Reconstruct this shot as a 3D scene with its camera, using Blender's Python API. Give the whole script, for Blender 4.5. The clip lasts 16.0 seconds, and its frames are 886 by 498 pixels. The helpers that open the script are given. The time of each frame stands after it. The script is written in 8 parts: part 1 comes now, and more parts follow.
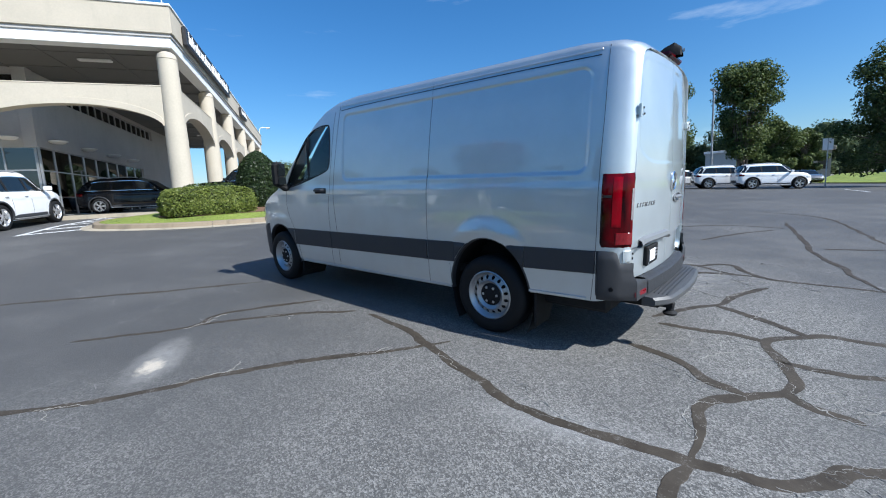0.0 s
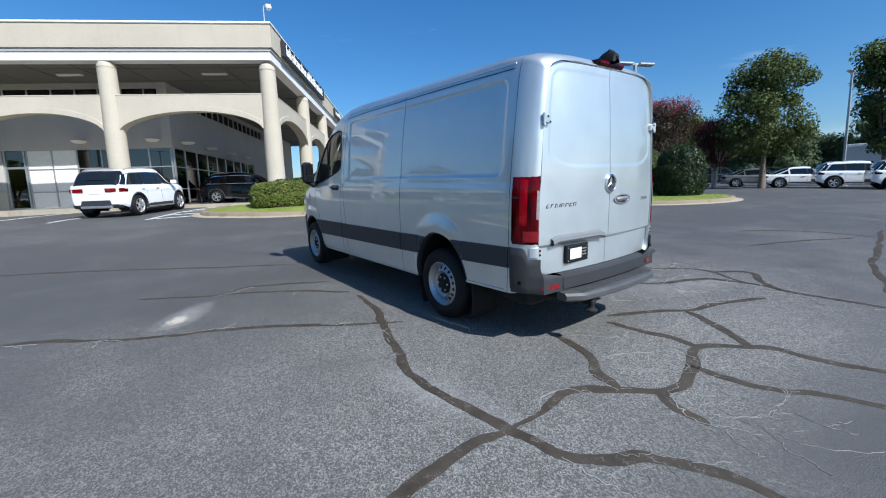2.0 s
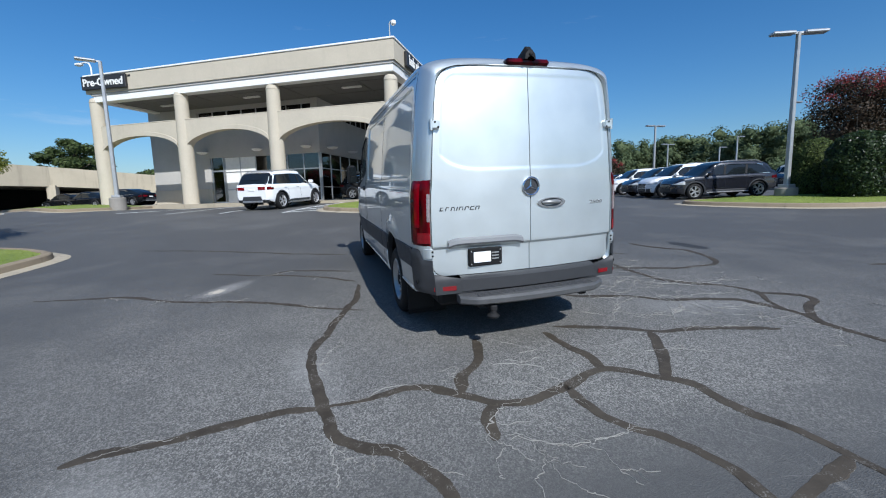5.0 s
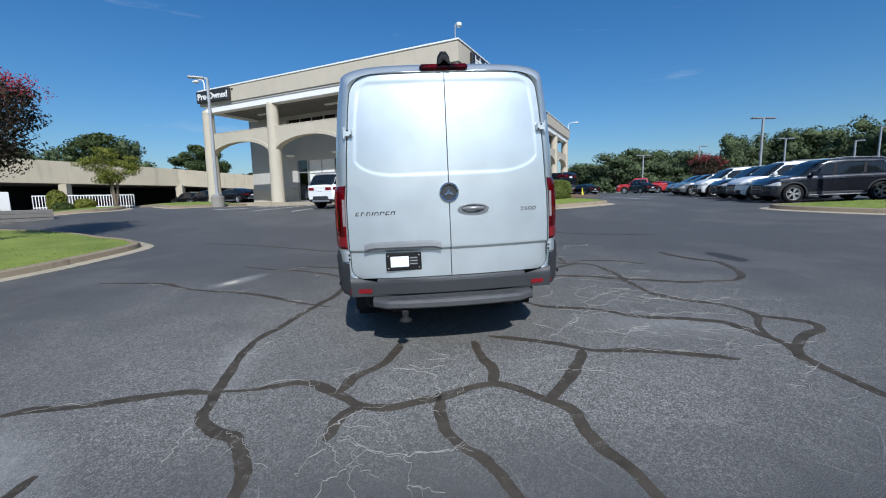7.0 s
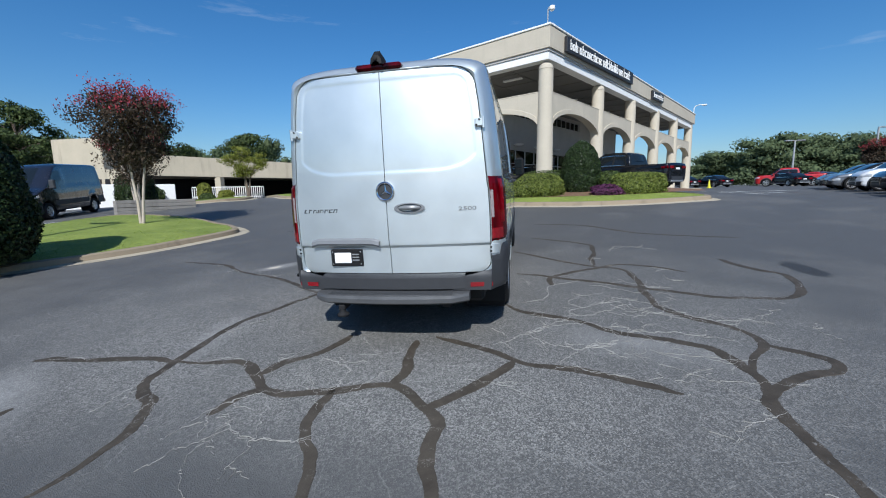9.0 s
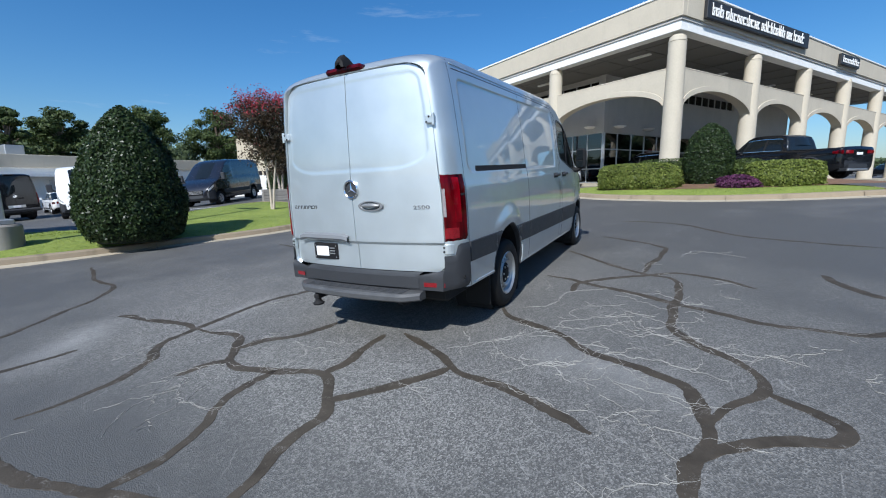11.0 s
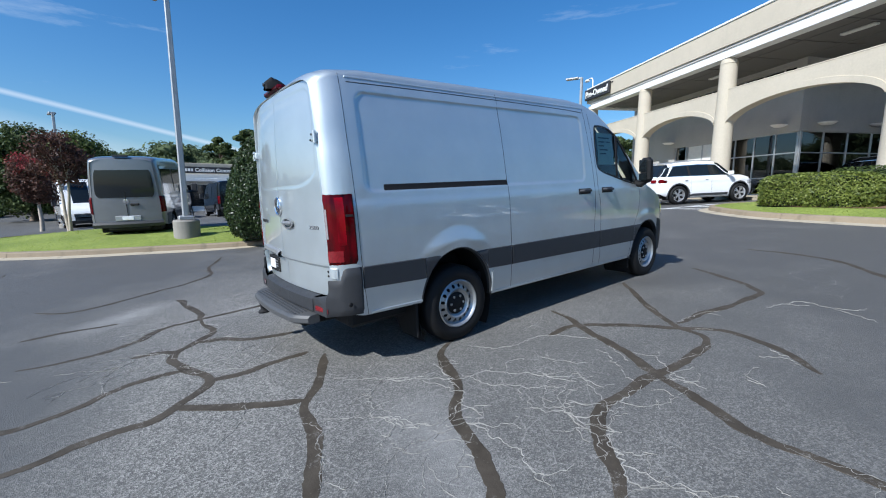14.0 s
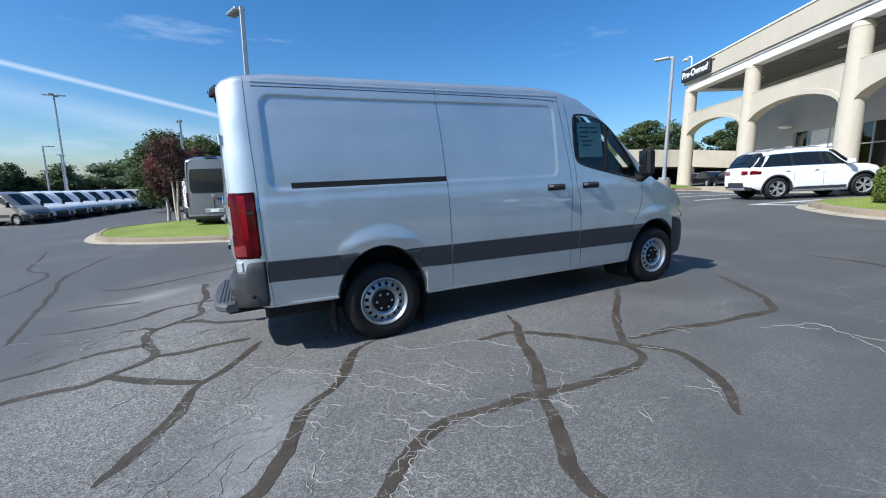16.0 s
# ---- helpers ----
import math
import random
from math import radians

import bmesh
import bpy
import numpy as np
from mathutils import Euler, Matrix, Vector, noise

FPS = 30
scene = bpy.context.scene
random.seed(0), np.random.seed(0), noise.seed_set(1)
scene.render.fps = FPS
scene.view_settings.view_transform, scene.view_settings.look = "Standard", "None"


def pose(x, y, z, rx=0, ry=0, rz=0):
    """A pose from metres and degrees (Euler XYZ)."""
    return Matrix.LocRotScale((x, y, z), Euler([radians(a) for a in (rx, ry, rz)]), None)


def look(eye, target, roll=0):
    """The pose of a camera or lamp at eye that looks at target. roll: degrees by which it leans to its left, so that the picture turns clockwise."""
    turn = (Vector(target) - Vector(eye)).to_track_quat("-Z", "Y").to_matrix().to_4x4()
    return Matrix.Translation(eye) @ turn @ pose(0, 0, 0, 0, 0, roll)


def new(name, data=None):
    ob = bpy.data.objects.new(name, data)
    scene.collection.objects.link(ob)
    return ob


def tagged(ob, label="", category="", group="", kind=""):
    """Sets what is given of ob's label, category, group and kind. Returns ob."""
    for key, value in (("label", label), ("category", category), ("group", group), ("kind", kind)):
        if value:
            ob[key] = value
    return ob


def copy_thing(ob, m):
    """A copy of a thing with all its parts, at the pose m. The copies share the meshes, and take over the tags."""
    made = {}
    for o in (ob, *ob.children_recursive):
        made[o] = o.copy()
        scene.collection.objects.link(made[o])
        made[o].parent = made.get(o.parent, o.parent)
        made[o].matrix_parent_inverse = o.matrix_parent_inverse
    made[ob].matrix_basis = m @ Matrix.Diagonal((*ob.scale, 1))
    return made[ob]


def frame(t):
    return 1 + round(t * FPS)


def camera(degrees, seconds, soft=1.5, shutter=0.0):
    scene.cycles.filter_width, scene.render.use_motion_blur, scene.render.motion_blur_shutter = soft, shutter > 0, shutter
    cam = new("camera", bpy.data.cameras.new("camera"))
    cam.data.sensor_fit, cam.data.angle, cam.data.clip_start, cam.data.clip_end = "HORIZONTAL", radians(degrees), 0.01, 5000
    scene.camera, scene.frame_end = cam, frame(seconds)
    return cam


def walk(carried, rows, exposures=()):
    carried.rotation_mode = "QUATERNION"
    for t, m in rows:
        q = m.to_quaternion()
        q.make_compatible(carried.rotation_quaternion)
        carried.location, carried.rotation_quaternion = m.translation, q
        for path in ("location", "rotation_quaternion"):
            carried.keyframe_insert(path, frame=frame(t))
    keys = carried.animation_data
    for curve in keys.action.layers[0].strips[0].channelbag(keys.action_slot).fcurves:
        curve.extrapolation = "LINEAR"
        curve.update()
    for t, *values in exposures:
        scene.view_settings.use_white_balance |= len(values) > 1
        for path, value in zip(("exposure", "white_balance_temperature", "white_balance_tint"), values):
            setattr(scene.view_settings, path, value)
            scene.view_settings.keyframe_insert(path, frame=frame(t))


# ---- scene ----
cam = camera(94.3, 16.0, 1.1)
METRES, EYE, TILT, LEAN, TURN = 11.602, 1.347, 0.70, -0.11, -49.3
ROWS = [
    (0.0, 0.0, 0.0, 0.0, -0.41, -8.27, 2.84),
    (0.5, 0.0295, -0.0153, -0.0006, 3.06, -8.32, 2.82),
    (1.0, 0.0573, -0.0208, -0.0024, 6.34, -8.29, 2.63),
    (1.5, 0.0858, -0.0238, -0.0008, 9.41, -8.32, 2.33),
    (2.0, 0.1168, -0.0303, -0.0014, 12.37, -8.36, 2.17),
    (2.5, 0.1444, -0.0288, -0.0037, 15.62, -8.4, 1.98),
    (3.0, 0.1743, -0.023, -0.0026, 19.03, -8.41, 1.9),
    (3.5, 0.2073, -0.0195, -0.0028, 22.58, -8.36, 1.86),
    (4.0, 0.2329, -0.0099, -0.0043, 26.09, -8.24, 1.88),
    (6.5, 0.3599, 0.0715, -0.0027, 41.31, -7.68, 1.97),
    (7.0, 0.3821, 0.0926, -0.0032, 44.52, -7.66, 1.74),
    (7.5, 0.4005, 0.1174, -0.0013, 47.97, -7.7, 1.53),
    (8.0, 0.4227, 0.1421, -0.0012, 51.67, -7.85, 1.47),
    (10.5, 0.4914, 0.2831, 0.0012, 73.58, -9.33, 1.65),
    (11.0, 0.4989, 0.3139, 0.0022, 78.12, -9.36, 1.52),
    (11.5, 0.4981, 0.3438, 0.0016, 82.53, -9.22, 1.51),
    (12.0, 0.4904, 0.3746, 0.0043, 86.72, -9.02, 1.58),
    (12.5, 0.4875, 0.4067, 0.0053, 90.61, -8.69, 1.48),
    (13.0, 0.4811, 0.4369, 0.0054, 94.31, -8.41, 1.2),
    (13.5, 0.4713, 0.4653, 0.0085, 97.71, -8.21, 0.84),
    (14.0, 0.4684, 0.4989, 0.0083, 100.92, -8.05, 0.67),
    (14.5, 0.461, 0.5303, 0.0078, 104.12, -8.12, 0.73),
    (15.0, 0.4476, 0.5618, 0.01, 107.33, -8.29, 0.96),
    (15.5, 0.4378, 0.5959, 0.0106, 110.59, -8.52, 1.09),
    (16.0, 0.4219, 0.6255, 0.0095, 113.97, -8.77, 0.99),
]
walk(cam, [(t, pose(-4.073, -0.808, EYE, TILT, LEAN, TURN) @ pose(METRES * x, METRES * y, METRES * z, 90 + pitch, roll, yaw)) for t, x, y, z, yaw, pitch, roll in ROWS], exposures=((0.0, 0.70, 5860, 8), (1.5, 0.58, 5860, 8), (4.0, 0.36, 5860, 8), (7.0, 0.14, 5860, 8), (10.5, 0.38, 5860, 8), (13.0, 0.48, 5860, 8), (16.0, 0.63, 5860, 8)))


# ---- light ----
def deg(a):
    return radians(a)


SUN_WAY = Vector((0.12, -1.12, 1.0)).normalized()
world = bpy.data.worlds.new("sky")
scene.world = world
world.use_nodes = True
wn, wl = world.node_tree.nodes, world.node_tree.links
sky = wn.new("ShaderNodeTexSky")
sky.sky_type = "NISHITA"
sky.sun_disc = False
sky.sun_elevation = math.asin(SUN_WAY.z)
sky.sun_rotation = math.atan2(SUN_WAY.x, SUN_WAY.y)
sky.air_density, sky.dust_density, sky.ozone_density = 1.15, 0.8, 6.5
wn["Background"].inputs["Strength"].default_value = 0.089
# thin streaks of high cloud
wco = wn.new("ShaderNodeTexCoord")
wmap = wn.new("ShaderNodeMapping")
wmap.inputs["Rotation"].default_value = (0.5, 0.25, 0.3)
wmap.inputs["Scale"].default_value = (1.2, 1.6, 9.0)
wnoise = wn.new("ShaderNodeTexNoise")
wnoise.inputs["Scale"].default_value = 1.7
wnoise.inputs["Detail"].default_value = 7
wnoise.inputs["Roughness"].default_value = 0.62
wramp = wn.new("ShaderNodeValToRGB")
wramp.color_ramp.elements[0].position, wramp.color_ramp.elements[1].position = 0.62, 0.86
wramp.color_ramp.elements[1].color = (0.5, 0.5, 0.5, 1)
wmix = wn.new("ShaderNodeMixRGB")
wmix.inputs["Color2"].default_value = (6.5, 7.0, 7.6, 1)
wl.new(wco.outputs["Generated"], wmap.inputs["Vector"])
wl.new(wmap.outputs["Vector"], wnoise.inputs["Vector"])
wl.new(wnoise.outputs["Fac"], wramp.inputs["Fac"])
wl.new(wramp.outputs["Color"], wmix.inputs["Fac"])
whsv = wn.new("ShaderNodeHueSaturation")
whsv.inputs["Saturation"].default_value = 1.20
wl.new(sky.outputs["Color"], whsv.inputs["Color"])
wl.new(whsv.outputs["Color"], wmix.inputs["Color1"])
# one straight vapour trail, low in the west
trail_dot = wn.new("ShaderNodeVectorMath")
trail_dot.operation = "DOT_PRODUCT"
trail_dot.inputs[1].default_value = (-0.1275, -0.2077, -0.9698)
trail_ramp = wn.new("ShaderNodeMapRange")
trail_ramp.inputs["From Min"].default_value, trail_ramp.inputs["From Max"].default_value = 0.0062, 0.0010
trail_abs = wn.new("ShaderNodeMath")
trail_abs.operation = "ABSOLUTE"
west = wn.new("ShaderNodeVectorMath")
west.operation = "DOT_PRODUCT"
west.inputs[1].default_value = (-1.0, -0.1, 0.0)
west_ramp = wn.new("ShaderNodeMapRange")
west_ramp.inputs["From Min"].default_value, west_ramp.inputs["From Max"].default_value = 0.80, 0.93
west_ramp.inputs["To Max"].default_value = 0.48
trail = wn.new("ShaderNodeMath")
trail.operation = "MULTIPLY"
wmix2 = wn.new("ShaderNodeMixRGB")
wmix2.inputs["Color2"].default_value = (6.8, 7.2, 7.7, 1)
wl.new(wco.outputs["Generated"], trail_dot.inputs[0]), wl.new(wco.outputs["Generated"], west.inputs[0])
wl.new(trail_dot.outputs["Value"], trail_abs.inputs[0]), wl.new(trail_abs.outputs[0], trail_ramp.inputs["Value"])
wl.new(west.outputs["Value"], west_ramp.inputs["Value"])
wl.new(trail_ramp.outputs[0], trail.inputs[0]), wl.new(west_ramp.outputs[0], trail.inputs[1])
wl.new(trail.outputs[0], wmix2.inputs["Fac"]), wl.new(wmix.outputs["Color"], wmix2.inputs["Color1"])
streak_dot = wn.new("ShaderNodeVectorMath")
streak_dot.operation = "DOT_PRODUCT"
streak_dot.inputs[1].default_value = (-0.100, -0.2350, -0.9668)
streak_off = wn.new("ShaderNodeMath")
streak_off.operation = "ADD"
streak_off.inputs[1].default_value = -0.030
streak_abs = wn.new("ShaderNodeMath")
streak_abs.operation = "ABSOLUTE"
streak_ramp = wn.new("ShaderNodeMapRange")
streak_ramp.inputs["From Min"].default_value, streak_ramp.inputs["From Max"].default_value = 0.030, 0.0
streak = wn.new("ShaderNodeMath")
streak.operation = "MULTIPLY"
puff = wn.new("ShaderNodeMath")
puff.operation = "MULTIPLY"
wmix3 = wn.new("ShaderNodeMixRGB")
wmix3.inputs["Color2"].default_value = (6.4, 6.9, 7.6, 1)
wl.new(wco.outputs["Generated"], streak_dot.inputs[0]), wl.new(streak_dot.outputs["Value"], streak_off.inputs[0])
wl.new(streak_off.outputs[0], streak_abs.inputs[0]), wl.new(streak_abs.outputs[0], streak_ramp.inputs["Value"])
wl.new(streak_ramp.outputs[0], streak.inputs[0]), wl.new(west_ramp.outputs[0], streak.inputs[1])
wl.new(streak.outputs[0], puff.inputs[0]), wl.new(wnoise.outputs["Fac"], puff.inputs[1])
wl.new(puff.outputs[0], wmix3.inputs["Fac"]), wl.new(wmix2.outputs["Color"], wmix3.inputs["Color1"])
wl.new(wmix3.outputs["Color"], wn["Background"].inputs["Color"])

sun = new("sun", bpy.data.lights.new("sun", "SUN"))
sun.data.energy, sun.data.angle, sun.data.color = 4.55, deg(0.53), (1.0, 0.95, 0.88)
sun.matrix_world = look(SUN_WAY * 80, (0, 0, 0))


# ---- materials ----
class Mat:
    """A small wrapper round a Principled material, for short node code."""

    def __init__(self, name, colour=(0.5, 0.5, 0.5), rough=0.5, metal=0.0, **more):
        self.m = bpy.data.materials.new(name)
        self.m.use_nodes = True
        self.n, self.l = self.m.node_tree.nodes, self.m.node_tree.links
        self.b = self.n["Principled BSDF"]
        self.set("Base Color", (*colour, 1)), self.set("Roughness", rough), self.set("Metallic", metal)
        for k, v in more.items():
            self.set(k.replace("_", " "), v)

    def set(self, key, value):
        self.b.inputs[key].default_value = value

    def node(self, kind, **values):
        x = self.n.new("ShaderNode" + kind)
        for k, v in values.items():
            x.inputs[k].default_value = v
        return x

    def co(self, scale=(1, 1, 1), turn=0.0):
        t = self.n.new("ShaderNodeTexCoord")
        m = self.n.new("ShaderNodeMapping")
        m.inputs["Scale"].default_value = scale
        m.inputs["Rotation"].default_value = (0, 0, turn)
        self.l.new(t.outputs["Object"], m.inputs["Vector"])
        return m.outputs["Vector"]

    def noise(self, scale, detail=4, rough=0.55, vec=None, dist=0.0):
        x = self.node("TexNoise", Scale=scale, Detail=detail, Roughness=rough, Distortion=dist)
        if vec is None:
            vec = self.co()
        self.l.new(vec, x.inputs["Vector"])
        return x.outputs["Fac"]

    def ramp(self, fac, stops):
        x = self.n.new("ShaderNodeValToRGB")
        e = x.color_ramp.elements
        while len(e) < len(stops):
            e.new(0.5)
        for i, (p, c) in enumerate(stops):
            e[i].position = p
            e[i].color = (c, c, c, 1) if isinstance(c, (int, float)) else (*c, 1)
        self.l.new(fac, x.inputs["Fac"])
        return x.outputs["Color"]

    def mix(self, a, b, fac, kind="MIX"):
        x = self.n.new("ShaderNodeMixRGB")
        x.blend_type = kind
        for key, v in (("Color1", a), ("Color2", b), ("Fac", fac)):
            if isinstance(v, (int, float)):
                x.inputs[key].default_value = v if key == "Fac" else (v, v, v, 1)
            elif isinstance(v, tuple):
                x.inputs[key].default_value = (*v, 1)
            else:
                self.l.new(v, x.inputs[key])
        return x.outputs["Color"]

    def math(self, op, a, b=0.0):
        x = self.n.new("ShaderNodeMath")
        x.operation = op
        for i, v in enumerate((a, b)):
            if isinstance(v, (int, float)):
                x.inputs[i].default_value = v
            else:
                self.l.new(v, x.inputs[i])
        return x.outputs[0]

    def to(self, out, key):
        self.l.new(out, self.b.inputs[key])

    def bump(self, height, strength=0.3, dist=0.01):
        x = self.node("Bump", Strength=strength, Distance=dist)
        self.l.new(height, x.inputs["Height"])
        self.l.new(x.outputs["Normal"], self.b.inputs["Normal"])

    def island(self):
        return self.n.new("ShaderNodeNewGeometry").outputs["Random Per Island"]

    def object_random(self):
        return self.n.new("ShaderNodeObjectInfo").outputs["Random"]


def plain(name, colour, rough=0.5, metal=0.0, vary=0.12, scale=6.0, bump=0.0, **more):
    """A surface with slight mottling at two scales."""
    k = Mat(name, colour, rough, metal, **more)
    big, fine = k.noise(scale, 5), k.noise(scale * 14, 3)
    tone = k.mix(k.ramp(big, [(0.25, 1 - vary), (0.75, 1 + vary)]), k.ramp(fine, [(0.2, 1 - vary / 2), (0.8, 1 + vary / 2)]), 1.0, "MULTIPLY")
    k.to(k.mix(colour, tone, 1.0, "MULTIPLY"), "Base Color")
    k.to(k.ramp(big, [(0.2, max(rough - 0.08, 0.02)), (0.8, min(rough + 0.08, 1))]), "Roughness")
    if bump:
        k.bump(fine, bump, 0.004)
    return k.m


def paint(name, colour, metal=0.0, rough=0.32, coat=1.0, gloss=0.5, index=1.5):
    """Car paint: a flaked base under a clear coat, with a little dust."""
    k = Mat(name, colour, rough, metal, Coat_Weight=coat, Coat_Roughness=0.02, Coat_IOR=index, Specular_IOR_Level=gloss)
    dust = k.noise(3.0, 6, 0.6)
    k.to(k.mix(colour, k.ramp(dust, [(0.3, 0.95), (0.7, 1.04)]), 1.0, "MULTIPLY"), "Base Color")
    k.to(k.ramp(dust, [(0.3, rough - 0.03), (0.75, rough + 0.05)]), "Roughness")
    return k.m


def asphalt():
    k = Mat("asphalt", (0.05, 0.05, 0.052), 0.85)
    v = k.co()

    def near(x, y, r0, r1, stretch=(1, 1), turn=0.0):
        """1 inside r0 metres of a place, 0 past r1."""
        d = k.node("VectorMath")
        d.operation = "SUBTRACT"
        d.inputs[1].default_value = (x, y, 0)
        k.l.new(v, d.inputs[0])
        turned = k.n.new("ShaderNodeVectorRotate")
        turned.rotation_type = "Z_AXIS"
        turned.inputs["Angle"].default_value = turn
        k.l.new(d.outputs["Vector"], turned.inputs["Vector"])
        m = k.node("VectorMath")
        m.operation = "MULTIPLY"
        m.inputs[1].default_value = (1 / stretch[0], 1 / stretch[1], 0)
        k.l.new(turned.outputs["Vector"], m.inputs[0])
        n = k.node("VectorMath")
        n.operation = "LENGTH"
        k.l.new(m.outputs["Vector"], n.inputs[0])
        r = k.n.new("ShaderNodeMapRange")
        r.inputs["From Min"].default_value, r.inputs["From Max"].default_value = r1, r0
        k.l.new(n.outputs["Value"], r.inputs["Value"])
        return r.outputs[0]
    wide, mid = k.noise(0.22, 4, 0.55, v, 0.6), k.noise(1.1, 5, 0.6, v)
    patch = near(0.4, 0.3, 1.2, 5.0, (1.25, 0.95))
    lane = near(0.6, -2.45, 0.3, 2.6, (2.1, 0.72))
    wear = k.math("MAXIMUM", near(-2.3, -0.5, 0.3, 1.6, (0.8, 1.0)), near(1.0, -1.0, 0.2, 1.5, (1.5, 0.6)))
    blend = k.math("ADD", k.math("MULTIPLY", k.mix(wide, mid, 0.45), 0.75), k.math("SUBTRACT", k.math("ADD", k.math("MULTIPLY", patch, 0.22), k.math("MULTIPLY", wear, 0.10)), k.math("MULTIPLY", lane, 0.24)))
    worn = k.ramp(blend, [(0.36, 0.0), (0.62, 1.0)])
    stone = k.node("TexVoronoi", Scale=125.0)
    k.l.new(v, stone.inputs["Vector"])
    speck = k.ramp(stone.outputs["Color"], [(0.40, 0.0), (0.95, 1.0)])
    grit = k.noise(200, 2, 0.5, v)
    mott = k.ramp(k.noise(34, 4, 0.7, v), [(0.32, 0.93), (0.68, 1.08)])
    dark = k.mix((0.056, 0.055, 0.053), (0.104, 0.102, 0.097), k.ramp(grit, [(0.3, 0.0), (0.7, 1.0)]))
    light = k.mix((0.082, 0.080, 0.075), (0.315, 0.305, 0.282), speck)
    base = k.mix(k.mix(dark, light, worn), mott, 1.0, "MULTIPLY")
    # fine pale map cracking, thicker where the surface is worn
    warp = k.node("TexNoise", Scale=3.0, Detail=3)
    k.l.new(v, warp.inputs["Vector"])
    bent = k.n.new("ShaderNodeMixRGB")
    bent.inputs["Fac"].default_value = 0.10
    k.l.new(v, bent.inputs["Color1"]), k.l.new(warp.outputs["Color"], bent.inputs["Color2"])
    nets = []
    for size, thin in ((3.1, 0.013), (13.0, 0.030), (62.0, 0.09)):
        cell = k.node("TexVoronoi", Scale=size)
        cell.feature = "DISTANCE_TO_EDGE"
        k.l.new(bent.outputs["Color"], cell.inputs["Vector"])
        nets.append(k.ramp(cell.outputs["Distance"], [(0.0, 1.0), (thin, 0.0)]))
    where = k.ramp(k.math("ADD", k.noise(0.55, 3, 0.6, v), k.math("MULTIPLY", near(2.0, 0.4, 0.5, 3.4), 0.16)), [(0.50, 0.0), (0.66, 1.0)])
    broken = k.ramp(k.noise(5.0, 4, 0.65, v), [(0.42, 0.0), (0.58, 1.0)])
    pale = k.mix(k.mix(k.mix(nets[0], where, 1.0, "MULTIPLY"), 0.8, 1.0, "MULTIPLY"), k.mix(k.mix(nets[1], worn, 1.0, "MULTIPLY"), 0.62, 1.0, "MULTIPLY"), 1.0, "ADD")
    gaps = k.ramp(k.noise(21.0, 3, 0.6, v), [(0.44, 0.0), (0.60, 1.0)])
    worms = k.mix(k.mix(nets[2], worn, 1.0, "MULTIPLY"), gaps, 1.0, "MULTIPLY")
    pale = k.mix(k.mix(pale, broken, 1.0, "MULTIPLY"), k.mix(worms, 0.42, 1.0, "MULTIPLY"), 1.0, "ADD")
    base = k.mix(base, (0.36, 0.35, 0.325), k.mix(pale, 0.62, 1.0, "MULTIPLY"))
    stain = k.ramp(k.noise(0.33, 6, 0.65, v), [(0.60, 0.0), (0.74, 1.0)])
    base = k.mix(base, (0.05, 0.05, 0.05), k.mix(stain, 0.45, 1.0, "MULTIPLY"))
    # a chalky spill beside the van and an oil stain in the lane
    ragged = k.noise(3.2, 5, 0.7, v)
    spill = k.math("MULTIPLY", near(-3.14, 3.25, 0.0, 0.85, (0.36, 0.95), 0.62), k.math("MULTIPLY", ragged, 2.1))
    base = k.mix(base, (0.36, 0.35, 0.325), k.ramp(spill, [(0.25, 0.0), (1.05, 0.7)]))
    core = k.math("MULTIPLY", near(-3.20, 3.18, 0.0, 0.36, (0.5, 0.9), 0.62), k.math("MULTIPLY", k.noise(9.0, 4, 0.7, v), 2.0))
    base = k.mix(base, (0.60, 0.53, 0.42), k.ramp(core, [(0.38, 0.0), (0.75, 0.8)]))
    for sx, sy, r, st, tn in ((-2.7, -1.2, 1.0, (0.5, 1.3), -0.7), (-1.9, 0.1, 0.9, (0.35, 1.2), -0.2), (2.1, 0.2, 1.1, (1.2, 0.5), 0.4)):
        dust = k.math("MULTIPLY", near(sx, sy, 0.0, r, st, tn), k.math("MULTIPLY", ragged, 1.8))
        base = k.mix(base, (0.33, 0.325, 0.31), k.ramp(dust, [(0.2, 0.0), (1.0, 0.45)]))
    oil = k.math("MULTIPLY", near(4.85, 2.9, 0.1, 0.6, (0.45, 1.2)), k.math("MULTIPLY", ragged, 2.0))
    base = k.mix(base, (0.022, 0.022, 0.022), k.ramp(oil, [(0.35, 0.0), (0.6, 0.85)]))
    k.to(base, "Base Color")
    k.to(k.ramp(worn, [(0.0, 0.66), (1.0, 0.88)]), "Roughness")
    k.bump(k.mix(stone.outputs["Distance"], grit, 0.4), 0.7, 0.007)
    return k.m


def concrete(name, colour, scale=2.0, stain=0.2):
    k = Mat(name, colour, 0.85)
    a, b = k.noise(scale, 6, 0.65), k.noise(scale * 30, 3)
    streak = k.noise(1.0, 5, 0.6, k.co((2.2, 2.2, 0.25)))
    tone = k.mix(k.ramp(a, [(0.25, 0.88), (0.75, 1.05)]), k.ramp(b, [(0.2, 0.94), (0.8, 1.05)]), 1.0, "MULTIPLY")
    tone = k.mix(tone, k.ramp(streak, [(0.55, 1.0), (0.8, 1.0 - stain)]), 1.0, "MULTIPLY")
    k.to(k.mix(colour, tone, 1.0, "MULTIPLY"), "Base Color")
    k.bump(b, 0.25, 0.004)
    return k.m


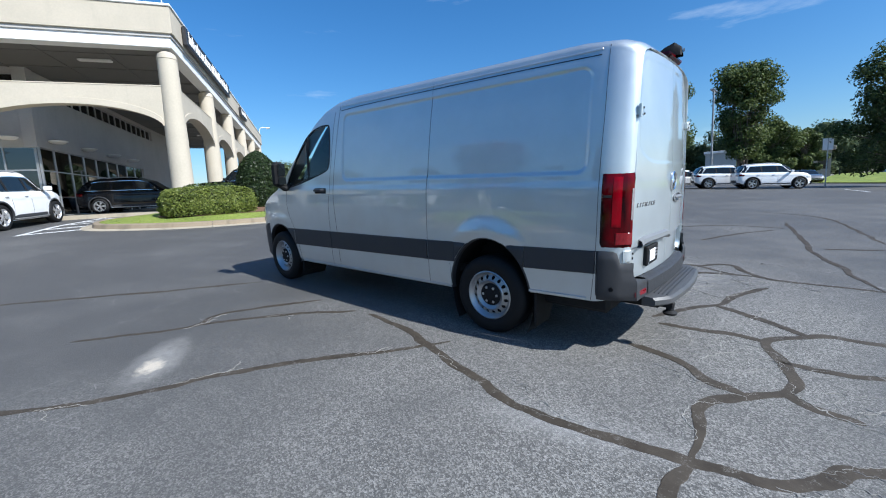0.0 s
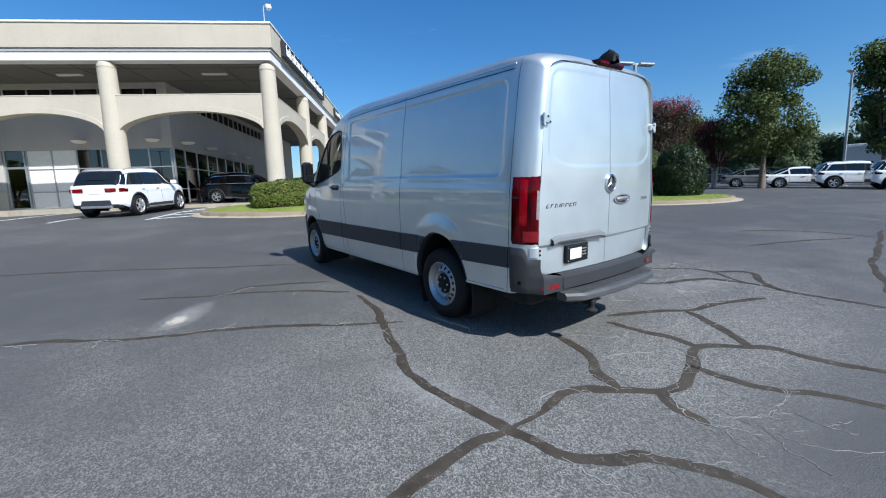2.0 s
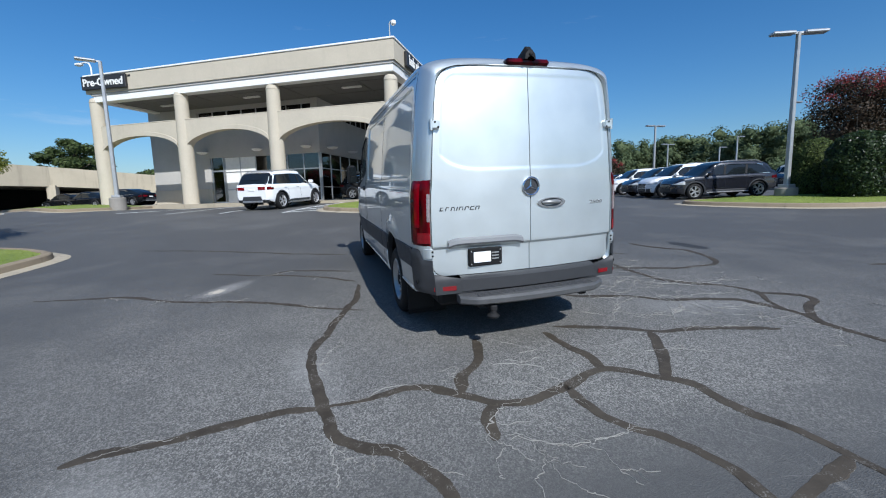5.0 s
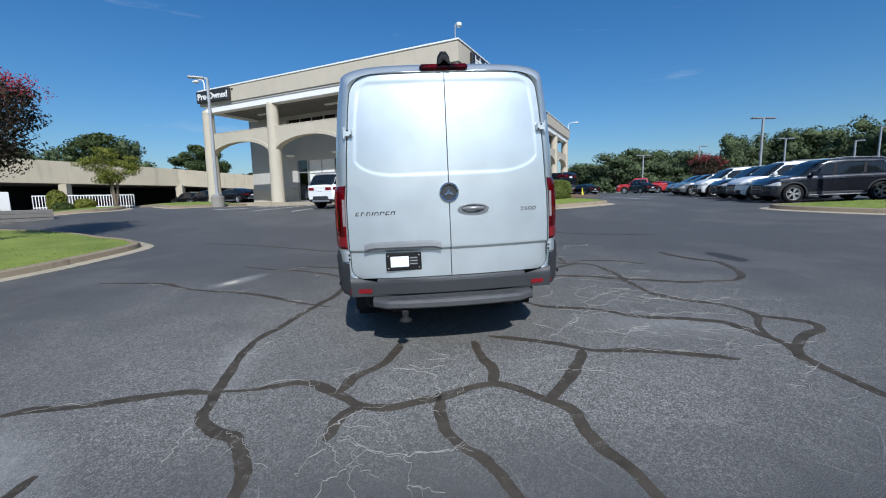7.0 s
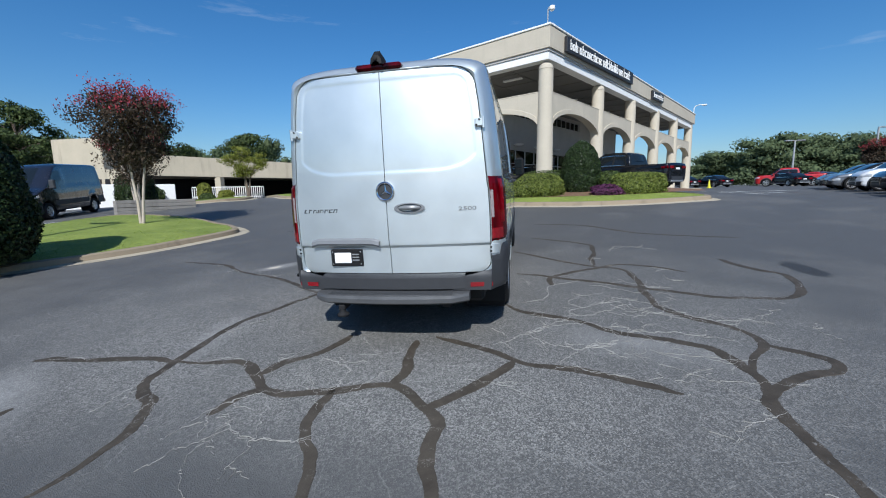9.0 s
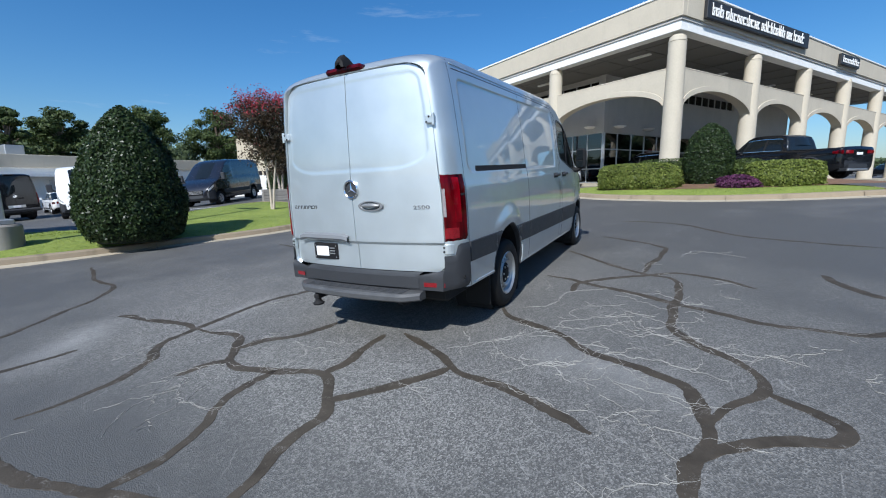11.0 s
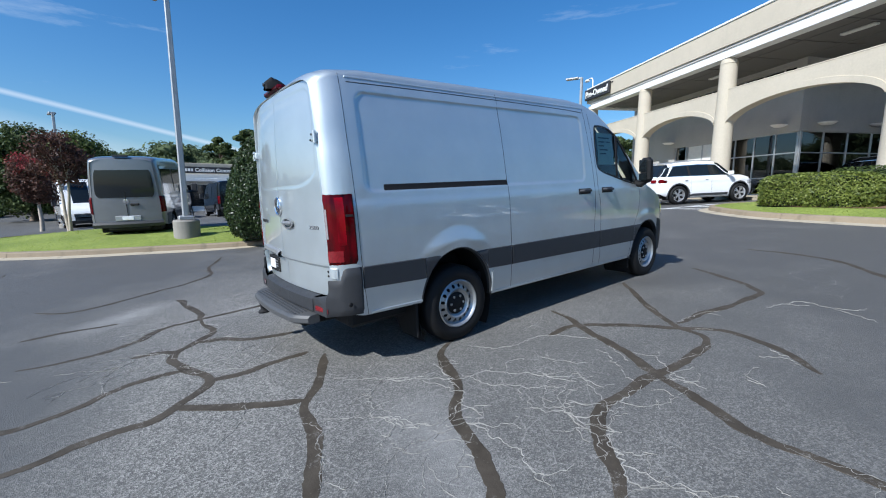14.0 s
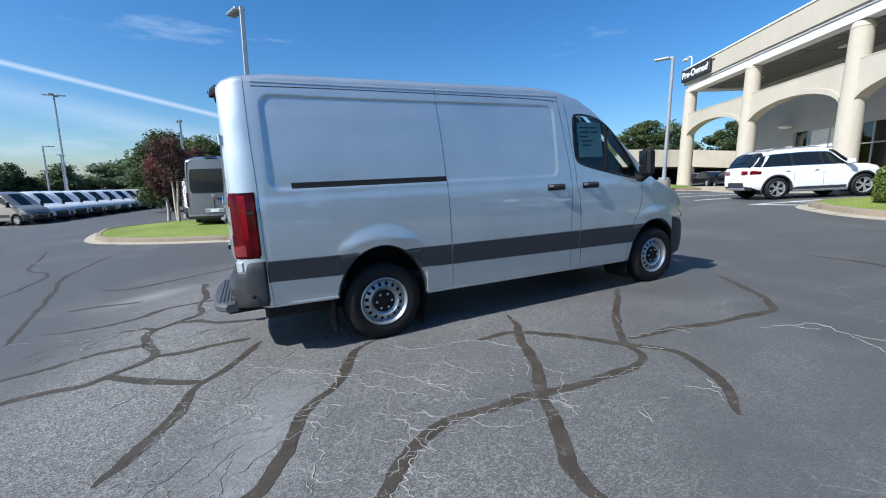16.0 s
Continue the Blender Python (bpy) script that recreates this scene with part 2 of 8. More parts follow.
def leafy(name, dark, light, rough=0.62):
    k = Mat(name, dark, rough)
    tone = k.mix(dark, light, k.island())
    k.to(tone, "Base Color")
    k.set("Specular IOR Level", 0.28)
    back = k.n.new("ShaderNodeBsdfTranslucent")
    k.l.new(tone, back.inputs["Color"])
    both = k.n.new("ShaderNodeMixShader")
    both.inputs["Fac"].default_value = 0.30
    k.l.new(k.b.outputs[0], both.inputs[1]), k.l.new(back.outputs[0], both.inputs[2])
    k.l.new(both.outputs[0], k.n["Material Output"].inputs["Surface"])
    return k.m


def glass(name, tint=(0.72, 0.8, 0.8), clear=0.8, index=1.55):
    """A thin pane: clear, with the reflection that its angle gives it."""
    k = Mat(name)
    see = k.n.new("ShaderNodeBsdfTransparent")
    see.inputs["Color"].default_value = (*[c * clear for c in tint], 1)
    shine = k.n.new("ShaderNodeBsdfGlossy")
    shine.inputs["Roughness"].default_value = 0.01
    fres = k.node("Fresnel", IOR=index)
    both = k.n.new("ShaderNodeMixShader")
    k.l.new(fres.outputs[0], both.inputs[0]), k.l.new(see.outputs[0], both.inputs[1]), k.l.new(shine.outputs[0], both.inputs[2])
    k.l.new(both.outputs[0], k.n["Material Output"].inputs["Surface"])
    return k.m


def grassy():
    k = Mat("lawn", (0.08, 0.14, 0.03), 0.9)
    a, b, c = k.noise(0.8, 5, 0.6), k.noise(14, 4, 0.6), k.noise(90, 2)
    t = k.mix((0.125, 0.175, 0.022), (0.265, 0.315, 0.058), k.ramp(k.mix(a, b, 0.5), [(0.35, 0.0), (0.65, 1.0)]))
    t = k.mix(t, (0.25, 0.22, 0.10), k.mix(k.ramp(k.noise(2.3, 5, 0.7), [(0.6, 0.0), (0.75, 1.0)]), 0.45, 1.0, "MULTIPLY"))
    k.to(k.mix(t, k.ramp(c, [(0.2, 0.65), (0.8, 1.25)]), 1.0, "MULTIPLY"), "Base Color")
    k.bump(k.mix(b, c, 0.5), 0.8, 0.03)
    return k.m


ASPHALT, LAWN = asphalt(), grassy()


def sealant():
    """Tar over a crack, dusty, with worn patches where grit shows."""
    k = Mat("crack_sealant", (0.058, 0.048, 0.038), 0.7)
    v = k.co()
    tone = k.mix((0.040, 0.033, 0.025), (0.074, 0.062, 0.048), k.ramp(k.noise(6.0, 5, 0.65, v), [(0.3, 0.0), (0.7, 1.0)]))
    stone = k.node("TexVoronoi", Scale=150.0)
    k.l.new(v, stone.inputs["Vector"])
    grit = k.mix(k.ramp(k.noise(11.0, 4, 0.7, v), [(0.54, 0.0), (0.66, 1.0)]), k.ramp(stone.outputs["Color"], [(0.5, 0.0), (0.9, 1.0)]), 1.0, "MULTIPLY")
    k.to(k.mix(tone, (0.24, 0.23, 0.21), k.mix(grit, 0.8, 1.0, "MULTIPLY")), "Base Color")
    k.bump(k.noise(90, 3, 0.6, v), 0.4, 0.004)
    k.set("Specular IOR Level", 0.2)
    return k.m


SEAL = sealant()
LINE = plain("line_paint", (0.62, 0.62, 0.60), 0.7, vary=0.22, scale=3, bump=0.3)
KERB = concrete("kerb_concrete", (0.40, 0.345, 0.255), 3.0, 0.5)
# darker than the gutter: weathering, plus the kerb face's shade painted in
KERBSTONE = concrete("weathered_kerb", (0.27, 0.215, 0.145), 3.5, 0.5)
OLDCONC = concrete("grey_concrete", (0.27, 0.25, 0.22), 4.0, 0.4)
STUCCO = concrete("cream_stucco", (0.50, 0.445, 0.35), 0.5, 0.12)
STUCCO_W = plain("white_trim", (0.78, 0.77, 0.74), 0.6, vary=0.06)
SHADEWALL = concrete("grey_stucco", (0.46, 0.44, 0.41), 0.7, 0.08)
DECKC = concrete("deck_concrete", (0.46, 0.40, 0.295), 0.6, 0.3)
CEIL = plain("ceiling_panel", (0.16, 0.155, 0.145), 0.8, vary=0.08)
MULCH = plain("mulch", (0.17, 0.095, 0.055), 0.95, vary=0.4, scale=9, bump=0.9)
STEEL = plain("galvanised_steel", (0.42, 0.43, 0.43), 0.45, 0.5, vary=0.1)
ALU = plain("grey_aluminium", (0.5, 0.5, 0.5), 0.4, 0.8, vary=0.05)
DARKMETAL = plain("dark_metal", (0.03, 0.03, 0.032), 0.5, 0.2)
SILVER = paint("silver_paint", (0.615, 0.66, 0.665), 0.72, 0.44, 1.0, 0.5, 1.8)
WHITE = paint("white_paint", (0.83, 0.83, 0.82), 0.0, 0.35)
BLACK = paint("black_paint", (0.005, 0.0055, 0.007), 0.0, 0.22, 0.55, 0.2)
NAVY = paint("navy_paint", (0.014, 0.015, 0.021), 0.2, 0.25, 1.0, 0.5)
GREYP = paint("grey_paint", (0.21, 0.215, 0.225), 0.6, 0.33)
REDP = paint("red_paint", (0.42, 0.018, 0.02), 0.0, 0.3)
SANDP = paint("sand_paint", (0.36, 0.31, 0.26), 0.4, 0.35)
CLAD = plain("grey_plastic", (0.030, 0.032, 0.036), 0.55, vary=0.1, scale=20, bump=0.15)
BUMPER = plain("bumper_plastic", (0.028, 0.029, 0.032), 0.55, vary=0.1, scale=20, bump=0.15)
TRIMGREY = plain("grey_trim", (0.17, 0.175, 0.18), 0.4, vary=0.06)
STEPM = plain("step_plastic", (0.065, 0.066, 0.068), 0.5, vary=0.16, scale=9, bump=0.3)
RUBBER = plain("rubber", (0.008, 0.008, 0.0085), 0.7, vary=0.25, scale=8, bump=0.2, Specular_IOR_Level=0.3)
GAP = plain("dark_gap", (0.006, 0.006, 0.007), 0.8)
CHROME = plain("chrome", (0.72, 0.73, 0.74), 0.12, 1.0, vary=0.03)
RIM = plain("steel_rim", (0.40, 0.41, 0.415), 0.36, 0.75, vary=0.08, scale=12)
ALLOY = plain("alloy_rim", (0.62, 0.62, 0.63), 0.3, 0.8, vary=0.06)


def lens(name, dark, light, stretch):
    """Ribbed red plastic over a dark reflector."""
    k = Mat(name, dark, 0.10, Coat_Weight=0.12, Coat_Roughness=0.02, Specular_IOR_Level=0.15)
    rib = k.noise(9.0, 3, 0.5, k.co(stretch))
    k.to(k.mix(dark, light, k.ramp(rib, [(0.36, 0.0), (0.64, 1.0)])), "Base Color")
    return k.m


REDLENS = lens("red_lens", (0.012, 0.0002, 0.001), (0.13, 0.0006, 0.004), (1, 1, 0.22))
REDLENS_M = lens("mid_red_lens", (0.09, 0.0004, 0.003), (0.27, 0.0012, 0.008), (1, 1, 0.3))
REDLENS_B = plain("bright_red_lens", (0.18, 0.003, 0.007), 0.08, vary=0.3, scale=60, Coat_Weight=0.6)
CLEARLENS = plain("clear_lens", (0.62, 0.63, 0.64), 0.1, 0.3, vary=0.1, scale=40, Coat_Weight=1.0)
SMOKELENS = plain("smoked_clear_lens", (0.30, 0.26, 0.265), 0.1, 0.2, vary=0.25, scale=50, Coat_Weight=0.5)
DARKGLASS = plain("dark_glass", (0.010, 0.013, 0.015), 0.03, vary=0.1, scale=1.0, Specular_IOR_Level=0.5)
PANE = glass("window_pane", (0.80, 0.90, 0.88), 0.96)
SHOPPANE = glass("shop_pane", (0.36, 0.44, 0.45), 0.55, 2.1)
WHITEPLATE = plain("white_plate", (0.8, 0.8, 0.8), 0.4, vary=0.03)
INK = plain("black_ink", (0.02, 0.02, 0.022), 0.5)
PAPER = plain("sticker_paper", (0.50, 0.62, 0.56), 0.7)
SEAT = plain("dark_fabric", (0.03, 0.03, 0.032), 0.9, bump=0.3)
BARK = plain("bark", (0.17, 0.13, 0.10), 0.9, vary=0.3, scale=5, bump=0.6)
PALEBARK = plain("pale_bark", (0.42, 0.36, 0.29), 0.8, vary=0.25, scale=5, bump=0.4)
HOLLY = leafy("holly_leaf", (0.008, 0.018, 0.007), (0.060, 0.092, 0.030), 0.36)
HEDGE = leafy("hedge_leaf", (0.07, 0.10, 0.016), (0.25, 0.29, 0.065), 0.45)
HEDGE_D = leafy("dark_hedge_leaf", (0.03, 0.05, 0.012), (0.11, 0.15, 0.04), 0.5)
OAK = leafy("oak_leaf", (0.035, 0.055, 0.016), (0.14, 0.18, 0.05))
PINE = leafy("pine_leaf", (0.025, 0.042, 0.014), (0.10, 0.135, 0.04))
MAROON = leafy("maroon_leaf", (0.022, 0.022, 0.014), (0.095, 0.062, 0.038))
BRONZE = leafy("bronze_leaf", (0.035, 0.024, 0.018), (0.15, 0.070, 0.050))
BLOSSOM = leafy("pink_blossom", (0.26, 0.022, 0.035), (0.46, 0.07, 0.09))
RUSSET = leafy("russet_blossom", (0.23, 0.03, 0.036), (0.40, 0.075, 0.075))
PURPLE = leafy("purple_leaf", (0.06, 0.015, 0.05), (0.16, 0.05, 0.12))
YELLOWG = leafy("yellow_green_leaf", (0.10, 0.12, 0.012), (0.26, 0.27, 0.05))
FARWOOD = leafy("far_wood_leaf", (0.066, 0.096, 0.046), (0.135, 0.172, 0.080), 0.8)
GRASSB = leafy("grass_blade", (0.16, 0.22, 0.028), (0.28, 0.33, 0.065), 0.8)


# ---- shapes ----
class Shape:
    """Gathers vertices and faces of one mesh."""

    def __init__(self):
        self.v, self.f = [], []

    def add(self, verts, faces):
        o = len(self.v)
        self.v += [tuple(p) for p in verts]
        self.f += [tuple(i + o for i in q) for q in faces]
        return self

    def box(self, x0, x1, y0, y1, z0, z1, b=0.0):
        if b <= 0:
            p = [(x, y, z) for z in (z0, z1) for y in (y0, y1) for x in (x0, x1)]
            return self.add(p, [(0, 2, 3, 1), (4, 5, 7, 6), (0, 1, 5, 4), (2, 6, 7, 3), (0, 4, 6, 2), (1, 3, 7, 5)])
        bm = bmesh.new()
        for x, sx in ((x0, 1), (x1, -1)):
            for y, sy in ((y0, 1), (y1, -1)):
                for z, sz in ((z0, 1), (z1, -1)):
                    for k in range(3):
                        bm.verts.new((x + sx * b * (k != 0), y + sy * b * (k != 1), z + sz * b * (k != 2)))
        bmesh.ops.convex_hull(bm, input=bm.verts[:])
        bmesh.ops.dissolve_limit(bm, angle_limit=0.02, verts=bm.verts[:], edges=bm.edges[:])
        bm.verts.index_update()
        self.add([v.co[:] for v in bm.verts], [[v.index for v in f.verts] for f in bm.faces])
        bm.free()
        return self

    def tube(self, path, radii, n=10, cap=True):
        path = [Vector(p) for p in path]
        if isinstance(radii, (int, float)):
            radii = [radii] * len(path)
        rings = []
        side = None
        for i, p in enumerate(path):
            way = (path[min(i + 1, len(path) - 1)] - path[max(i - 1, 0)]).normalized()
            if side is None:
                side = way.orthogonal().normalized()
            side = (side - way * side.dot(way)).normalized()
            up = way.cross(side)
            rings.append([p + radii[i] * (math.cos(a) * side + math.sin(a) * up) for a in [2 * math.pi * k / n for k in range(n)]])
        faces = [(i * n + k, i * n + (k + 1) % n, (i + 1) * n + (k + 1) % n, (i + 1) * n + k) for i in range(len(path) - 1) for k in range(n)]
        if cap:
            faces += [tuple(range(n))[::-1], tuple((len(path) - 1) * n + k for k in range(n))]
        return self.add([q for r in rings for q in r], faces)

    def lathe(self, profile, n=32, axis="z", at=(0, 0, 0)):
        """profile: (radius, height) pairs, turned round an axis."""
        vs = []
        for r, h in profile:
            for k in range(n):
                a = 2 * math.pi * k / n
                c, s = r * math.cos(a), r * math.sin(a)
                p = (c, s, h) if axis == "z" else (h, c, s) if axis == "x" else (s, h, c)
                vs.append((p[0] + at[0], p[1] + at[1], p[2] + at[2]))
        fs = [(i * n + k, i * n + (k + 1) % n, (i + 1) * n + (k + 1) % n, (i + 1) * n + k) for i in range(len(profile) - 1) for k in range(n)]
        return self.add(vs, fs)

    def grid(self, rows, closed=False):
        """rows: equally long lists of points."""
        n = len(rows[0])
        fs = [(i * n + k, i * n + (k + 1) % n, (i + 1) * n + (k + 1) % n, (i + 1) * n + k) for i in range(len(rows) - 1) for k in range(n if closed else n - 1)]
        return self.add([p for r in rows for p in r], fs)

    def slab(self, outline, z0, z1):
        """An upright prism over a plan outline; z0 and z1 are numbers or functions of x, y."""
        lo = z0 if callable(z0) else lambda x, y: z0
        hi = z1 if callable(z1) else lambda x, y: z1
        n = len(outline)
        return self.add([(x, y, lo(x, y)) for x, y in outline] + [(x, y, hi(x, y)) for x, y in outline],
                        [tuple(range(n))[::-1], tuple(range(n, 2 * n))] + [(k, (k + 1) % n, n + (k + 1) % n, n + k) for k in range(n)])

    def move(self, m):
        self.v = [tuple(m @ Vector(p)) for p in self.v]
        return self

    def mesh(self, name, material, smooth=35):
        me = bpy.data.meshes.new(name)
        me.from_pydata(self.v, [], self.f)
        me.materials.append(material)
        if smooth:
            me.polygons.foreach_set("use_smooth", [True] * len(me.polygons))
            me.set_sharp_from_angle(angle=deg(smooth))
        me.update()
        return me


def fix_normals(me):
    bm = bmesh.new()
    bm.from_mesh(me)
    bmesh.ops.recalc_face_normals(bm, faces=bm.faces)
    bm.to_mesh(me)
    bm.free()


def part(name, shape, material, parent=None, label="", smooth=35, fix=True):
    """Links a shape as one mesh object, under a thing or a part."""
    me = shape.mesh(name, material, smooth)
    if fix and len(me.polygons) < 30000:
        fix_normals(me)
    ob = new(name, me)
    ob.parent = parent
    return tagged(ob, label)


def thing(name, m, label, category, group="", kind=""):
    ob = new(name)
    ob.empty_display_size = 0.2
    ob.matrix_world = m
    return tagged(ob, label, category, group, kind)


def child_copy(ob, name, parent, m):
    c = new(name, ob.data)
    c.parent = parent
    c.matrix_basis = m
    return c


def interp(x, xs, ys):
    return float(np.interp(x, xs, ys))


def arc_points(cx, cy, r, a0, a1, n):
    return [(cx + r * math.cos(deg(a0 + (a1 - a0) * k / n)), cy + r * math.sin(deg(a0 + (a1 - a0) * k / n))) for k in range(n + 1)]


def smooth_path(points, step=0.12, closed=False):
    """A Catmull-Rom curve through plan points."""
    pts = [Vector(p) for p in points]
    n = len(pts)
    out = []
    for i in range(n if closed else n - 1):
        a, b, c, d = [pts[(i + k) % n] if closed else pts[min(max(i + k, 0), n - 1)] for k in (-1, 0, 1, 2)]
        m = max(2, int((c - b).length / step))
        for k in range(m):
            t = k / m
            out.append(0.5 * ((2 * b) + (c - a) * t + (2 * a - 5 * b + 4 * c - d) * t * t + (3 * b - a - 3 * c + d) * t ** 3))
    if not closed:
        out.append(pts[-1])
    return out


# ---- ground ----
HX = ((-150, -60, -33, -22, -15, -11, -9.3, 0, 23, 60, 150), (-1.6, -1.0, -0.75, -0.35, -0.06, -0.17, -0.24, 0, 0.6, 0.75, 1.0))
HY = ((-150, -60, -30, 0, 5.2, 10.3, 16.5, 20.6, 26.8, 45, 100, 300), (-2.2, -1.6, -1.1, 0, 0.223, 0.53, 1.0, 1.15, 1.22, 1.3, 1.4, 1.5))
HY_EAST = ((-150, -60, -30, 0, 5.2, 12, 30, 100, 300), (-2.2, -1.6, -1.1, 0, 0.223, 0.45, 0.6, 0.7, 0.7))


def gz(x, y):
    """The height of the sloping car park."""
    k = min(max((x - 7) / 7, 0), 1)
    return interp(x, *HX) + interp(y, *HY) * (1 - k) + interp(y, *HY_EAST) * k


def ground():
    xs = sorted(set(np.round(np.concatenate([np.linspace(-30, 30, 121), np.geomspace(30, 900, 28), -np.geomspace(30, 900, 28)]), 3).tolist()))
    s = Shape()
    s.grid([[(x, y, gz(x, y)) for x in xs] for y in xs])
    tagged(part("ground", s, ASPHALT, smooth=180, fix=False), "worn dark grey asphalt car park with pale cracks", "asphalt", kind="structure")


ground()


def on_ground(x, y, heading, lift=0.0):
    """The pose of a thing that stands on the slope; heading: degrees from +y, to the left."""
    e = 1.2
    up = Vector(((gz(x - e, y) - gz(x + e, y)) / (2 * e), (gz(x, y - e) - gz(x, y + e)) / (2 * e), 1)).normalized()
    f = Vector((-math.sin(deg(heading)), math.cos(deg(heading)), 0))
    f = (f - up * f.dot(up)).normalized()
    r = f.cross(up)
    m = Matrix((r, f, up)).transposed().to_4x4()
    m.translation = (x, y, gz(x, y) + lift)
    return m


def ribbon(path, width, lift, jitter=0.0, rng=None):
    """A flat strip on the ground, with chamfered edges."""
    rows = []
    n = len(path)
    for i, p in enumerate(path):
        way = (path[min(i + 1, n - 1)] - path[max(i - 1, 0)])
        way = way.normalized() if way.length > 1e-6 else Vector((1, 0))
        side = Vector((way.y, -way.x))
        w = width(i / max(n - 1, 1)) if callable(width) else width
        row = []
        for k, h in ((-1.0, 0.0004), (-0.96, lift), (0.96, lift), (1.0, 0.0004)):
            q = p + side * (k * w / 2 * (1 + (rng.uniform(-jitter, jitter) if rng else 0)))
            row.append((q.x, q.y, gz(q.x, q.y) + h))
        rows.append(row)
    return Shape().grid(rows)


CRACKS = (
    ((-1.30, 2.70), (-1.41, 1.97), (-1.77, 0.95), (-1.90, 0.34), (-1.85, -0.22), (-1.78, -0.56), (-1.75, -0.80), (-1.58, -0.99), (-1.43, -1.09), (-1.31, -1.29), (-1.24, -1.56), (-1.3, -2.0)),
    ((-3.22, -0.57), (-2.97, -0.52), (-2.71, -0.50), (-2.41, -0.47), (-2.11, -0.43), (-1.80, -0.49)),
    ((-1.79, -0.47), (-1.49, -0.44), (-1.20, -0.41), (-0.89, -0.66), (-0.66, -0.86), (-0.29, -0.81), (0.10, -0.68), (0.33, -0.74), (0.51, -0.91), (0.63, -1.10), (0.64, -1.41), (0.71, -1.69), (0.75, -2.2)),
    ((-0.90, -0.62), (-0.82, -0.37), (-0.63, -0.20), (-0.49, 0.22)),
    ((-0.72, -0.82), (-0.82, -0.93), (-0.87, -1.05), (-0.90, -1.18)),
    ((0.75, -1.90), (0.52, -1.97), (0.25, -2.03), (-0.02, -2.10), (-0.43, -2.20), (-0.85, -2.20)),
    ((0.18, -0.70), (0.24, -0.48), (0.18, 0.14)),
    ((-0.21, -0.77), (-0.17, -1.22), (0.05, -1.52), (0.11, -1.83), (0.04, -2.1)),
    ((0.52, -0.93), (0.79, -0.67), (1.06, -0.22)),
    ((0.34, 0.24), (0.86, -0.04), (1.18, -0.25), (1.67, -0.38), (2.16, -0.61)),
    ((2.66, -0.55), (2.62, -1.0), (2.60, -1.64)),
    ((0.9, 1.35), (1.13, 1.00), (1.70, 0.68), (2.03, 0.44), (2.36, 0.28), (2.63, 0.14), (2.72, -0.3), (2.65, -0.8)),
)
CRACKS_RIGHT = (
    ((0.99, 4.39), (1.72, 3.54), (2.22, 3.06), (2.53, 2.94), (2.63, 2.54), (2.57, 2.01), (2.56, 1.21), (2.74, 0.90), (2.98, 0.62), (3.07, 0.25), (2.82, -0.07), (2.72, -0.32)),
    ((1.06, 2.66), (1.56, 2.48), (2.19, 2.13), (2.56, 1.93), (2.90, 1.75), (3.24, 1.56), (3.65, 1.53), (4.0, 1.58), (4.27, 1.92), (4.46, 2.50), (4.28, 2.89), (4.11, 3.52)),
    ((1.51, 2.01), (1.56, 2.48), (2.24, 3.00), (2.64, 3.23), (3.10, 2.97), (3.36, 2.72)),
    ((2.20, 3.14), (2.26, 3.72), (2.45, 4.71), (2.35, 5.05), (1.84, 5.53), (1.32, 5.84)),
    ((4.10, 3.55), (4.19, 3.02), (4.37, 2.67)),
    ((1.46, 7.92), (2.64, 7.55), (3.53, 6.32), (4.26, 5.86), (5.26, 5.48)),
    ((9.43, -0.65), (6.54, -0.96), (4.95, -1.09), (4.10, -1.31), (3.38, -1.44), (2.59, -1.64)),
    ((12.37, 0.09), (11.75, -0.74), (10.52, -1.54), (6.45, -2.07)),
    ((7.57, 1.39), (8.07, 0.86), (8.40, 0.19), (8.25, -0.67)),
    ((5.67, 0.62), (6.80, 0.16), (7.83, -0.48)),
    ((5.46, -1.24), (5.78, -2.00)),
    ((3.07, 0.24), (3.32, 0.03), (3.30, -0.15), (3.01, -0.31), (2.76, -0.50), (2.63, -0.69)),
)
CRACKS_LEFT = (
    ((-5.6, 3.75), (-4.78, 3.55), (-4.23, 3.32), (-3.56, 2.80), (-2.84, 2.51), (-2.09, 2.01), (-1.35, 1.50)),
    ((-3.53, 4.47), (-2.69, 3.96), (-2.36, 4.07), (-2.08, 4.05), (-1.30, 3.61)),
    ((-2.61, 3.98), (-1.90, 3.50), (-1.31, 2.91)),
    ((-5.78, 7.83), (-4.16, 7.03), (-2.48, 5.88), (-1.28, 5.16)),
    ((-7.53, 0.82), (-6.03, 0.30), (-4.99, 0.11), (-4.22, -0.69), (-3.61, -1.67), (-3.97, -2.17)),
    ((-2.42, -2.12), (-2.46, -1.70), (-2.40, -1.26)),
    ((-9.19, -3.21), (-6.15, -3.24), (-4.20, -2.83), (-1.06, -2.20)),
    ((-11.05, -5.19), (-7.93, -4.50), (-6.50, -3.67), (-4.30, -3.54)),
)


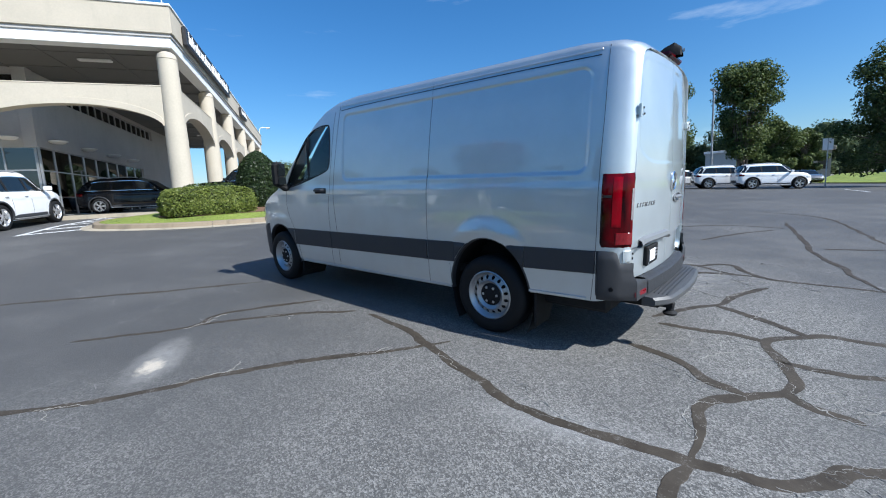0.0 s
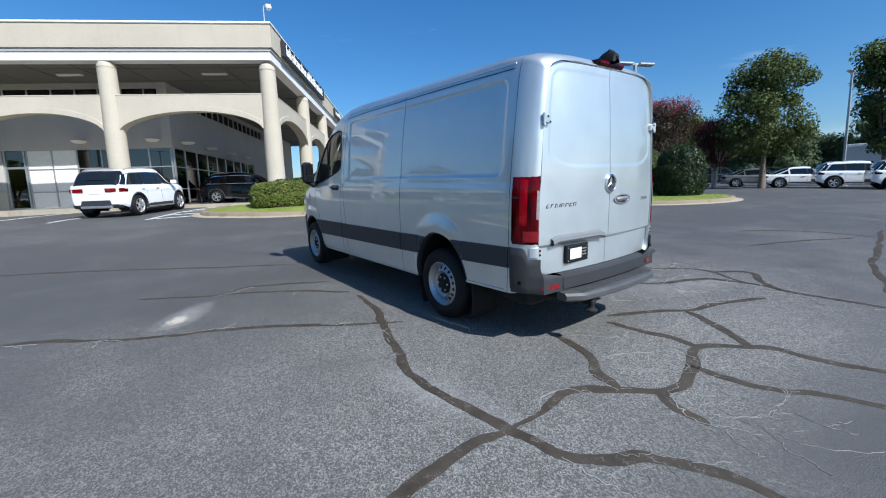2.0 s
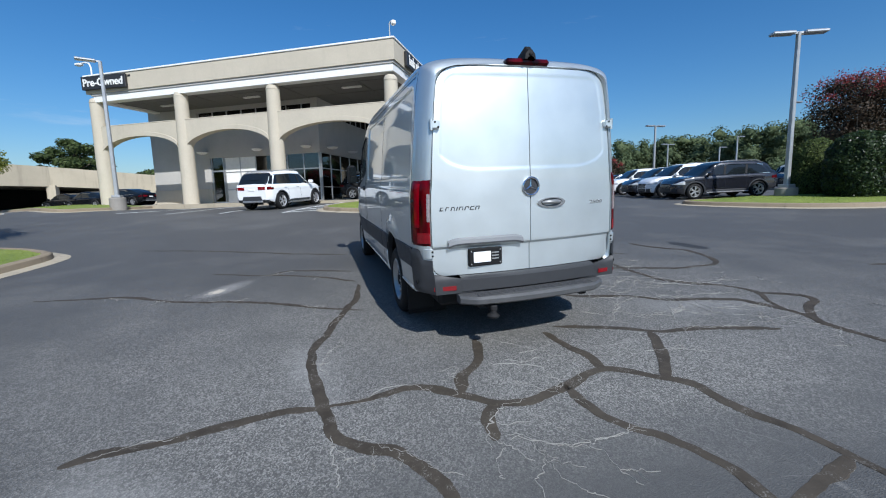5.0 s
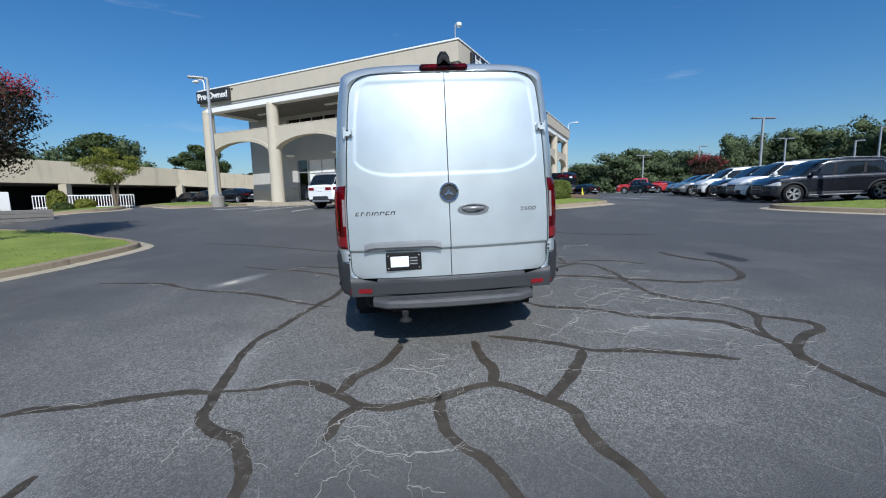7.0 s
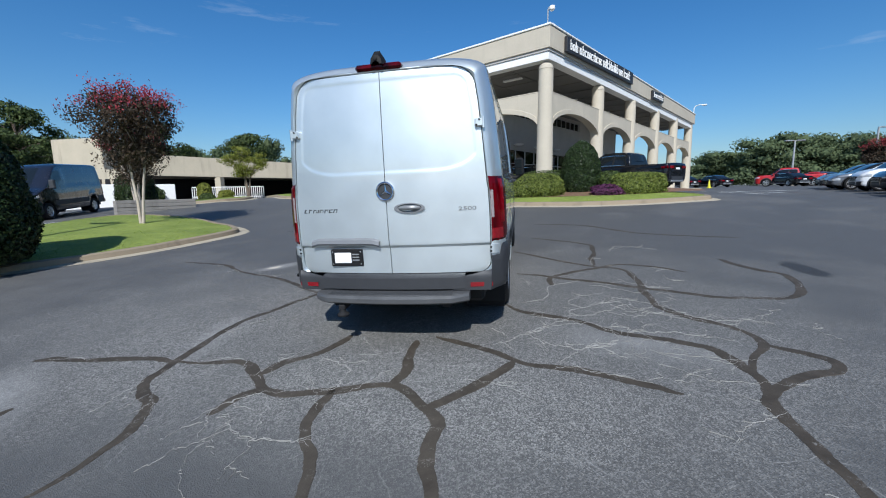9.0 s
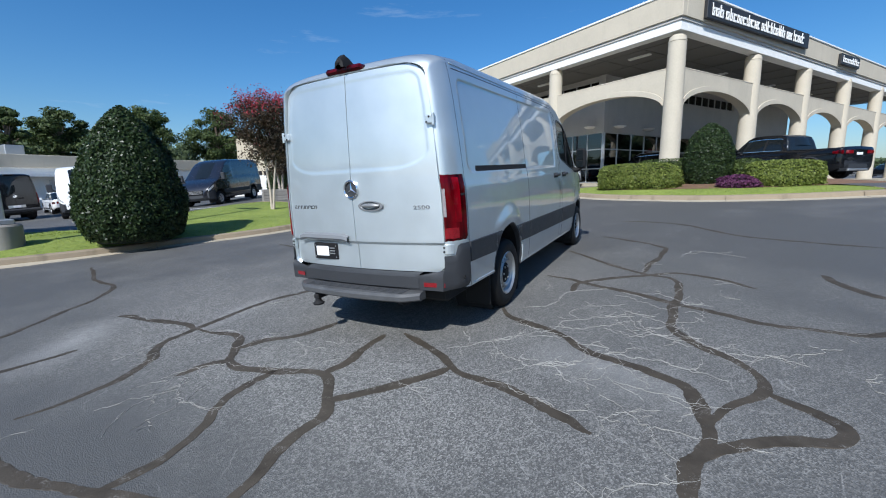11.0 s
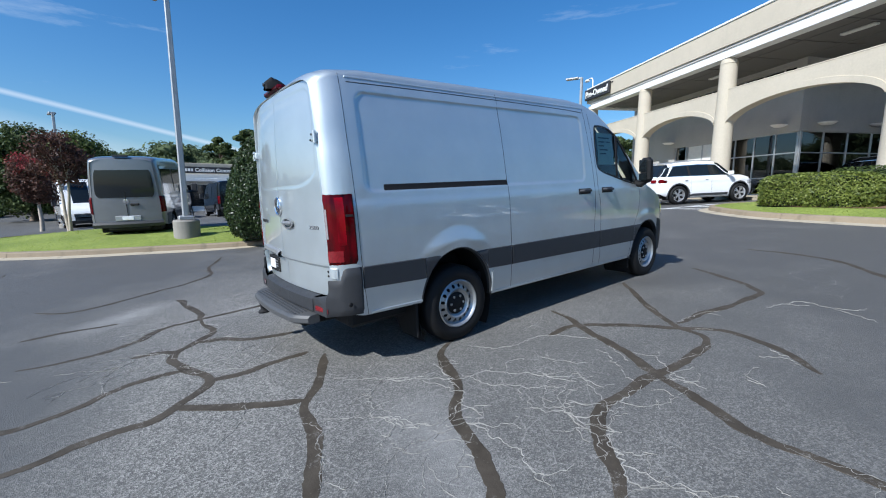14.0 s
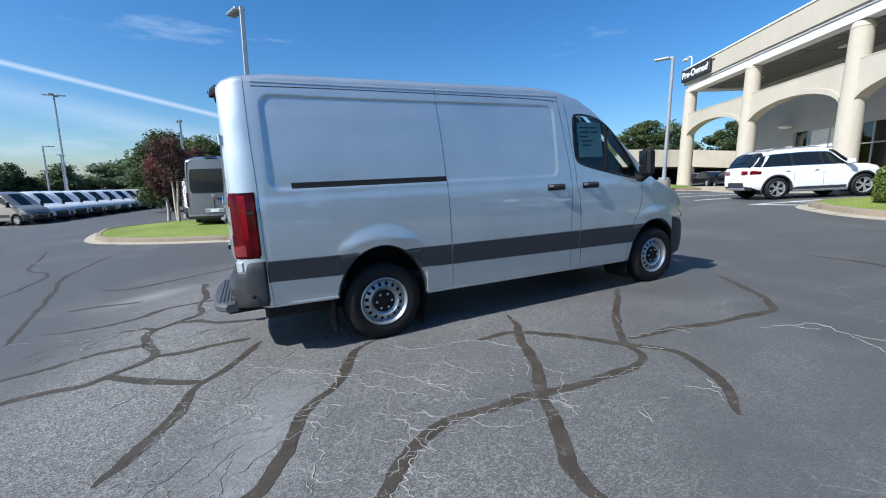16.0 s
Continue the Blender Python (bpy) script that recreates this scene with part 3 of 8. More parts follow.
def cracks():
    rng = random.Random(4)
    rise = 0
    for points, wide in [(c, w) for cs, w in ((CRACKS, 0.088), (CRACKS_RIGHT, 0.088), (CRACKS_LEFT, 0.075)) for c in cs]:
        path = smooth_path(points, 0.028)
        out = []
        for i, p in enumerate(path):
            w = noise.noise_vector((p.x * 2.2, p.y * 2.2, 3.0)) * 0.045 + noise.noise_vector((p.x * 7, p.y * 7, 9.0)) * 0.014
            end = min(1.0, min(i, len(path) - 1 - i) / 4)
            out.append(Vector((p.x + w.x * end, p.y + w.y * end)))
        seed = rng.uniform(0, 50)
        width = lambda t: wide * (0.92 + 0.40 * noise.noise((t * len(out) * 0.09, seed, 0.0))) * min(1, 0.35 + 5 * min(t, 1 - t))
        rise += 1
        ob = part("crack_seal", ribbon(out, width, 0.0015 + 0.0004 * (rise % 5), 0.12, rng), SEAL, smooth=0)
        tagged(ob, "brown-black tar sealant strip over a crack in asphalt", "crack seal", "tar crack seals", "structure")


cracks()


PALE_CRACKS = (
    ((0.91, 0.08), (1.31, 0.51), (1.55, 0.78), (1.72, 1.12), (2.01, 1.30), (2.20, 1.54)),
    ((1.42, -0.23), (1.66, 0.10), (1.87, 0.13), (1.94, 0.35), (1.84, 0.62), (1.51, 0.78)),
    ((2.08, 0.48), (2.37, 0.46), (2.51, 0.48), (2.72, 0.36)),
    ((2.13, 0.96), (2.33, 0.90), (2.56, 1.14), (2.56, 1.65)),
    ((2.58, 1.12), (2.84, 0.84), (3.0, 0.69), (3.14, 0.78)),
    ((1.14, 1.26), (1.40, 1.49), (1.48, 1.99), (1.88, 2.27)),
    ((2.64, 4.28), (2.85, 4.75), (3.14, 4.63), (3.48, 4.42)),
    ((-1.76, -1.25), (-1.79, -0.80)), ((-1.64, -0.46), (-1.30, -0.34), (-1.08, -0.55)),
    ((-0.78, -1.39), (-0.89, -1.12), (-0.82, -0.96)), ((-0.56, -0.27), (-0.21, -0.48), (-0.25, -0.84)),
)


def hairlines():
    """Pale jagged cracks in the worn asphalt, with short side branches."""
    rng = random.Random(11)
    s = Shape()

    def lay(path, wide):
        seed = rng.uniform(0, 90)
        w = lambda t: wide * (0.45 + 1.1 * abs(noise.noise((t * len(path) * 0.11, seed, 0.0)))) * min(1, 0.3 + 5 * min(t, 1 - t))
        q = ribbon(path, w, 0.0037, 0.35, rng)
        s.add(q.v, q.f)

    def crack(points, wide, depth):
        path, out = smooth_path(points, 0.013), []
        for p in path:
            n = noise.noise_vector((p.x * 6.5, p.y * 6.5, 4.0)) * 0.045 + noise.noise_vector((p.x * 26, p.y * 26, 8.0)) * 0.034
            out.append(Vector((p.x + n.x, p.y + n.y)))
        if len(out) < 4:
            return
        lay(out, wide)
        if not depth:
            return
        for i in range(3, len(out) - 1):
            if rng.random() < 0.045:
                way = (out[i] - out[i - 2]).normalized()
                a = math.atan2(way.y, way.x) + rng.choice((-1, 1)) * rng.uniform(0.5, 1.4)
                long = rng.uniform(0.07, 0.42) * (1.0 if depth > 1 else 0.5)
                mid = out[i] + Vector((math.cos(a), math.sin(a))) * long * 0.5
                a += rng.uniform(-0.7, 0.7)
                crack((out[i], mid, mid + Vector((math.cos(a), math.sin(a))) * long * 0.5), wide * 0.62, depth - 1)
    for points in PALE_CRACKS:
        crack(points, 0.0068, 2)
    # more of the same, thinning out away from the worn patch behind the van
    for k in range(44):
        x, y = rng.gauss(2.2, 0.6), rng.gauss(0.7, 0.8)
        if k % 3 == 0:
            x, y = rng.gauss(-0.6, 0.6), rng.gauss(-0.9, 0.35)
        a, long = rng.uniform(0, 6.28), rng.uniform(0.25, 0.8)
        bend = a + rng.uniform(-0.9, 0.9)
        mid = Vector((x + math.cos(a) * long * 0.5, y + math.sin(a) * long * 0.5))
        crack((Vector((x, y)), mid, mid + Vector((math.cos(bend), math.sin(bend))) * long * 0.5), rng.uniform(0.0024, 0.0040), 1)
    # cracks that have opened again along the tar
    for points in CRACKS[:4] + CRACKS[6:10] + CRACKS_RIGHT[:4] + CRACKS_LEFT[:3]:
        path = smooth_path(points, 0.05)
        i = 2
        while i < len(path) - 8:
            run = rng.randrange(4, 14)
            if rng.random() < 0.35:
                side = rng.uniform(-0.035, 0.035)
                crack([Vector((p.x + side, p.y + side)) for p in path[i:i + run:3]], 0.0042, 1)
            i += run + rng.randrange(2, 9)
    pale = plain("pale_crack", (0.295, 0.285, 0.26), 0.9, vary=0.3, scale=7)
    tagged(part("hairline_crack", s, pale, smooth=0, fix=False), "fine pale branching cracks in worn asphalt", "cracks", kind="stuff")


hairlines()


# ---- islands, lawns, kerbs ----
def offset_loop(path, d):
    """The loop moved inwards by d (loops run anticlockwise)."""
    n = len(path)
    out = []
    for i, p in enumerate(path):
        way = (path[(i + 2) % n] - path[(i - 2) % n]).normalized()
        out.append(p + Vector((-way.y, way.x)) * d)
    return out


def loop_area(path):
    return sum(a.x * b.y - b.x * a.y for a, b in zip(path, path[1:] + path[:1])) / 2


def island(points, label, mound=0.12, kerb_label="weathered concrete kerb with a gutter pan round a lawn", blades=5000, seed=1, bed=None):
    path = smooth_path(points, 0.30, True)
    if loop_area(path) < 0:
        path.reverse()
    rng = random.Random(seed)
    kerb = Shape()
    # stones of the kerb, about three metres each, with open joints
    rings = [offset_loop(path, d) for d in (0.0, 0.28, 0.300, 0.325, 0.46, 0.48)]
    heights = (0.004, 0.022, 0.125, 0.145, 0.150, 0.02)
    n = len(path)
    root = thing("kerb", Matrix.Identity(4), kerb_label, "kerb", "concrete kerbs", "structure")
    i = 0
    while i < n:
        j = min(i + 10, n)
        rows = []
        for q in range(i, j + 1):
            t = q if q < j else j
            row = []
            for ring, h in zip(rings, heights):
                a = ring[t % n]
                if q == j:
                    a = a.lerp(ring[(t - 1) % n], 0.04)
                row.append((a.x, a.y, gz(a.x, a.y) + h))
            rows.append(row)
        part("gutter_pan", Shape().grid([r[:2] for r in rows]), KERB, root, "pale concrete gutter pan", fix=False)
        part("kerb_stone", Shape().grid([r[1:] for r in rows]), KERBSTONE, root, "weathered brown-grey kerb stone, coloured darker for its shaded face", fix=False)
        i = j
    # lawn: rings shrinking to the middle, rising a little
    inner = rings[4]
    c = sum(inner, Vector((0, 0))) / n
    rows = []
    cuts = [0, 0.06, 0.15, 0.27, 0.4, 0.55, 0.7, 0.85, 0.97]

    def top(p, k):
        return gz(p.x, p.y) + 0.135 + mound * min(1, k * 3.2) + 0.02 * noise.noise((p.x, p.y, 0.0))
    for k in cuts:
        ring = [p.lerp(c, k) for p in inner]
        rows.append([(p.x, p.y, top(p, k)) for p in ring])
    lawn = part("lawn", Shape().grid(rows, True), LAWN, smooth=180, fix=False)
    tagged(lawn, label, "lawn", kind="structure")
    # grass blades
    if blades:
        vs, fs = [], []
        for b in range(blades):
            i = rng.randrange(n)
            k = rng.random() ** 1.6 * 0.9
            p = inner[i].lerp(inner[(i + 1) % n], rng.random()).lerp(c, k)
            z = top(p, k)
            a, h, w = rng.uniform(0, 6.28), rng.uniform(0.012, 0.035), rng.uniform(0.005, 0.011)
            dx, dy = math.cos(a) * w, math.sin(a) * w
            lx, ly = rng.uniform(-0.03, 0.03), rng.uniform(-0.03, 0.03)
            o = len(vs)
            vs += [(p.x - dx, p.y - dy, z - 0.004), (p.x + dx, p.y + dy, z - 0.004), (p.x + lx, p.y + ly, z + h)]
            fs.append((o, o + 1, o + 2))
        tagged(part("grass", Shape().add(vs, fs), GRASSB, smooth=0, fix=False), "short mown green grass blades on a lawn", "grass", kind="stuff")
    return top


ISLAND_W = ((-6.95, 7.55), (-7.15, 5.9), (-7.7, 4.1), (-8.45, 2.85), (-9.2, 0.9), (-9.85, -0.6), (-10.5, -2.2), (-11.4, -3.7), (-12.6, -4.75), (-15, -5.1), (-17.4, -4.7), (-17.6, -3.3), (-15.2, -2.1),
            (-12.7, -1.5), (-12.2, 0.8), (-11.8, 3.2), (-12.1, 5.4), (-13.4, 7.0), (-15.0, 8.6), (-15.0, 10.6), (-12.6, 11.0), (-10.5, 10.3), (-8.6, 9.25), (-7.6, 8.45))
ISLAND_N = ((-1.85, 14.7), (-1.2, 13.7), (0.2, 12.6), (2.0, 11.95), (3.6, 11.62), (5.7, 11.75), (7.4, 12.25), (8.1, 13.0), (7.6, 14.4), (5.6, 16.0), (2.8, 16.9), (0.2, 16.8), (-1.4, 16.0))
ISLAND_E = ((11.4, 9.4), (11.9, 7.4), (13.4, 5.3), (16.0, 4.2), (18.4, 4.9), (19.2, 7.3), (18.2, 9.2), (15.2, 9.9), (12.6, 10.1))
ISLAND_B = ((-13.2, 19.6), (-11.9, 20.6), (-10.8, 22.8), (-10.6, 24.6), (-12.6, 26.6), (-16.5, 29.2), (-19.4, 30.6), (-19.6, 27.0), (-16.2, 22.6))
TOP_W = island(ISLAND_W, "mown green lawn on a kerbed traffic island", 0.11, blades=9000, seed=1)
TOP_N = island(ISLAND_N, "green lawn round a planted bed before the showroom", 0.12, blades=5000, seed=2)
TOP_E = island(ISLAND_E, "green lawn on a rounded island with shrubs", 0.08, blades=4000, seed=3)
ISLAND_S = ((-17.4, 15.5), (-15.6, 15.8), (-14.5, 17.2), (-14.6, 19.0), (-16.4, 21.8), (-18.8, 24.6), (-20.4, 23.6), (-19.2, 19.6))
TOP_S = island(ISLAND_S, "thin dry grass strip beside a ramp", 0.03, blades=1500, seed=5)
TOP_B = island(ISLAND_B, "green lawn beside the showroom corner", 0.05, blades=2500, seed=4)
s = Shape()
bed = [Vector((4.0 + 3.9 * math.cos(a) * (1 - 0.12 * math.sin(3 * a)), 14.5 + 1.55 * math.sin(a))) for a in [2 * math.pi * k / 40 for k in range(40)]]
s.grid([[(p.x, p.y, gz(p.x, p.y) + 0.262 + 0.03 * k) for p in [q.lerp(Vector((4.0, 14.5)), k) for q in bed]] for k in (0, 0.1, 0.4, 0.8, 0.98)], True)
tagged(part("planting_bed", s, MULCH, smooth=180, fix=False), "brown bark mulch bed under shrubs", "mulch", kind="structure")

# ---- showroom building ----
CORNER, ALONG, INWARD = Vector((2.27, 19.02, 0)), Vector((0.846, -0.533, 0)), Vector((0.533, 0.846, 0))
HOUSE = Matrix((ALONG, INWARD, Vector((0, 0, 1)))).transposed().to_4x4()
HOUSE.translation = CORNER
FLOOR, SPRING, CROWN, RAIL, SOFFIT, EAVE, ROOF = 1.20, 4.62, 5.42, 6.12, 7.60, 8.10, 9.10
BAYS_W = (0.0, -6.90, -13.65, -20.40)
BAYS_E = (0.0, 6.45, 12.15, 17.85, 23.4, 28.9)


def showroom():
    house = thing("showroom_building", HOUSE, "two-storey cream stucco car showroom with arches and round columns", "building")
    P = lambda name, shape, mat, parent=house, label="", **k: part(name, shape, mat, parent, label, **k)
    # columns
    col = Shape().lathe([(0.43, FLOOR - 0.5), (0.43, FLOOR + 0.10), (0.42, FLOOR + 0.14), (0.405, 4.2), (0.375, 6.0), (0.36, SOFFIT - 0.30), (0.375, SOFFIT - 0.29), (0.375, SOFFIT - 0.25), (0.36, SOFFIT - 0.24), (0.33, SOFFIT - 0.10), (0.20, SOFFIT), (0.0, SOFFIT)], 28)
    first = P("column", col, STUCCO, label="round cream stucco column")
    for x in BAYS_W[1:]:
        child_copy(first, "column", house, pose(x, 0, 0))
    for y in BAYS_E[1:]:
        child_copy(first, "column", house, pose(0, y, 0))

    # arched rail walls between the columns
    def arch_wall(a, b, turn):
        mid, hs = (a + b) / 2, abs(b - a) / 2 - 0.36
        outer, inner = [], []
        n = 30
        ts = [-1 - 0.36 / hs] + [-math.cos(math.pi * k / n) for k in range(n + 1)] + [1 + 0.36 / hs]
        low = lambda t: SPRING + (CROWN - SPRING) * max(0.0, 1 - t * t) ** 0.62 if abs(t) < 1 else SPRING - 0.0
        w = Shape()
        rows = [[(mid + t * hs, -0.22, RAIL), (mid + t * hs, -0.22, low(t)), (mid + t * hs, 0.24, low(t)), (mid + t * hs, 0.24, RAIL)] for t in ts]
        w.grid(rows, True)
        w.add(rows[0], [(0, 1, 2, 3)]).add(rows[-1], [(0, 1, 2, 3)])
        cap = Shape().box(min(a, b), max(a, b), -0.235, 0.255, RAIL, RAIL + 0.05, 0.01)
        band = Shape()
        band.grid([[(mid + t * hs, -0.22, low(t) + 0.225), (mid + t * hs, -0.262, low(t) + 0.215), (mid + t * hs, -0.262, low(t) - 0.012), (mid + t * hs, -0.20, low(t) - 0.012)] for t in ts[1:-1]])
        for q in (w, cap, band):
            q.move(pose(0, 0, 0, 0, 0, turn))
        wall = P("arch_wall", w, STUCCO)
        P("coping", cap, STUCCO, wall)
        P("arch_moulding", band, STUCCO, wall, "raised plaster arch moulding")
    for a, b in zip(BAYS_W, BAYS_W[1:]):
        arch_wall(b, a, 0)
    for a, b in zip(BAYS_E, BAYS_E[1:]):
        arch_wall(a, b, 90)
    # fascia, frieze and roof
    W0, W1, E0, E1 = BAYS_W[-1] - 0.22, 0.40, -0.40, BAYS_E[-1] + 0.7
    P("frieze", Shape().box(W0 + 0.42, 0.28, -0.28, 0.25, SOFFIT, EAVE - 0.12, 0.01), STUCCO_W, label="pale painted frieze beam")
    P("frieze", Shape().box(-0.25, 0.28, 0.25, E1 - 0.4, SOFFIT, EAVE - 0.12, 0.01), STUCCO_W)
    P("frieze", Shape().box(W0 + 0.42, W0 + 0.95, 0.25, 8.0, SOFFIT, EAVE - 0.12, 0.01), STUCCO_W)
    P("groove", Shape().box(W0 + 0.3, 0.33, -0.33, 0.3, EAVE - 0.12, EAVE, 0.0), SHADEWALL)
    P("groove", Shape().box(-0.3, 0.33, 0.3, E1 - 0.3, EAVE - 0.12, EAVE, 0.0), SHADEWALL)
    P("fascia", Shape().box(W0, W1, E0, -0.1, EAVE, ROOF, 0.015), STUCCO, label="deep cream stucco fascia")
    P("fascia", Shape().box(0.1, W1 - 0.002, -0.1, E1, EAVE, ROOF, 0.015), STUCCO)
    P("fascia", Shape().box(W0, W0 + 0.5, -0.1, 12.0, EAVE, ROOF, 0.015), STUCCO)
    P("fascia", Shape().box(-9, 0.1, E1 - 0.5, E1, EAVE, ROOF, 0.015), STUCCO)
    P("roof_coping", Shape().box(W0 - 0.05, W1 + 0.05, E0 - 0.05, E0 + 0.35, ROOF, ROOF + 0.10, 0.02), STUCCO_W, label="white metal roof coping")
    P("roof_coping", Shape().box(W1 - 0.35, W1 + 0.05, E0 + 0.35, E1 + 0.05, ROOF, ROOF + 0.10, 0.02), STUCCO_W)
    P("roof", Shape().box(W0 + 0.5, 0.1, -0.1, E1 - 0.5, ROOF - 0.5, ROOF - 0.3), SHADEWALL)
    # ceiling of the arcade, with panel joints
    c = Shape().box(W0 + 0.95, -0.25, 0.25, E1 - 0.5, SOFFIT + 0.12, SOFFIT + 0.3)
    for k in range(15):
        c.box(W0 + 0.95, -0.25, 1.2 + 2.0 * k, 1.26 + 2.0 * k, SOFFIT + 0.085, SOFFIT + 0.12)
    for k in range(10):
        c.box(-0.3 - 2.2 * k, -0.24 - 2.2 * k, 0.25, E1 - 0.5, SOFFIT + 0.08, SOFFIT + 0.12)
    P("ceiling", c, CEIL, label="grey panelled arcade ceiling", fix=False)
    for x, y in ((-3.2, 2.0), (-10.2, 2.0), (-17, 2.0), (-3.2, 9.2), (-3.2, 15), (-3.2, 20.5)):
        P("ceiling_light", Shape().box(x - 0.6, x + 0.6, y - 0.12, y + 0.12, SOFFIT + 0.0, SOFFIT + 0.08, 0.02), STUCCO_W)
    # walls behind the arcade
    DX, DY, HEAD = -6.4, 3.5, 4.30
    wl, we = -20.8, 26.8
    P("back_wall", Shape().box(-20.8, DX - 0.3, DY, DY + 0.3, HEAD, 6.70), SHADEWALL, label="grey stucco wall in the shade")
    P("back_wall", Shape().box(-20.8, DX - 0.3, DY, DY + 0.3, 7.42, SOFFIT + 0.12), SHADEWALL)
    P("back_wall", Shape().box(-20.8, -15.6, DY, DY + 0.3, FLOOR, HEAD), SHADEWALL)
    P("back_wall", Shape().box(-20.8, -16.4, DY, DY + 0.3, 6.70, 7.42), SHADEWALL)
    P("back_wall", Shape().box(DX - 0.3, DX, DY, we, HEAD, 6.70), SHADEWALL)
    P("back_wall", Shape().box(DX - 0.3, DX, DY, DY + 3.0, 6.70, 7.42), SHADEWALL)
    P("back_wall", Shape().box(DX - 0.3, DX, DY, we, 7.42, SOFFIT + 0.12), SHADEWALL)
    P("back_wall", Shape().box(DX - 0.3, DX, 15.5, we, FLOOR, HEAD), SHADEWALL)
    P("back_wall", Shape().box(DX - 0.3, DX, 18.0, we, 6.70, 7.42), SHADEWALL)
    P("back_wall", Shape().box(-20.8, -20.5, DY + 0.3, we, FLOOR, SOFFIT + 0.12), SHADEWALL)
    P("back_wall", Shape().box(-20.5, DX, we - 0.3, we, FLOOR, SOFFIT + 0.12), SHADEWALL)
    P("plinth", Shape().box(-20.84, -15.6, DY - 0.05, DY, FLOOR, FLOOR + 1.0, 0.01), STUCCO)
    P("plaster_corner", Shape().box(DX - 0.42, DX + 0.06, DY - 0.06, DY + 0.42, HEAD, SOFFIT + 0.1, 0.01), SHADEWALL)
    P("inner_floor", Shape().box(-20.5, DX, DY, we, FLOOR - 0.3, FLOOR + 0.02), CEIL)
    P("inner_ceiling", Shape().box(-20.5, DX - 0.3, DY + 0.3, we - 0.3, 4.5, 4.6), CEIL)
    for k in range(3):
        P("showroom_partition", Shape().box(-13.5 - 2.6 * k, -13.3 - 2.6 * k, 7.0 + k, 9.5 + k, FLOOR, 3.8), SHADEWALL)

    # glazing: panes in metal frames
    def glazing(x0, x1, y0, y1, z0, z1, cols, bars, pane=SHOPPANE, white=(), name="window"):
        win = P(name, Shape().box(min(x0, x1) - 0.04, max(x0, x1) + 0.04, min(y0, y1) - 0.04, max(y0, y1) + 0.04, z0 - 0.001, z0 + 0.07, 0.005), ALU, label="aluminium shop window with dark glass")
        dx, dy = (x1 - x0) / cols, (y1 - y0) / cols
        tx, ty = (0.035, 0.05) if abs(dx) > abs(dy) else (0.05, 0.035)
        for k in range(cols + 1):
            x, y = x0 + dx * k, y0 + dy * k
            part("mullion", Shape().box(x - tx, x + tx, y - ty, y + ty, z0 + 0.07, z1, 0.006), ALU, win)
        for z in (*bars, z1):
            part("transom", Shape().box(min(x0, x1) - 0.03, max(x0, x1) + 0.03, min(y0, y1) - 0.03, max(y0, y1) + 0.03, z - 0.03, z + 0.03, 0.006), ALU, win)
        for k in range(cols):
            a, b = x0 + dx * k, y0 + dy * k
            levels = [z0 + 0.07, *bars, z1]
            for lo, hi in zip(levels, levels[1:]):
                p = Shape().box(min(a, a + dx) - 0.004, max(a, a + dx) + 0.004, min(b, b + dy) - 0.004, max(b, b + dy) + 0.004, lo, hi)
                part("pane", p, STUCCO_W if k in white else pane, win, "white covered window panel" if k in white else "", smooth=0)
    glazing(DX, -14.4, DY + 0.12, DY + 0.12, FLOOR, HEAD, 6, (FLOOR + 0.9, FLOOR + 2.1), white=(4, 5))
    glazing(DX - 0.12, DX - 0.12, DY + 0.12, 15.5, FLOOR, HEAD, 9, (FLOOR + 0.9, FLOOR + 2.1))
    glazing(DX, -16.4, DY + 0.15, DY + 0.15, 6.70, 7.42, 8, ())
    glazing(DX - 0.15, DX - 0.15, DY + 3.0, 18.0, 6.70, 7.42, 14, ())
    door = P("door", Shape().box(-15.55, -14.45, DY + 0.06, DY + 0.12, FLOOR, FLOOR + 0.1, 0.005), ALU, label="glazed metal door with a panel above")
    for x in (-15.55, -14.53):
        part("door_frame", Shape().box(x, x + 0.08, DY + 0.02, DY + 0.16, FLOOR + 0.1, HEAD), ALU, door)
    part("door_frame", Shape().box(-15.47, -14.53, DY + 0.02, DY + 0.16, FLOOR + 2.15, FLOOR + 2.25), ALU, door)
    part("door_pane", Shape().box(-15.47, -14.53, DY + 0.08, DY + 0.1, FLOOR + 0.1, FLOOR + 2.15), SHOPPANE, door)
    part("door_pane", Shape().box(-15.47, -14.53, DY + 0.08, DY + 0.1, FLOOR + 2.25, HEAD), SHOPPANE, door)
    # saucer wall lights
    for x, y in ((-15.9, DY - 0.3), (-11.2, DY - 0.3), (-7.2, DY - 0.3), (DX + 0.3, 4.6), (DX + 0.3, 7.4), (DX + 0.3, 10.2), (DX + 0.3, 13)):
        P("wall_light", Shape().lathe([(0.0, 4.55), (0.22, 4.57), (0.35, 4.66), (0.36, 4.69), (0.0, 4.70)], 18, at=(x, y, 0)), STUCCO_W, label="white saucer-shaped wall light")
    # square scuppers in the fascia
    for x in (-3.5, -10.3, -17.0):
        P("scupper", Shape().box(x - 0.11, x + 0.11, E0 - 0.012, E0 + 0.01, 8.83, 8.95, 0.004), GAP, label="small dark square drain opening")

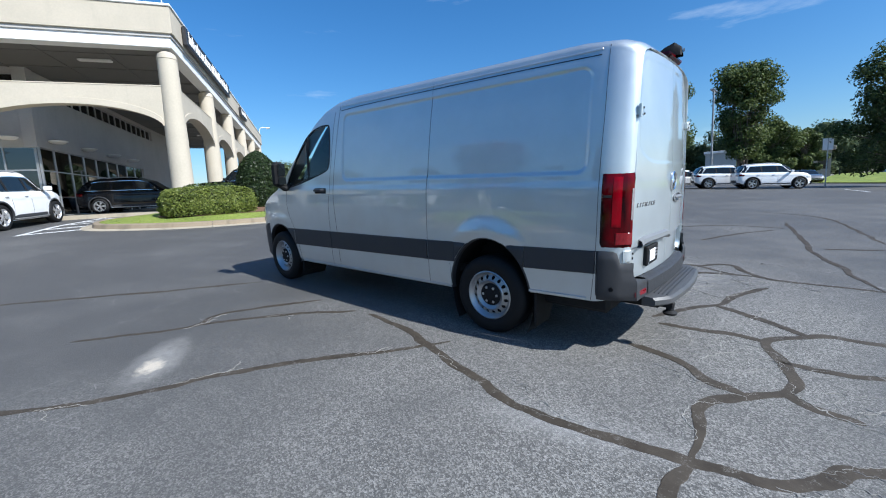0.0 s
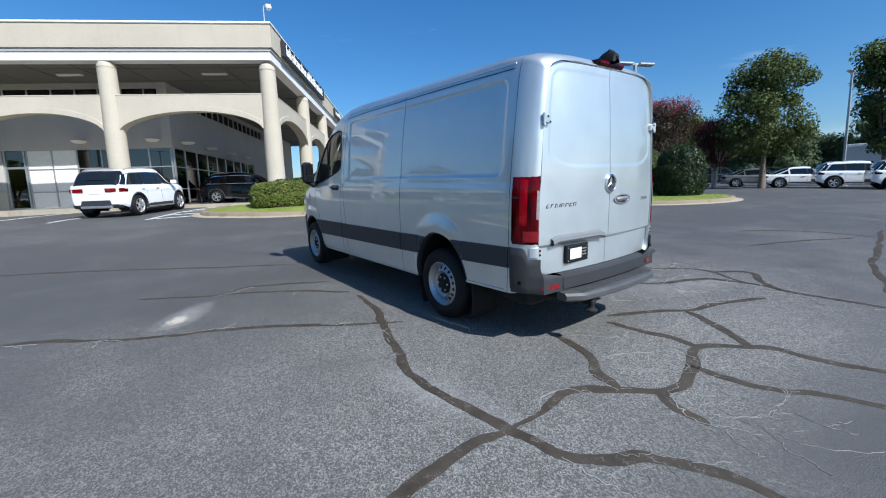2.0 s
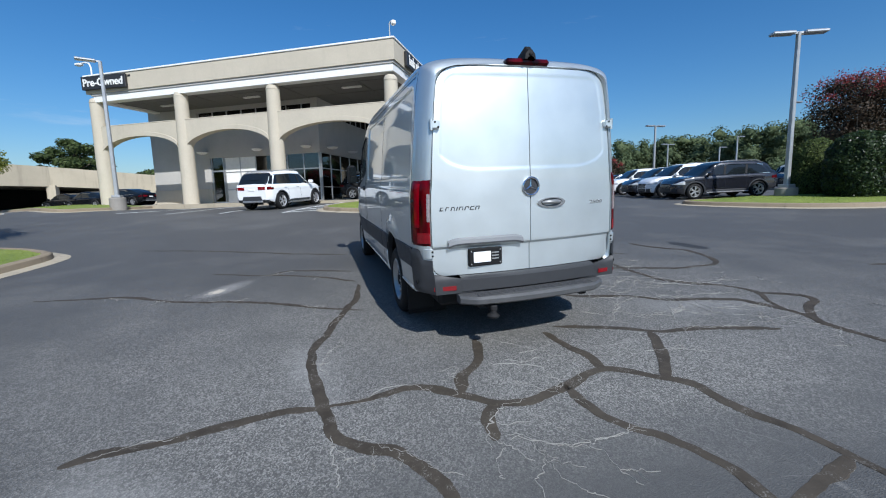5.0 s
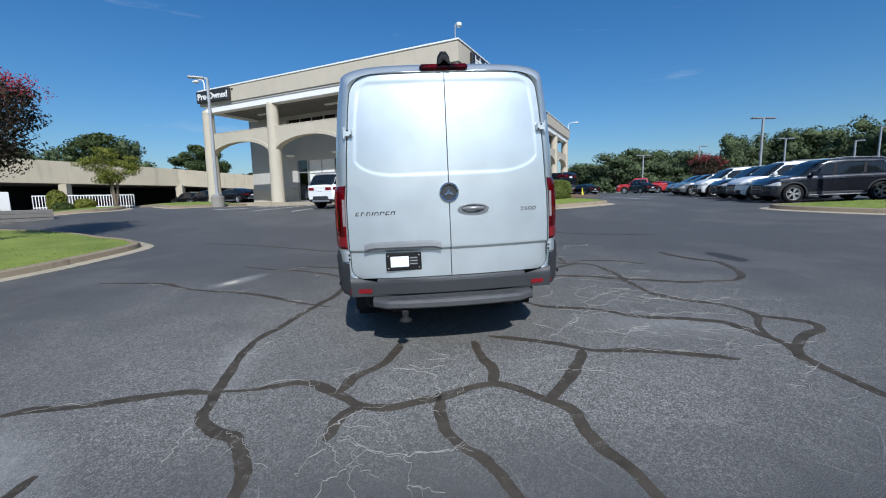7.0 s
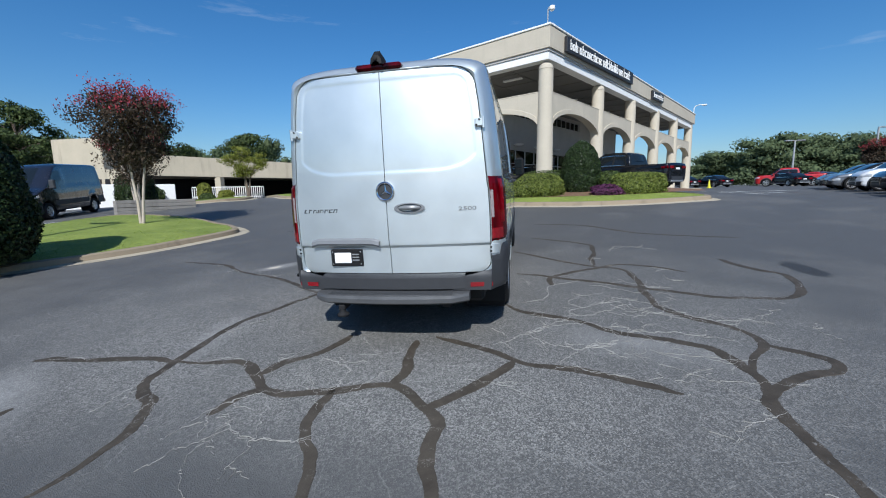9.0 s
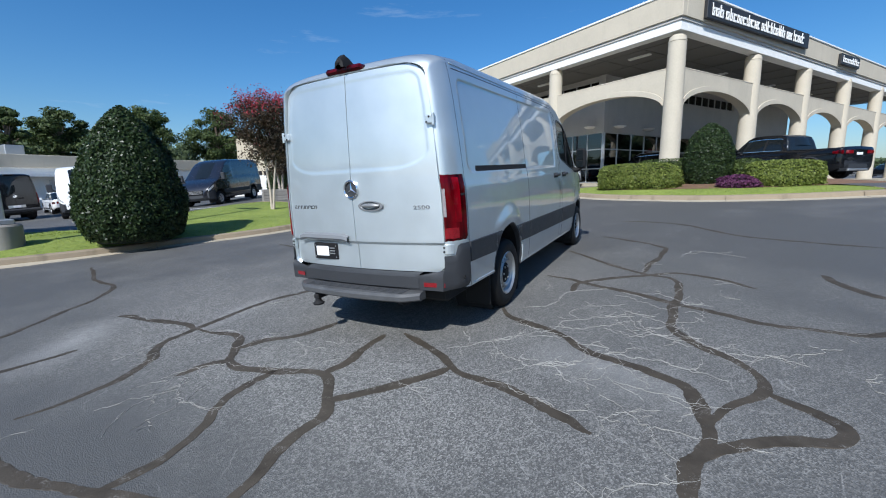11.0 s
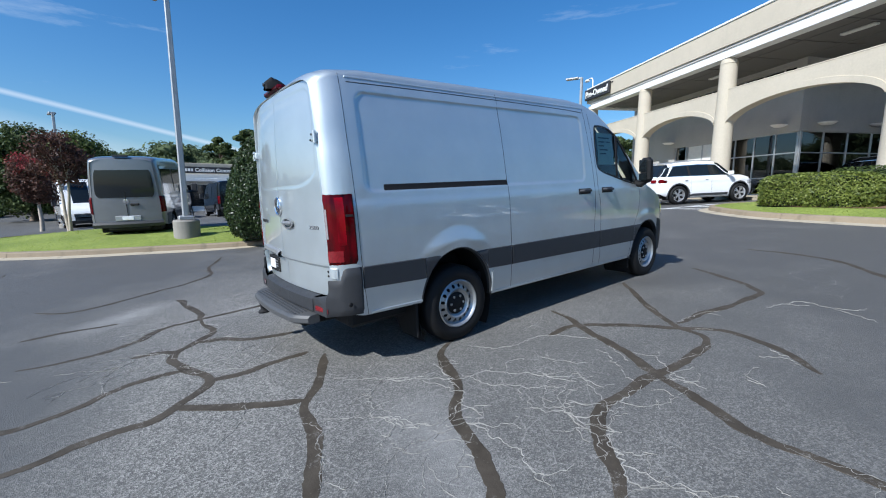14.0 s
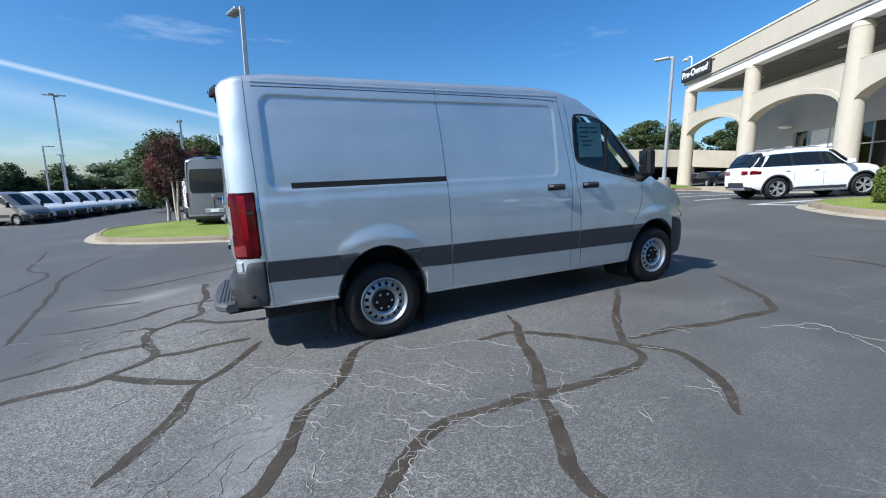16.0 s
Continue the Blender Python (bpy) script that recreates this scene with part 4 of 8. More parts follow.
    # signs
    def sign(m, wide, high, label, text="", bars=None):
        board = thing("sign", house.matrix_world @ m, label, "sign")
        part("board", Shape().box(0, wide, -0.16, 0, 0, high, 0.02), DARKMETAL, board)
        if text:
            cu = bpy.data.curves.new("lettering", "FONT")
            cu.body, cu.size, cu.extrude, cu.align_x, cu.offset = text, high * 0.78, 0.015, "CENTER", 0.012
            tmp = new("lettering", cu)
            dg = bpy.context.evaluated_depsgraph_get()
            me = bpy.data.meshes.new_from_object(tmp.evaluated_get(dg))
            bpy.data.objects.remove(tmp)
            me.materials.clear()
            me.materials.append(STUCCO_W)
            ob = new("lettering", me)
            ob.parent = board
            ob.matrix_basis = pose(wide / 2, -0.175, high * 0.24, 90)
        for k, (a, b, lo, hi) in enumerate(bars or ()):
            part("letter_bar", Shape().box(a, b, -0.19, -0.16, lo, hi, 0.012), STUCCO_W, board)
        return board
    sign(Matrix.Translation(skewed((W0 - 0.02, E0 - 0.03, 8.30))) @ pose(0, 0, 0, 0, 0, 5.57), 3.0, 0.74, "black sign board with white words on a fascia", "Pre-Owned")
    rng = random.Random(3)
    bars, x = [], 0.35
    while x < 9.25:
        w = rng.choice((0.16, 0.2, 0.24, 0.28, 0.08))
        tall = rng.random() < 0.3 or x == 0.35
        bars.append((x, x + w * 0.32, 0.14, 0.66 if tall else 0.50))
        bars.append((x + w * 0.32, x + w, 0.14, 0.24)), bars.append((x + w * 0.32, x + w, 0.40, 0.50))
        if rng.random() < 0.6:
            bars.append((x + w * 0.7, x + w, 0.24, 0.40))
        x += w + rng.choice((0.05, 0.06, 0.06, 0.07, 0.07, 0.2))
    sign(pose(W1 + 0.02, 1.05, 8.30, 0, 0, 90), 9.7, 0.76, "long black sign board with raised white letters", "", bars)
    bars, x = [], 0.2
    while x < 2.4:
        w = rng.choice((0.14, 0.18, 0.22))
        bars.append((x, x + w * 0.35, 0.13, 0.5 if rng.random() < 0.3 else 0.38))
        bars.append((x + w * 0.35, x + w, 0.13, 0.20)), bars.append((x + w * 0.35, x + w, 0.30, 0.38))
        x += w + 0.06
    sign(pose(W1 + 0.02, 15.2, 8.05, 0, 0, 90), 2.75, 0.62, "small black sign board with white letters", "", bars)

    # dome camera on the roof corner, lamp on the far corner
    cam_thing = thing("security_camera", house.matrix_world @ Matrix.Translation(skewed((0.1, -0.1, ROOF + 0.10))), "white dome security camera on a thin mast", "camera")
    part("mast", Shape().tube([(0, 0, -0.02), (0, 0, 0.72), (0.05, 0.0, 0.82), (0.22, 0, 0.84)], 0.03, 8), STEEL, cam_thing)
    part("dome", Shape().lathe([(0.0, 0.84), (0.13, 0.82), (0.15, 0.74), (0.13, 0.66), (0.06, 0.6), (0, 0.59)], 16, at=(0.22, 0, 0)), STUCCO_W, cam_thing)
    for x, y, a in ((0.3, E1 - 0.3, 0), (W0 + 0.4, E0 + 0.2, 180)):
        lamp = thing("roof_lamp", house.matrix_world @ Matrix.Translation(skewed((x, y, ROOF + 0.10))) @ pose(0, 0, 0, 0, 0, a), "curved white roof floodlight bracket", "lamp")
        part("bracket", Shape().tube([(0, 0, -0.03), (0, 0, 0.5), (0.12, 0, 0.72), (0.4, 0, 0.8), (0.75, 0, 0.78)], 0.04, 8), STUCCO_W, lamp)
        part("head", Shape().box(0.7, 1.1, -0.14, 0.14, 0.66, 0.80, 0.04), STUCCO_W, lamp)
    # pavement round the building
    walk_slab = Shape()
    walk_slab.slab([skewed((x, y, 0)).xy for x, y in ((-20.9, -1.3), (0, -1.3), (1.4, -1.3), (1.4, 29.8), (0, 29.8), (-20.9, 29.8))], 0.6, FLOOR)
    P2 = part("pavement", walk_slab.move(HOUSE), KERB, None)
    tagged(P2, "pale concrete pavement round the showroom", "pavement", kind="structure")
    return house


def skewed(p):
    """The showroom's corner is not square: its west face swings out, and its eaves fall a little."""
    x, y, z = p
    if x < 0:
        x = interp(x, (-27.15, -20.40, -13.65, -6.90, 0), (-23.8, -18.15, -12.45, -6.70, 0))
        y += 0.0975 * x
    if z > FLOOR:
        z = FLOOR + (z - FLOOR) * (1.02 - 0.0037 * min(math.hypot(x, y), 24))
    return Vector((x, y, z))


house_ob = showroom()
bpy.context.view_layer.update()
seen_meshes = set()
for ob in house_ob.children_recursive:
    if ob.name.startswith("column"):
        ob.matrix_basis = Matrix.Translation(skewed(ob.matrix_basis.translation))
    elif ob.data.name not in seen_meshes:
        seen_meshes.add(ob.data.name)
        for v in ob.data.vertices:
            v.co = skewed(v.co)


# ---- painted lines ----
def stripe(a, b, wide=0.10):
    path = smooth_path([a, b], 0.4)
    tagged(part("parking_line", ribbon(path, wide, 0.005), LINE, smooth=0), "worn white painted parking line on asphalt", "parking line", "parking lines", "structure")


def house_xy(x, y):
    p = HOUSE @ Vector((x, y, 0))
    return (p.x, p.y)


for a in (-5.09, -7.93, -10.75):
    stripe(house_xy(a, -6.9), house_xy(a, -1.5))
stripe(house_xy(-2.35, -6.5), house_xy(-2.35, -1.5))
stripe(house_xy(-0.4, -4.6), house_xy(-0.4, -1.5))
for k in range(5):
    stripe(house_xy(-2.3, -6.3 + 1.0 * k), house_xy(-0.45, -5.1 + 1.0 * k), 0.09)
for k in range(7):
    stripe((24.5 + 0.3 * k, -3.6 - 2.75 * k), (29.6 + 0.3 * k, -3.0 - 2.75 * k))
for k in range(3):
    stripe((9.2 + 2.4 * k, 22.5 + 3.0 * k), (13.5 + 2.4 * k, 20.4 + 3.0 * k))
stripe((-14.5, 19.0), (-18.2, 21.6)), stripe((-21.5, 5.5), (-17, 7.5)), stripe((-20.5, 8.0), (-16.2, 10.0))


# ---- lamp posts ----
def lamp_post(x, y, z, high, arms, pedestal=0.6, label="grey steel lamp post on a round concrete base", turn=0):
    post = thing("lamp_post", pose(x, y, z, 0, 0, turn), label, "lamp post", "car park lamps")
    if pedestal:
        part("pedestal", Shape().lathe([(0.0, -0.2), (0.36, -0.2), (0.36, pedestal - 0.04), (0.33, pedestal), (0, pedestal)], 24), OLDCONC, post, "round weathered concrete base")
    part("base_plate", Shape().box(-0.2, 0.2, -0.2, 0.2, pedestal, pedestal + 0.12, 0.02), STEEL, post)
    q = Shape()
    q.grid([[(w * a, w * b, h) for a, b in ((-1, -0.7), (-0.7, -1), (0.7, -1), (1, -0.7), (1, 0.7), (0.7, 1), (-0.7, 1), (-1, 0.7))] for w, h in ((0.085, pedestal + 0.1), (0.065, high))], True)
    part("pole", q, STEEL, post)
    for a in arms:
        c, s_ = math.cos(deg(a)), math.sin(deg(a))
        head = part("lamp_head", Shape().box(0.16, 0.95, -0.17, 0.17, high - 0.06, high + 0.05, 0.03).move(pose(0, 0, 0, 0, 0, a)), ALU, post, "flat grey lamp head")
        part("bracket", Shape().box(-0.02, 0.2, -0.035, 0.035, high - 0.05, high + 0.03, 0.005).move(pose(0, 0, 0, 0, 0, a)), STEEL, head)
    return post


lamp_post(-10.95, 0.5, TOP_W(Vector((-10.95, 0.5)), 0.5) - 0.05, 7.1, (200,), 0.55, "tapered grey steel lamp post on a round concrete base")
lamp_post(15.6, 8.35, TOP_E(Vector((15.6, 8.35)), 0.5) - 0.05, 6.0, (-23, 157), 0.35, "grey lamp post with two flat lamp heads")
lamp_post(-11.5, 21.8, TOP_B(Vector((-11.5, 21.8)), 0.5) - 0.04, 7.1, (200,), 0.5, "grey lamp post on a concrete base beside a lawn")
for x, y, h, arms in ((-28.8, -3.5, 6.6, (190,)), (26.5, 26.4, 5.6, (0, 180)), (30.0, 48.3, 4.9, (0, 180)), (35.2, 45.0, 5.6, (0,)), (41.3, 39.7, 5.7, (0, 180)), (45.1, 35.7, 4.9, (0,)), (46.2, 34.4, 6.0, (0,)), (-52.8, -17.1, 12.4, (0, 90, 180, 270)), (-54.3, -19.1, 7.4, (90,)), (-70, -22.5, 7.6, (0, 180)),
                      (40, 5.05, 8.35, (0, 180)), (33, 20, 6.5, (0,))):
    lamp_post(x, y, gz(x, y) - 0.05, h, arms, 0.3)


# ---- wheels ----
def wheel(parent, at, side, radius=0.368, width=0.235, rim_r=0.225, style="steel", name="wheel"):
    """A wheel whose axle runs along x; side: +1 when its face looks to +x."""
    hub = new(name)
    hub.parent = parent
    hub.matrix_basis = pose(*at) @ (Matrix.Identity(4) if side > 0 else pose(0, 0, 0, 0, 0, 180))
    R, w = radius, width / 2
    n = 56 if style == "steel" else 32
    prof = [(rim_r - 0.01, -w), (rim_r + 0.03, -w), (R - 0.05, -w - 0.004), (R - 0.012, -w + 0.02), (R, -w + 0.05), (R, w - 0.05), (R - 0.012, w - 0.02), (R - 0.05, w + 0.004), (R - 0.085, w + 0.008), (rim_r + 0.035, w + 0.004), (rim_r + 0.012, w - 0.004), (rim_r - 0.01, w - 0.012)]
    part("tyre", Shape().lathe(prof, n, "x"), RUBBER, hub, "black rubber tyre", 40)
    o = w - 0.012
    if style == "steel":
        rim = Shape().lathe([(rim_r - 0.03, o - 0.14), (rim_r - 0.012, o - 0.03), (rim_r + 0.008, o + 0.004), (rim_r - 0.004, o + 0.012), (rim_r - 0.018, o - 0.002), (rim_r - 0.030, o - 0.03), (rim_r - 0.036, o - 0.034)], n, "x")
        rim.lathe([(rim_r - 0.078, o - 0.014), (rim_r - 0.088, o - 0.004), (0.122, o - 0.018), (0.086, o - 0.045), (0.05, o - 0.045)], n, "x")
        holes = 16
        for k in range(holes):
            a0, a1 = 2 * math.pi * (k - 0.30) / holes, 2 * math.pi * (k + 0.30) / holes
            rows = []
            for r, h, wd in ((rim_r - 0.036, o - 0.034, 1.66), (rim_r - 0.045, o - 0.030, 1.1), (rim_r - 0.057, o - 0.022, 0.85), (rim_r - 0.069, o - 0.016, 1.1), (rim_r - 0.079, o - 0.014, 1.66)):
                c, d = (a0 + a1) / 2, (a1 - a0) / 2 * wd
                rows.append([(h, r * math.cos(c + d * e), r * math.sin(c + d * e)) for e in (-1, 0, 1)])
            rim.grid(rows)
        rim_ob = part("rim", rim, RIM, hub, "silver steel wheel with round vent holes", 40)
        part("brake_drum", Shape().lathe([(rim_r - 0.02, o - 0.1), (0.05, o - 0.07), (0.0, o - 0.07)], 32, "x"), GAP, hub)
        part("hub_cap", Shape().lathe([(0.112, o - 0.045), (0.106, o - 0.024), (0.06, o - 0.008), (0.056, o - 0.012), (0.05, o - 0.006), (0.0, o - 0.002)], 32, "x"), RUBBER, hub, "black plastic hub cap")
        for k in range(6):
            a = math.pi * k / 3
            part("wheel_nut", Shape().lathe([(0.013, -0.02), (0.013, 0.006), (0.0, 0.008)], 6, "x", at=(o - 0.012, 0.073 * math.cos(a), 0.073 * math.sin(a))), ALU, rim_ob)
    else:
        rim = Shape().lathe([(rim_r - 0.03, o - 0.14), (rim_r - 0.02, o - 0.03), (rim_r + 0.006, o + 0.004), (rim_r - 0.012, o + 0.004), (rim_r - 0.022, o - 0.02)], n, "x")
        rim.lathe([(0.06, o - 0.03), (0.055, o - 0.008), (0.0, o - 0.006)], 20, "x")
        for k in range(5):
            a = 2 * math.pi * k / 5
            for da in (-0.16, 0.16):
                rows = []
                for r, h in ((0.045, o - 0.012), (0.12, o - 0.006), (rim_r - 0.018, o - 0.012)):
                    b = a + da * (0.5 + r / rim_r * 0.7)
                    c, s_, t = math.cos(b), math.sin(b), 0.021
                    rows.append([(h - 0.02, r * c - t * s_, r * s_ + t * c), (h, r * c - t * 0.8 * s_, r * s_ + t * 0.8 * c), (h, r * c + t * 0.8 * s_, r * s_ - t * 0.8 * c), (h - 0.02, r * c + t * s_, r * s_ - t * c)])
                rim.grid(rows)
        part("rim", rim, ALLOY, hub, "grey alloy wheel with twin spokes", 40)
        part("brake_disc", Shape().lathe([(rim_r - 0.02, o - 0.1), (0.0, o - 0.09)], 24, "x"), GAP, hub)
    return hub


# ---- cargo van ----
SIDE_Z = np.linspace(0.30, 2.37, 416)
SIDE_X = np.interp(SIDE_Z, (0.30, 0.36, 0.40, 0.50, 0.70, 0.95, 1.15, 1.30, 1.365, 1.395, 1.50, 1.75, 2.05, 2.20, 2.28, 2.37), (0.945, 0.965, 0.985, 1.000, 1.010, 1.014, 1.0125, 1.007, 1.003, 0.995, 0.987, 0.966, 0.932, 0.908, 0.892, 0.868))
SIDE_X = np.convolve(np.pad(SIDE_X, 4, mode="reflect", reflect_type="odd"), np.full(9, 1 / 9), "valid")
PLAN = ((0.085, 0.10, 0.125, 0.16, 0.20, 0.25, 0.34, 4.4, 4.9, 5.2, 5.4, 5.55, 5.66, 5.74, 5.78), (0.885, 0.915, 0.94, 0.962, 0.98, 0.995, 1.0, 1.0, 0.99, 0.965, 0.93, 0.885, 0.81, 0.68, 0.5))
TOPZ = ((0.085, 0.13, 0.22, 0.5, 3.2, 3.5, 3.75, 3.95, 4.15, 4.45, 4.80, 4.92, 5.1, 5.35, 5.5, 5.6, 5.68, 5.74, 5.78), (2.360, 2.405, 2.440, 2.472, 2.490, 2.462, 2.385, 2.265, 2.10, 1.82, 1.49, 1.41, 1.345, 1.235, 1.14, 1.05, 0.95, 0.84, 0.70))
BOTZ = ((0.0, 0.3, 0.9, 1.7, 4.45, 4.5, 5.3, 5.6, 5.78), (0.56, 0.485, 0.47, 0.375, 0.345, 0.32, 0.30, 0.36, 0.5))
REAR_ARCH, FRONT_ARCH = (1.275, 0.37, 0.435, 0.545), (4.93, 0.37, 0.455, 0.485)
WINDOW = ((3.61, 3.635, 3.69, 3.82, 3.97, 4.12, 4.27, 4.50, 4.60, 4.63), (2.02, 2.125, 2.145, 2.14, 2.105, 2.025, 1.88, 1.61, 1.47, 1.42), (1.74, 1.63, 1.585, 1.545, 1.51, 1.475, 1.44, 1.395, 1.38, 1.39))


def rounded_box_distance(x, y, x0, x1, y0, y1, r):
    qx, qy = abs(x - (x0 + x1) / 2) - (x1 - x0) / 2 + r, abs(y - (y0 + y1) / 2) - (y1 - y0) / 2 + r
    return math.hypot(max(qx, 0), max(qy, 0)) + min(max(qx, qy), 0) - r


def ease(x, a, b):
    t = min(max((x - a) / (b - a), 0), 1)
    return t * t * (3 - 2 * t)


def van_skin(y, z, raise_roof=0.0, relief=True):
    """Half the van's width at the place y, z of its flank."""
    zz = z
    if raise_roof and z > 1.5:
        zz = 1.5 + (z - 1.5) * 0.77 / (0.77 + raise_roof)
    x = interp(zz, SIDE_Z, SIDE_X) * interp(y, *PLAN)
    if relief:
        d = rounded_box_distance(y, zz, 0.385, 3.36, 1.455, 2.24, 0.09)
        x -= 0.012 * ease(-d, 0.0, 0.024)
        for yc, zc, a, b, wide in ((*REAR_ARCH, 0.030), (*FRONT_ARCH, 0.020)):
            rho = math.hypot((y - yc) / a, (z - zc) / b)
            if zc < z and rho > 0.9:
                x += wide * (1 - ease(rho, 1.10, 1.40)) * ease(z, 0.83, 0.97)
    return x


def van_body(step, raise_roof=0.0, cut=True):
    """The skin from the rear frame to the nose, with wheel arches and door windows cut out."""
    ys = [0.085, 0.09, 0.10, 0.115, 0.135, 0.155, 0.18, 0.205, 0.235, 0.265, 0.295]
    y = 0.33
    while y < 5.40:
        ys.append(y)
        y += step
    ys += [5.42, 5.47, 5.52, 5.56, 5.60, 5.64, 5.68, 5.71, 5.74, 5.76, 5.78]
    n_side = int(2.0 / step)
    rows, keep = [], []
    for y in ys:
        top, bot = interp(y, *TOPZ), interp(y, *BOTZ)
        if raise_roof:
            top += raise_roof * ease(top, 1.45, 2.3)
        crown = 0.075 * ease(top, 0.9, 2.2) + 0.05
        sh = top - crown
        half = []
        for k in range(n_side + 1):
            z = bot + (sh - bot) * k / n_side
            half.append((van_skin(y, z, raise_roof), z))
        xs = half[-1][0]
        for k in range(1, 15):
            a = math.pi / 2 * k / 14
            half.append((xs * max(math.cos(a), 0) ** 0.50 if k < 14 else 0.0, sh + crown * math.sin(a) ** 0.85))
        rows.append([(x, y, z) for x, z in half] + [(-x, y, z) for x, z in reversed(half[:-1])])
    # pull vertices near an arch onto its edge
    for yc, zc, a, b in (REAR_ARCH, FRONT_ARCH):
        for i, r in enumerate(rows):
            for k, (x, y, z) in enumerate(r):
                rho = math.hypot((y - yc) / a, (z - zc) / b)
                if abs(x) > 0.4 and 0.94 < rho < 1.06:
                    rows[i][k] = (x, yc + (y - yc) / rho, zc + (z - zc) / rho)
    s, m = Shape(), len(rows[0])
    s.v = [p for r in rows for p in r]
    for i in range(len(rows) - 1):
        for k in range(m - 1):
            q = (i * m + k, (i + 1) * m + k, (i + 1) * m + k + 1, i * m + k + 1)
            c = [sum(s.v[j][e] for j in q) / 4 for e in range(3)]
            if abs(c[0]) > 0.4 and any(math.hypot((c[1] - yc) / a, (c[2] - zc) / b) < 0.995 for yc, zc, a, b in (REAR_ARCH, FRONT_ARCH)):
                continue
            if cut and abs(c[0]) > 0.6 and WINDOW[0][0] < c[1] < WINDOW[0][-1] and interp(c[1], WINDOW[0], WINDOW[2]) + 0.01 < c[2] < interp(c[1], WINDOW[0], WINDOW[1]) - 0.01:
                continue
            if cut and 3.98 < c[1] < 4.80 and c[2] > interp(c[1], *TOPZ) - 0.10 and abs(c[0]) < 0.70:
                continue
            s.f.append(q)
    return s


def flank(side, y0, y1, low, high, off, ny=24, nz=8, raise_roof=0.0, relief=False, edge=0.006):
    """A plate that follows the flank between two curves of y, proud of it by off."""
    rows = []
    for i in range(ny + 1):
        y = y0 + (y1 - y0) * i / ny
        lo, hi = low(y) if callable(low) else low, high(y) if callable(high) else high
        row = []
        for k in range(nz + 1):
            z = lo + (hi - lo) * k / nz
            rim = i in (0, ny) or k in (0, nz)
            row.append((side * (van_skin(y, z, raise_roof, relief) + (-0.004 if rim else off)), y, z))
        rows.append(row)
    # a tight rim: push the second ring outwards
    for i in range(ny + 1):
        for k, j in ((1, 0), (nz - 1, nz)):
            x, y, z = rows[i][k]
            rows[i][k] = (x, rows[i][j][1], rows[i][j][2] + (edge if j == 0 else -edge))
    for k in range(nz + 1):
        for i, j in ((1, 0), (ny - 1, ny)):
            x, y, z = rows[i][k]
            rows[i][k] = (x, rows[j][k][1] + (edge if j == 0 else -edge), z)
    return Shape().grid(rows)


def seam_line(side, pts, wide=0.0055, off=0.0015, raise_roof=0.0):
    """A thin dark gap on the flank along y, z points."""
    path = smooth_path([(y, z) for y, z in pts], 0.05)
    rows = []
    for i, p in enumerate(path):
        way = (path[min(i + 1, len(path) - 1)] - path[max(i - 1, 0)]).normalized()
        nrm = Vector((way.y, -way.x)) * wide / 2
        rows.append([(side * (van_skin((p + nrm * e).x, (p + nrm * e).y, raise_roof) + h), (p + nrm * e).x, (p + nrm * e).y) for e, h in ((-1, -0.002), (-0.6, off), (0.6, off), (1, -0.002))])
    return Shape().grid(rows)


def bow(x):
    """How far the rear curves forwards towards its corners."""
    return 0.030 + 0.070 * (x / 0.87) ** 2


def door_half(z):
    """Half the width of the rear doors at a height."""
    return interp(z, SIDE_Z, SIDE_X) * 0.885 - 0.012


def door_y(x, z):
    """The rear door skin: flat, leaning forwards above, bent below the plate."""
    y = -0.012 + 0.045 * max(0, (z - 1.3) / 1.0) ** 1.6 + bow(x)
    y += 0.028 * ease(0.905 - z, 0.0, 0.03) * ease(z, 0.5, 0.62)
    # sunk blank window field
    half = interp(z, (1.45, 1.6, 2.0, 2.3), (0.83, 0.80, 0.77, 0.72))
    u = min(max((abs(x) - 0.42) / (half - 0.42), 0), 1)
    low = 1.515 + 0.17 * (1 - math.sqrt(1 - u * u))
    c = rounded_box_distance(x, z, -half, half, 1.3, 2.285, 0.10)
    y += 0.0035 * ease(min(-c, z - low), 0.0, 0.024)
    return y


def door_edge(z):
    """Half the rear doors' width, with their rounded corners."""
    edge = door_half(z)
    if z > 2.185:
        edge -= 0.15 * (1 - math.sqrt(max(0, 1 - ((z - 2.185) / 0.15) ** 2)))
    if z < 0.745:
        edge -= 0.10 * (1 - math.sqrt(max(0, 1 - ((0.745 - z) / 0.10) ** 2)))
    return edge


def rear_door(side):
    rows = []
    nx, nz = 76, 140
    us = [0.0, 0.003] + [0.006 + 0.988 * i / nx for i in range(nx + 1)] + [0.997, 1.0]
    zs = [0.645, 0.6465] + [0.649 + 1.682 * k / nz for k in range(nz + 1)] + [2.3335, 2.335]
    for k, z in enumerate(zs):
        edge = door_edge(z)
        row = []
        for i, u in enumerate(us):
            x = 0.0014 + (edge - 0.0014) * u
            y = door_y(x, z)
            if i in (0, len(us) - 1) or k in (0, len(zs) - 1):
                y += 0.014
            row.append((side * x, y, z))
        rows.append(row)
    return Shape().grid(rows)


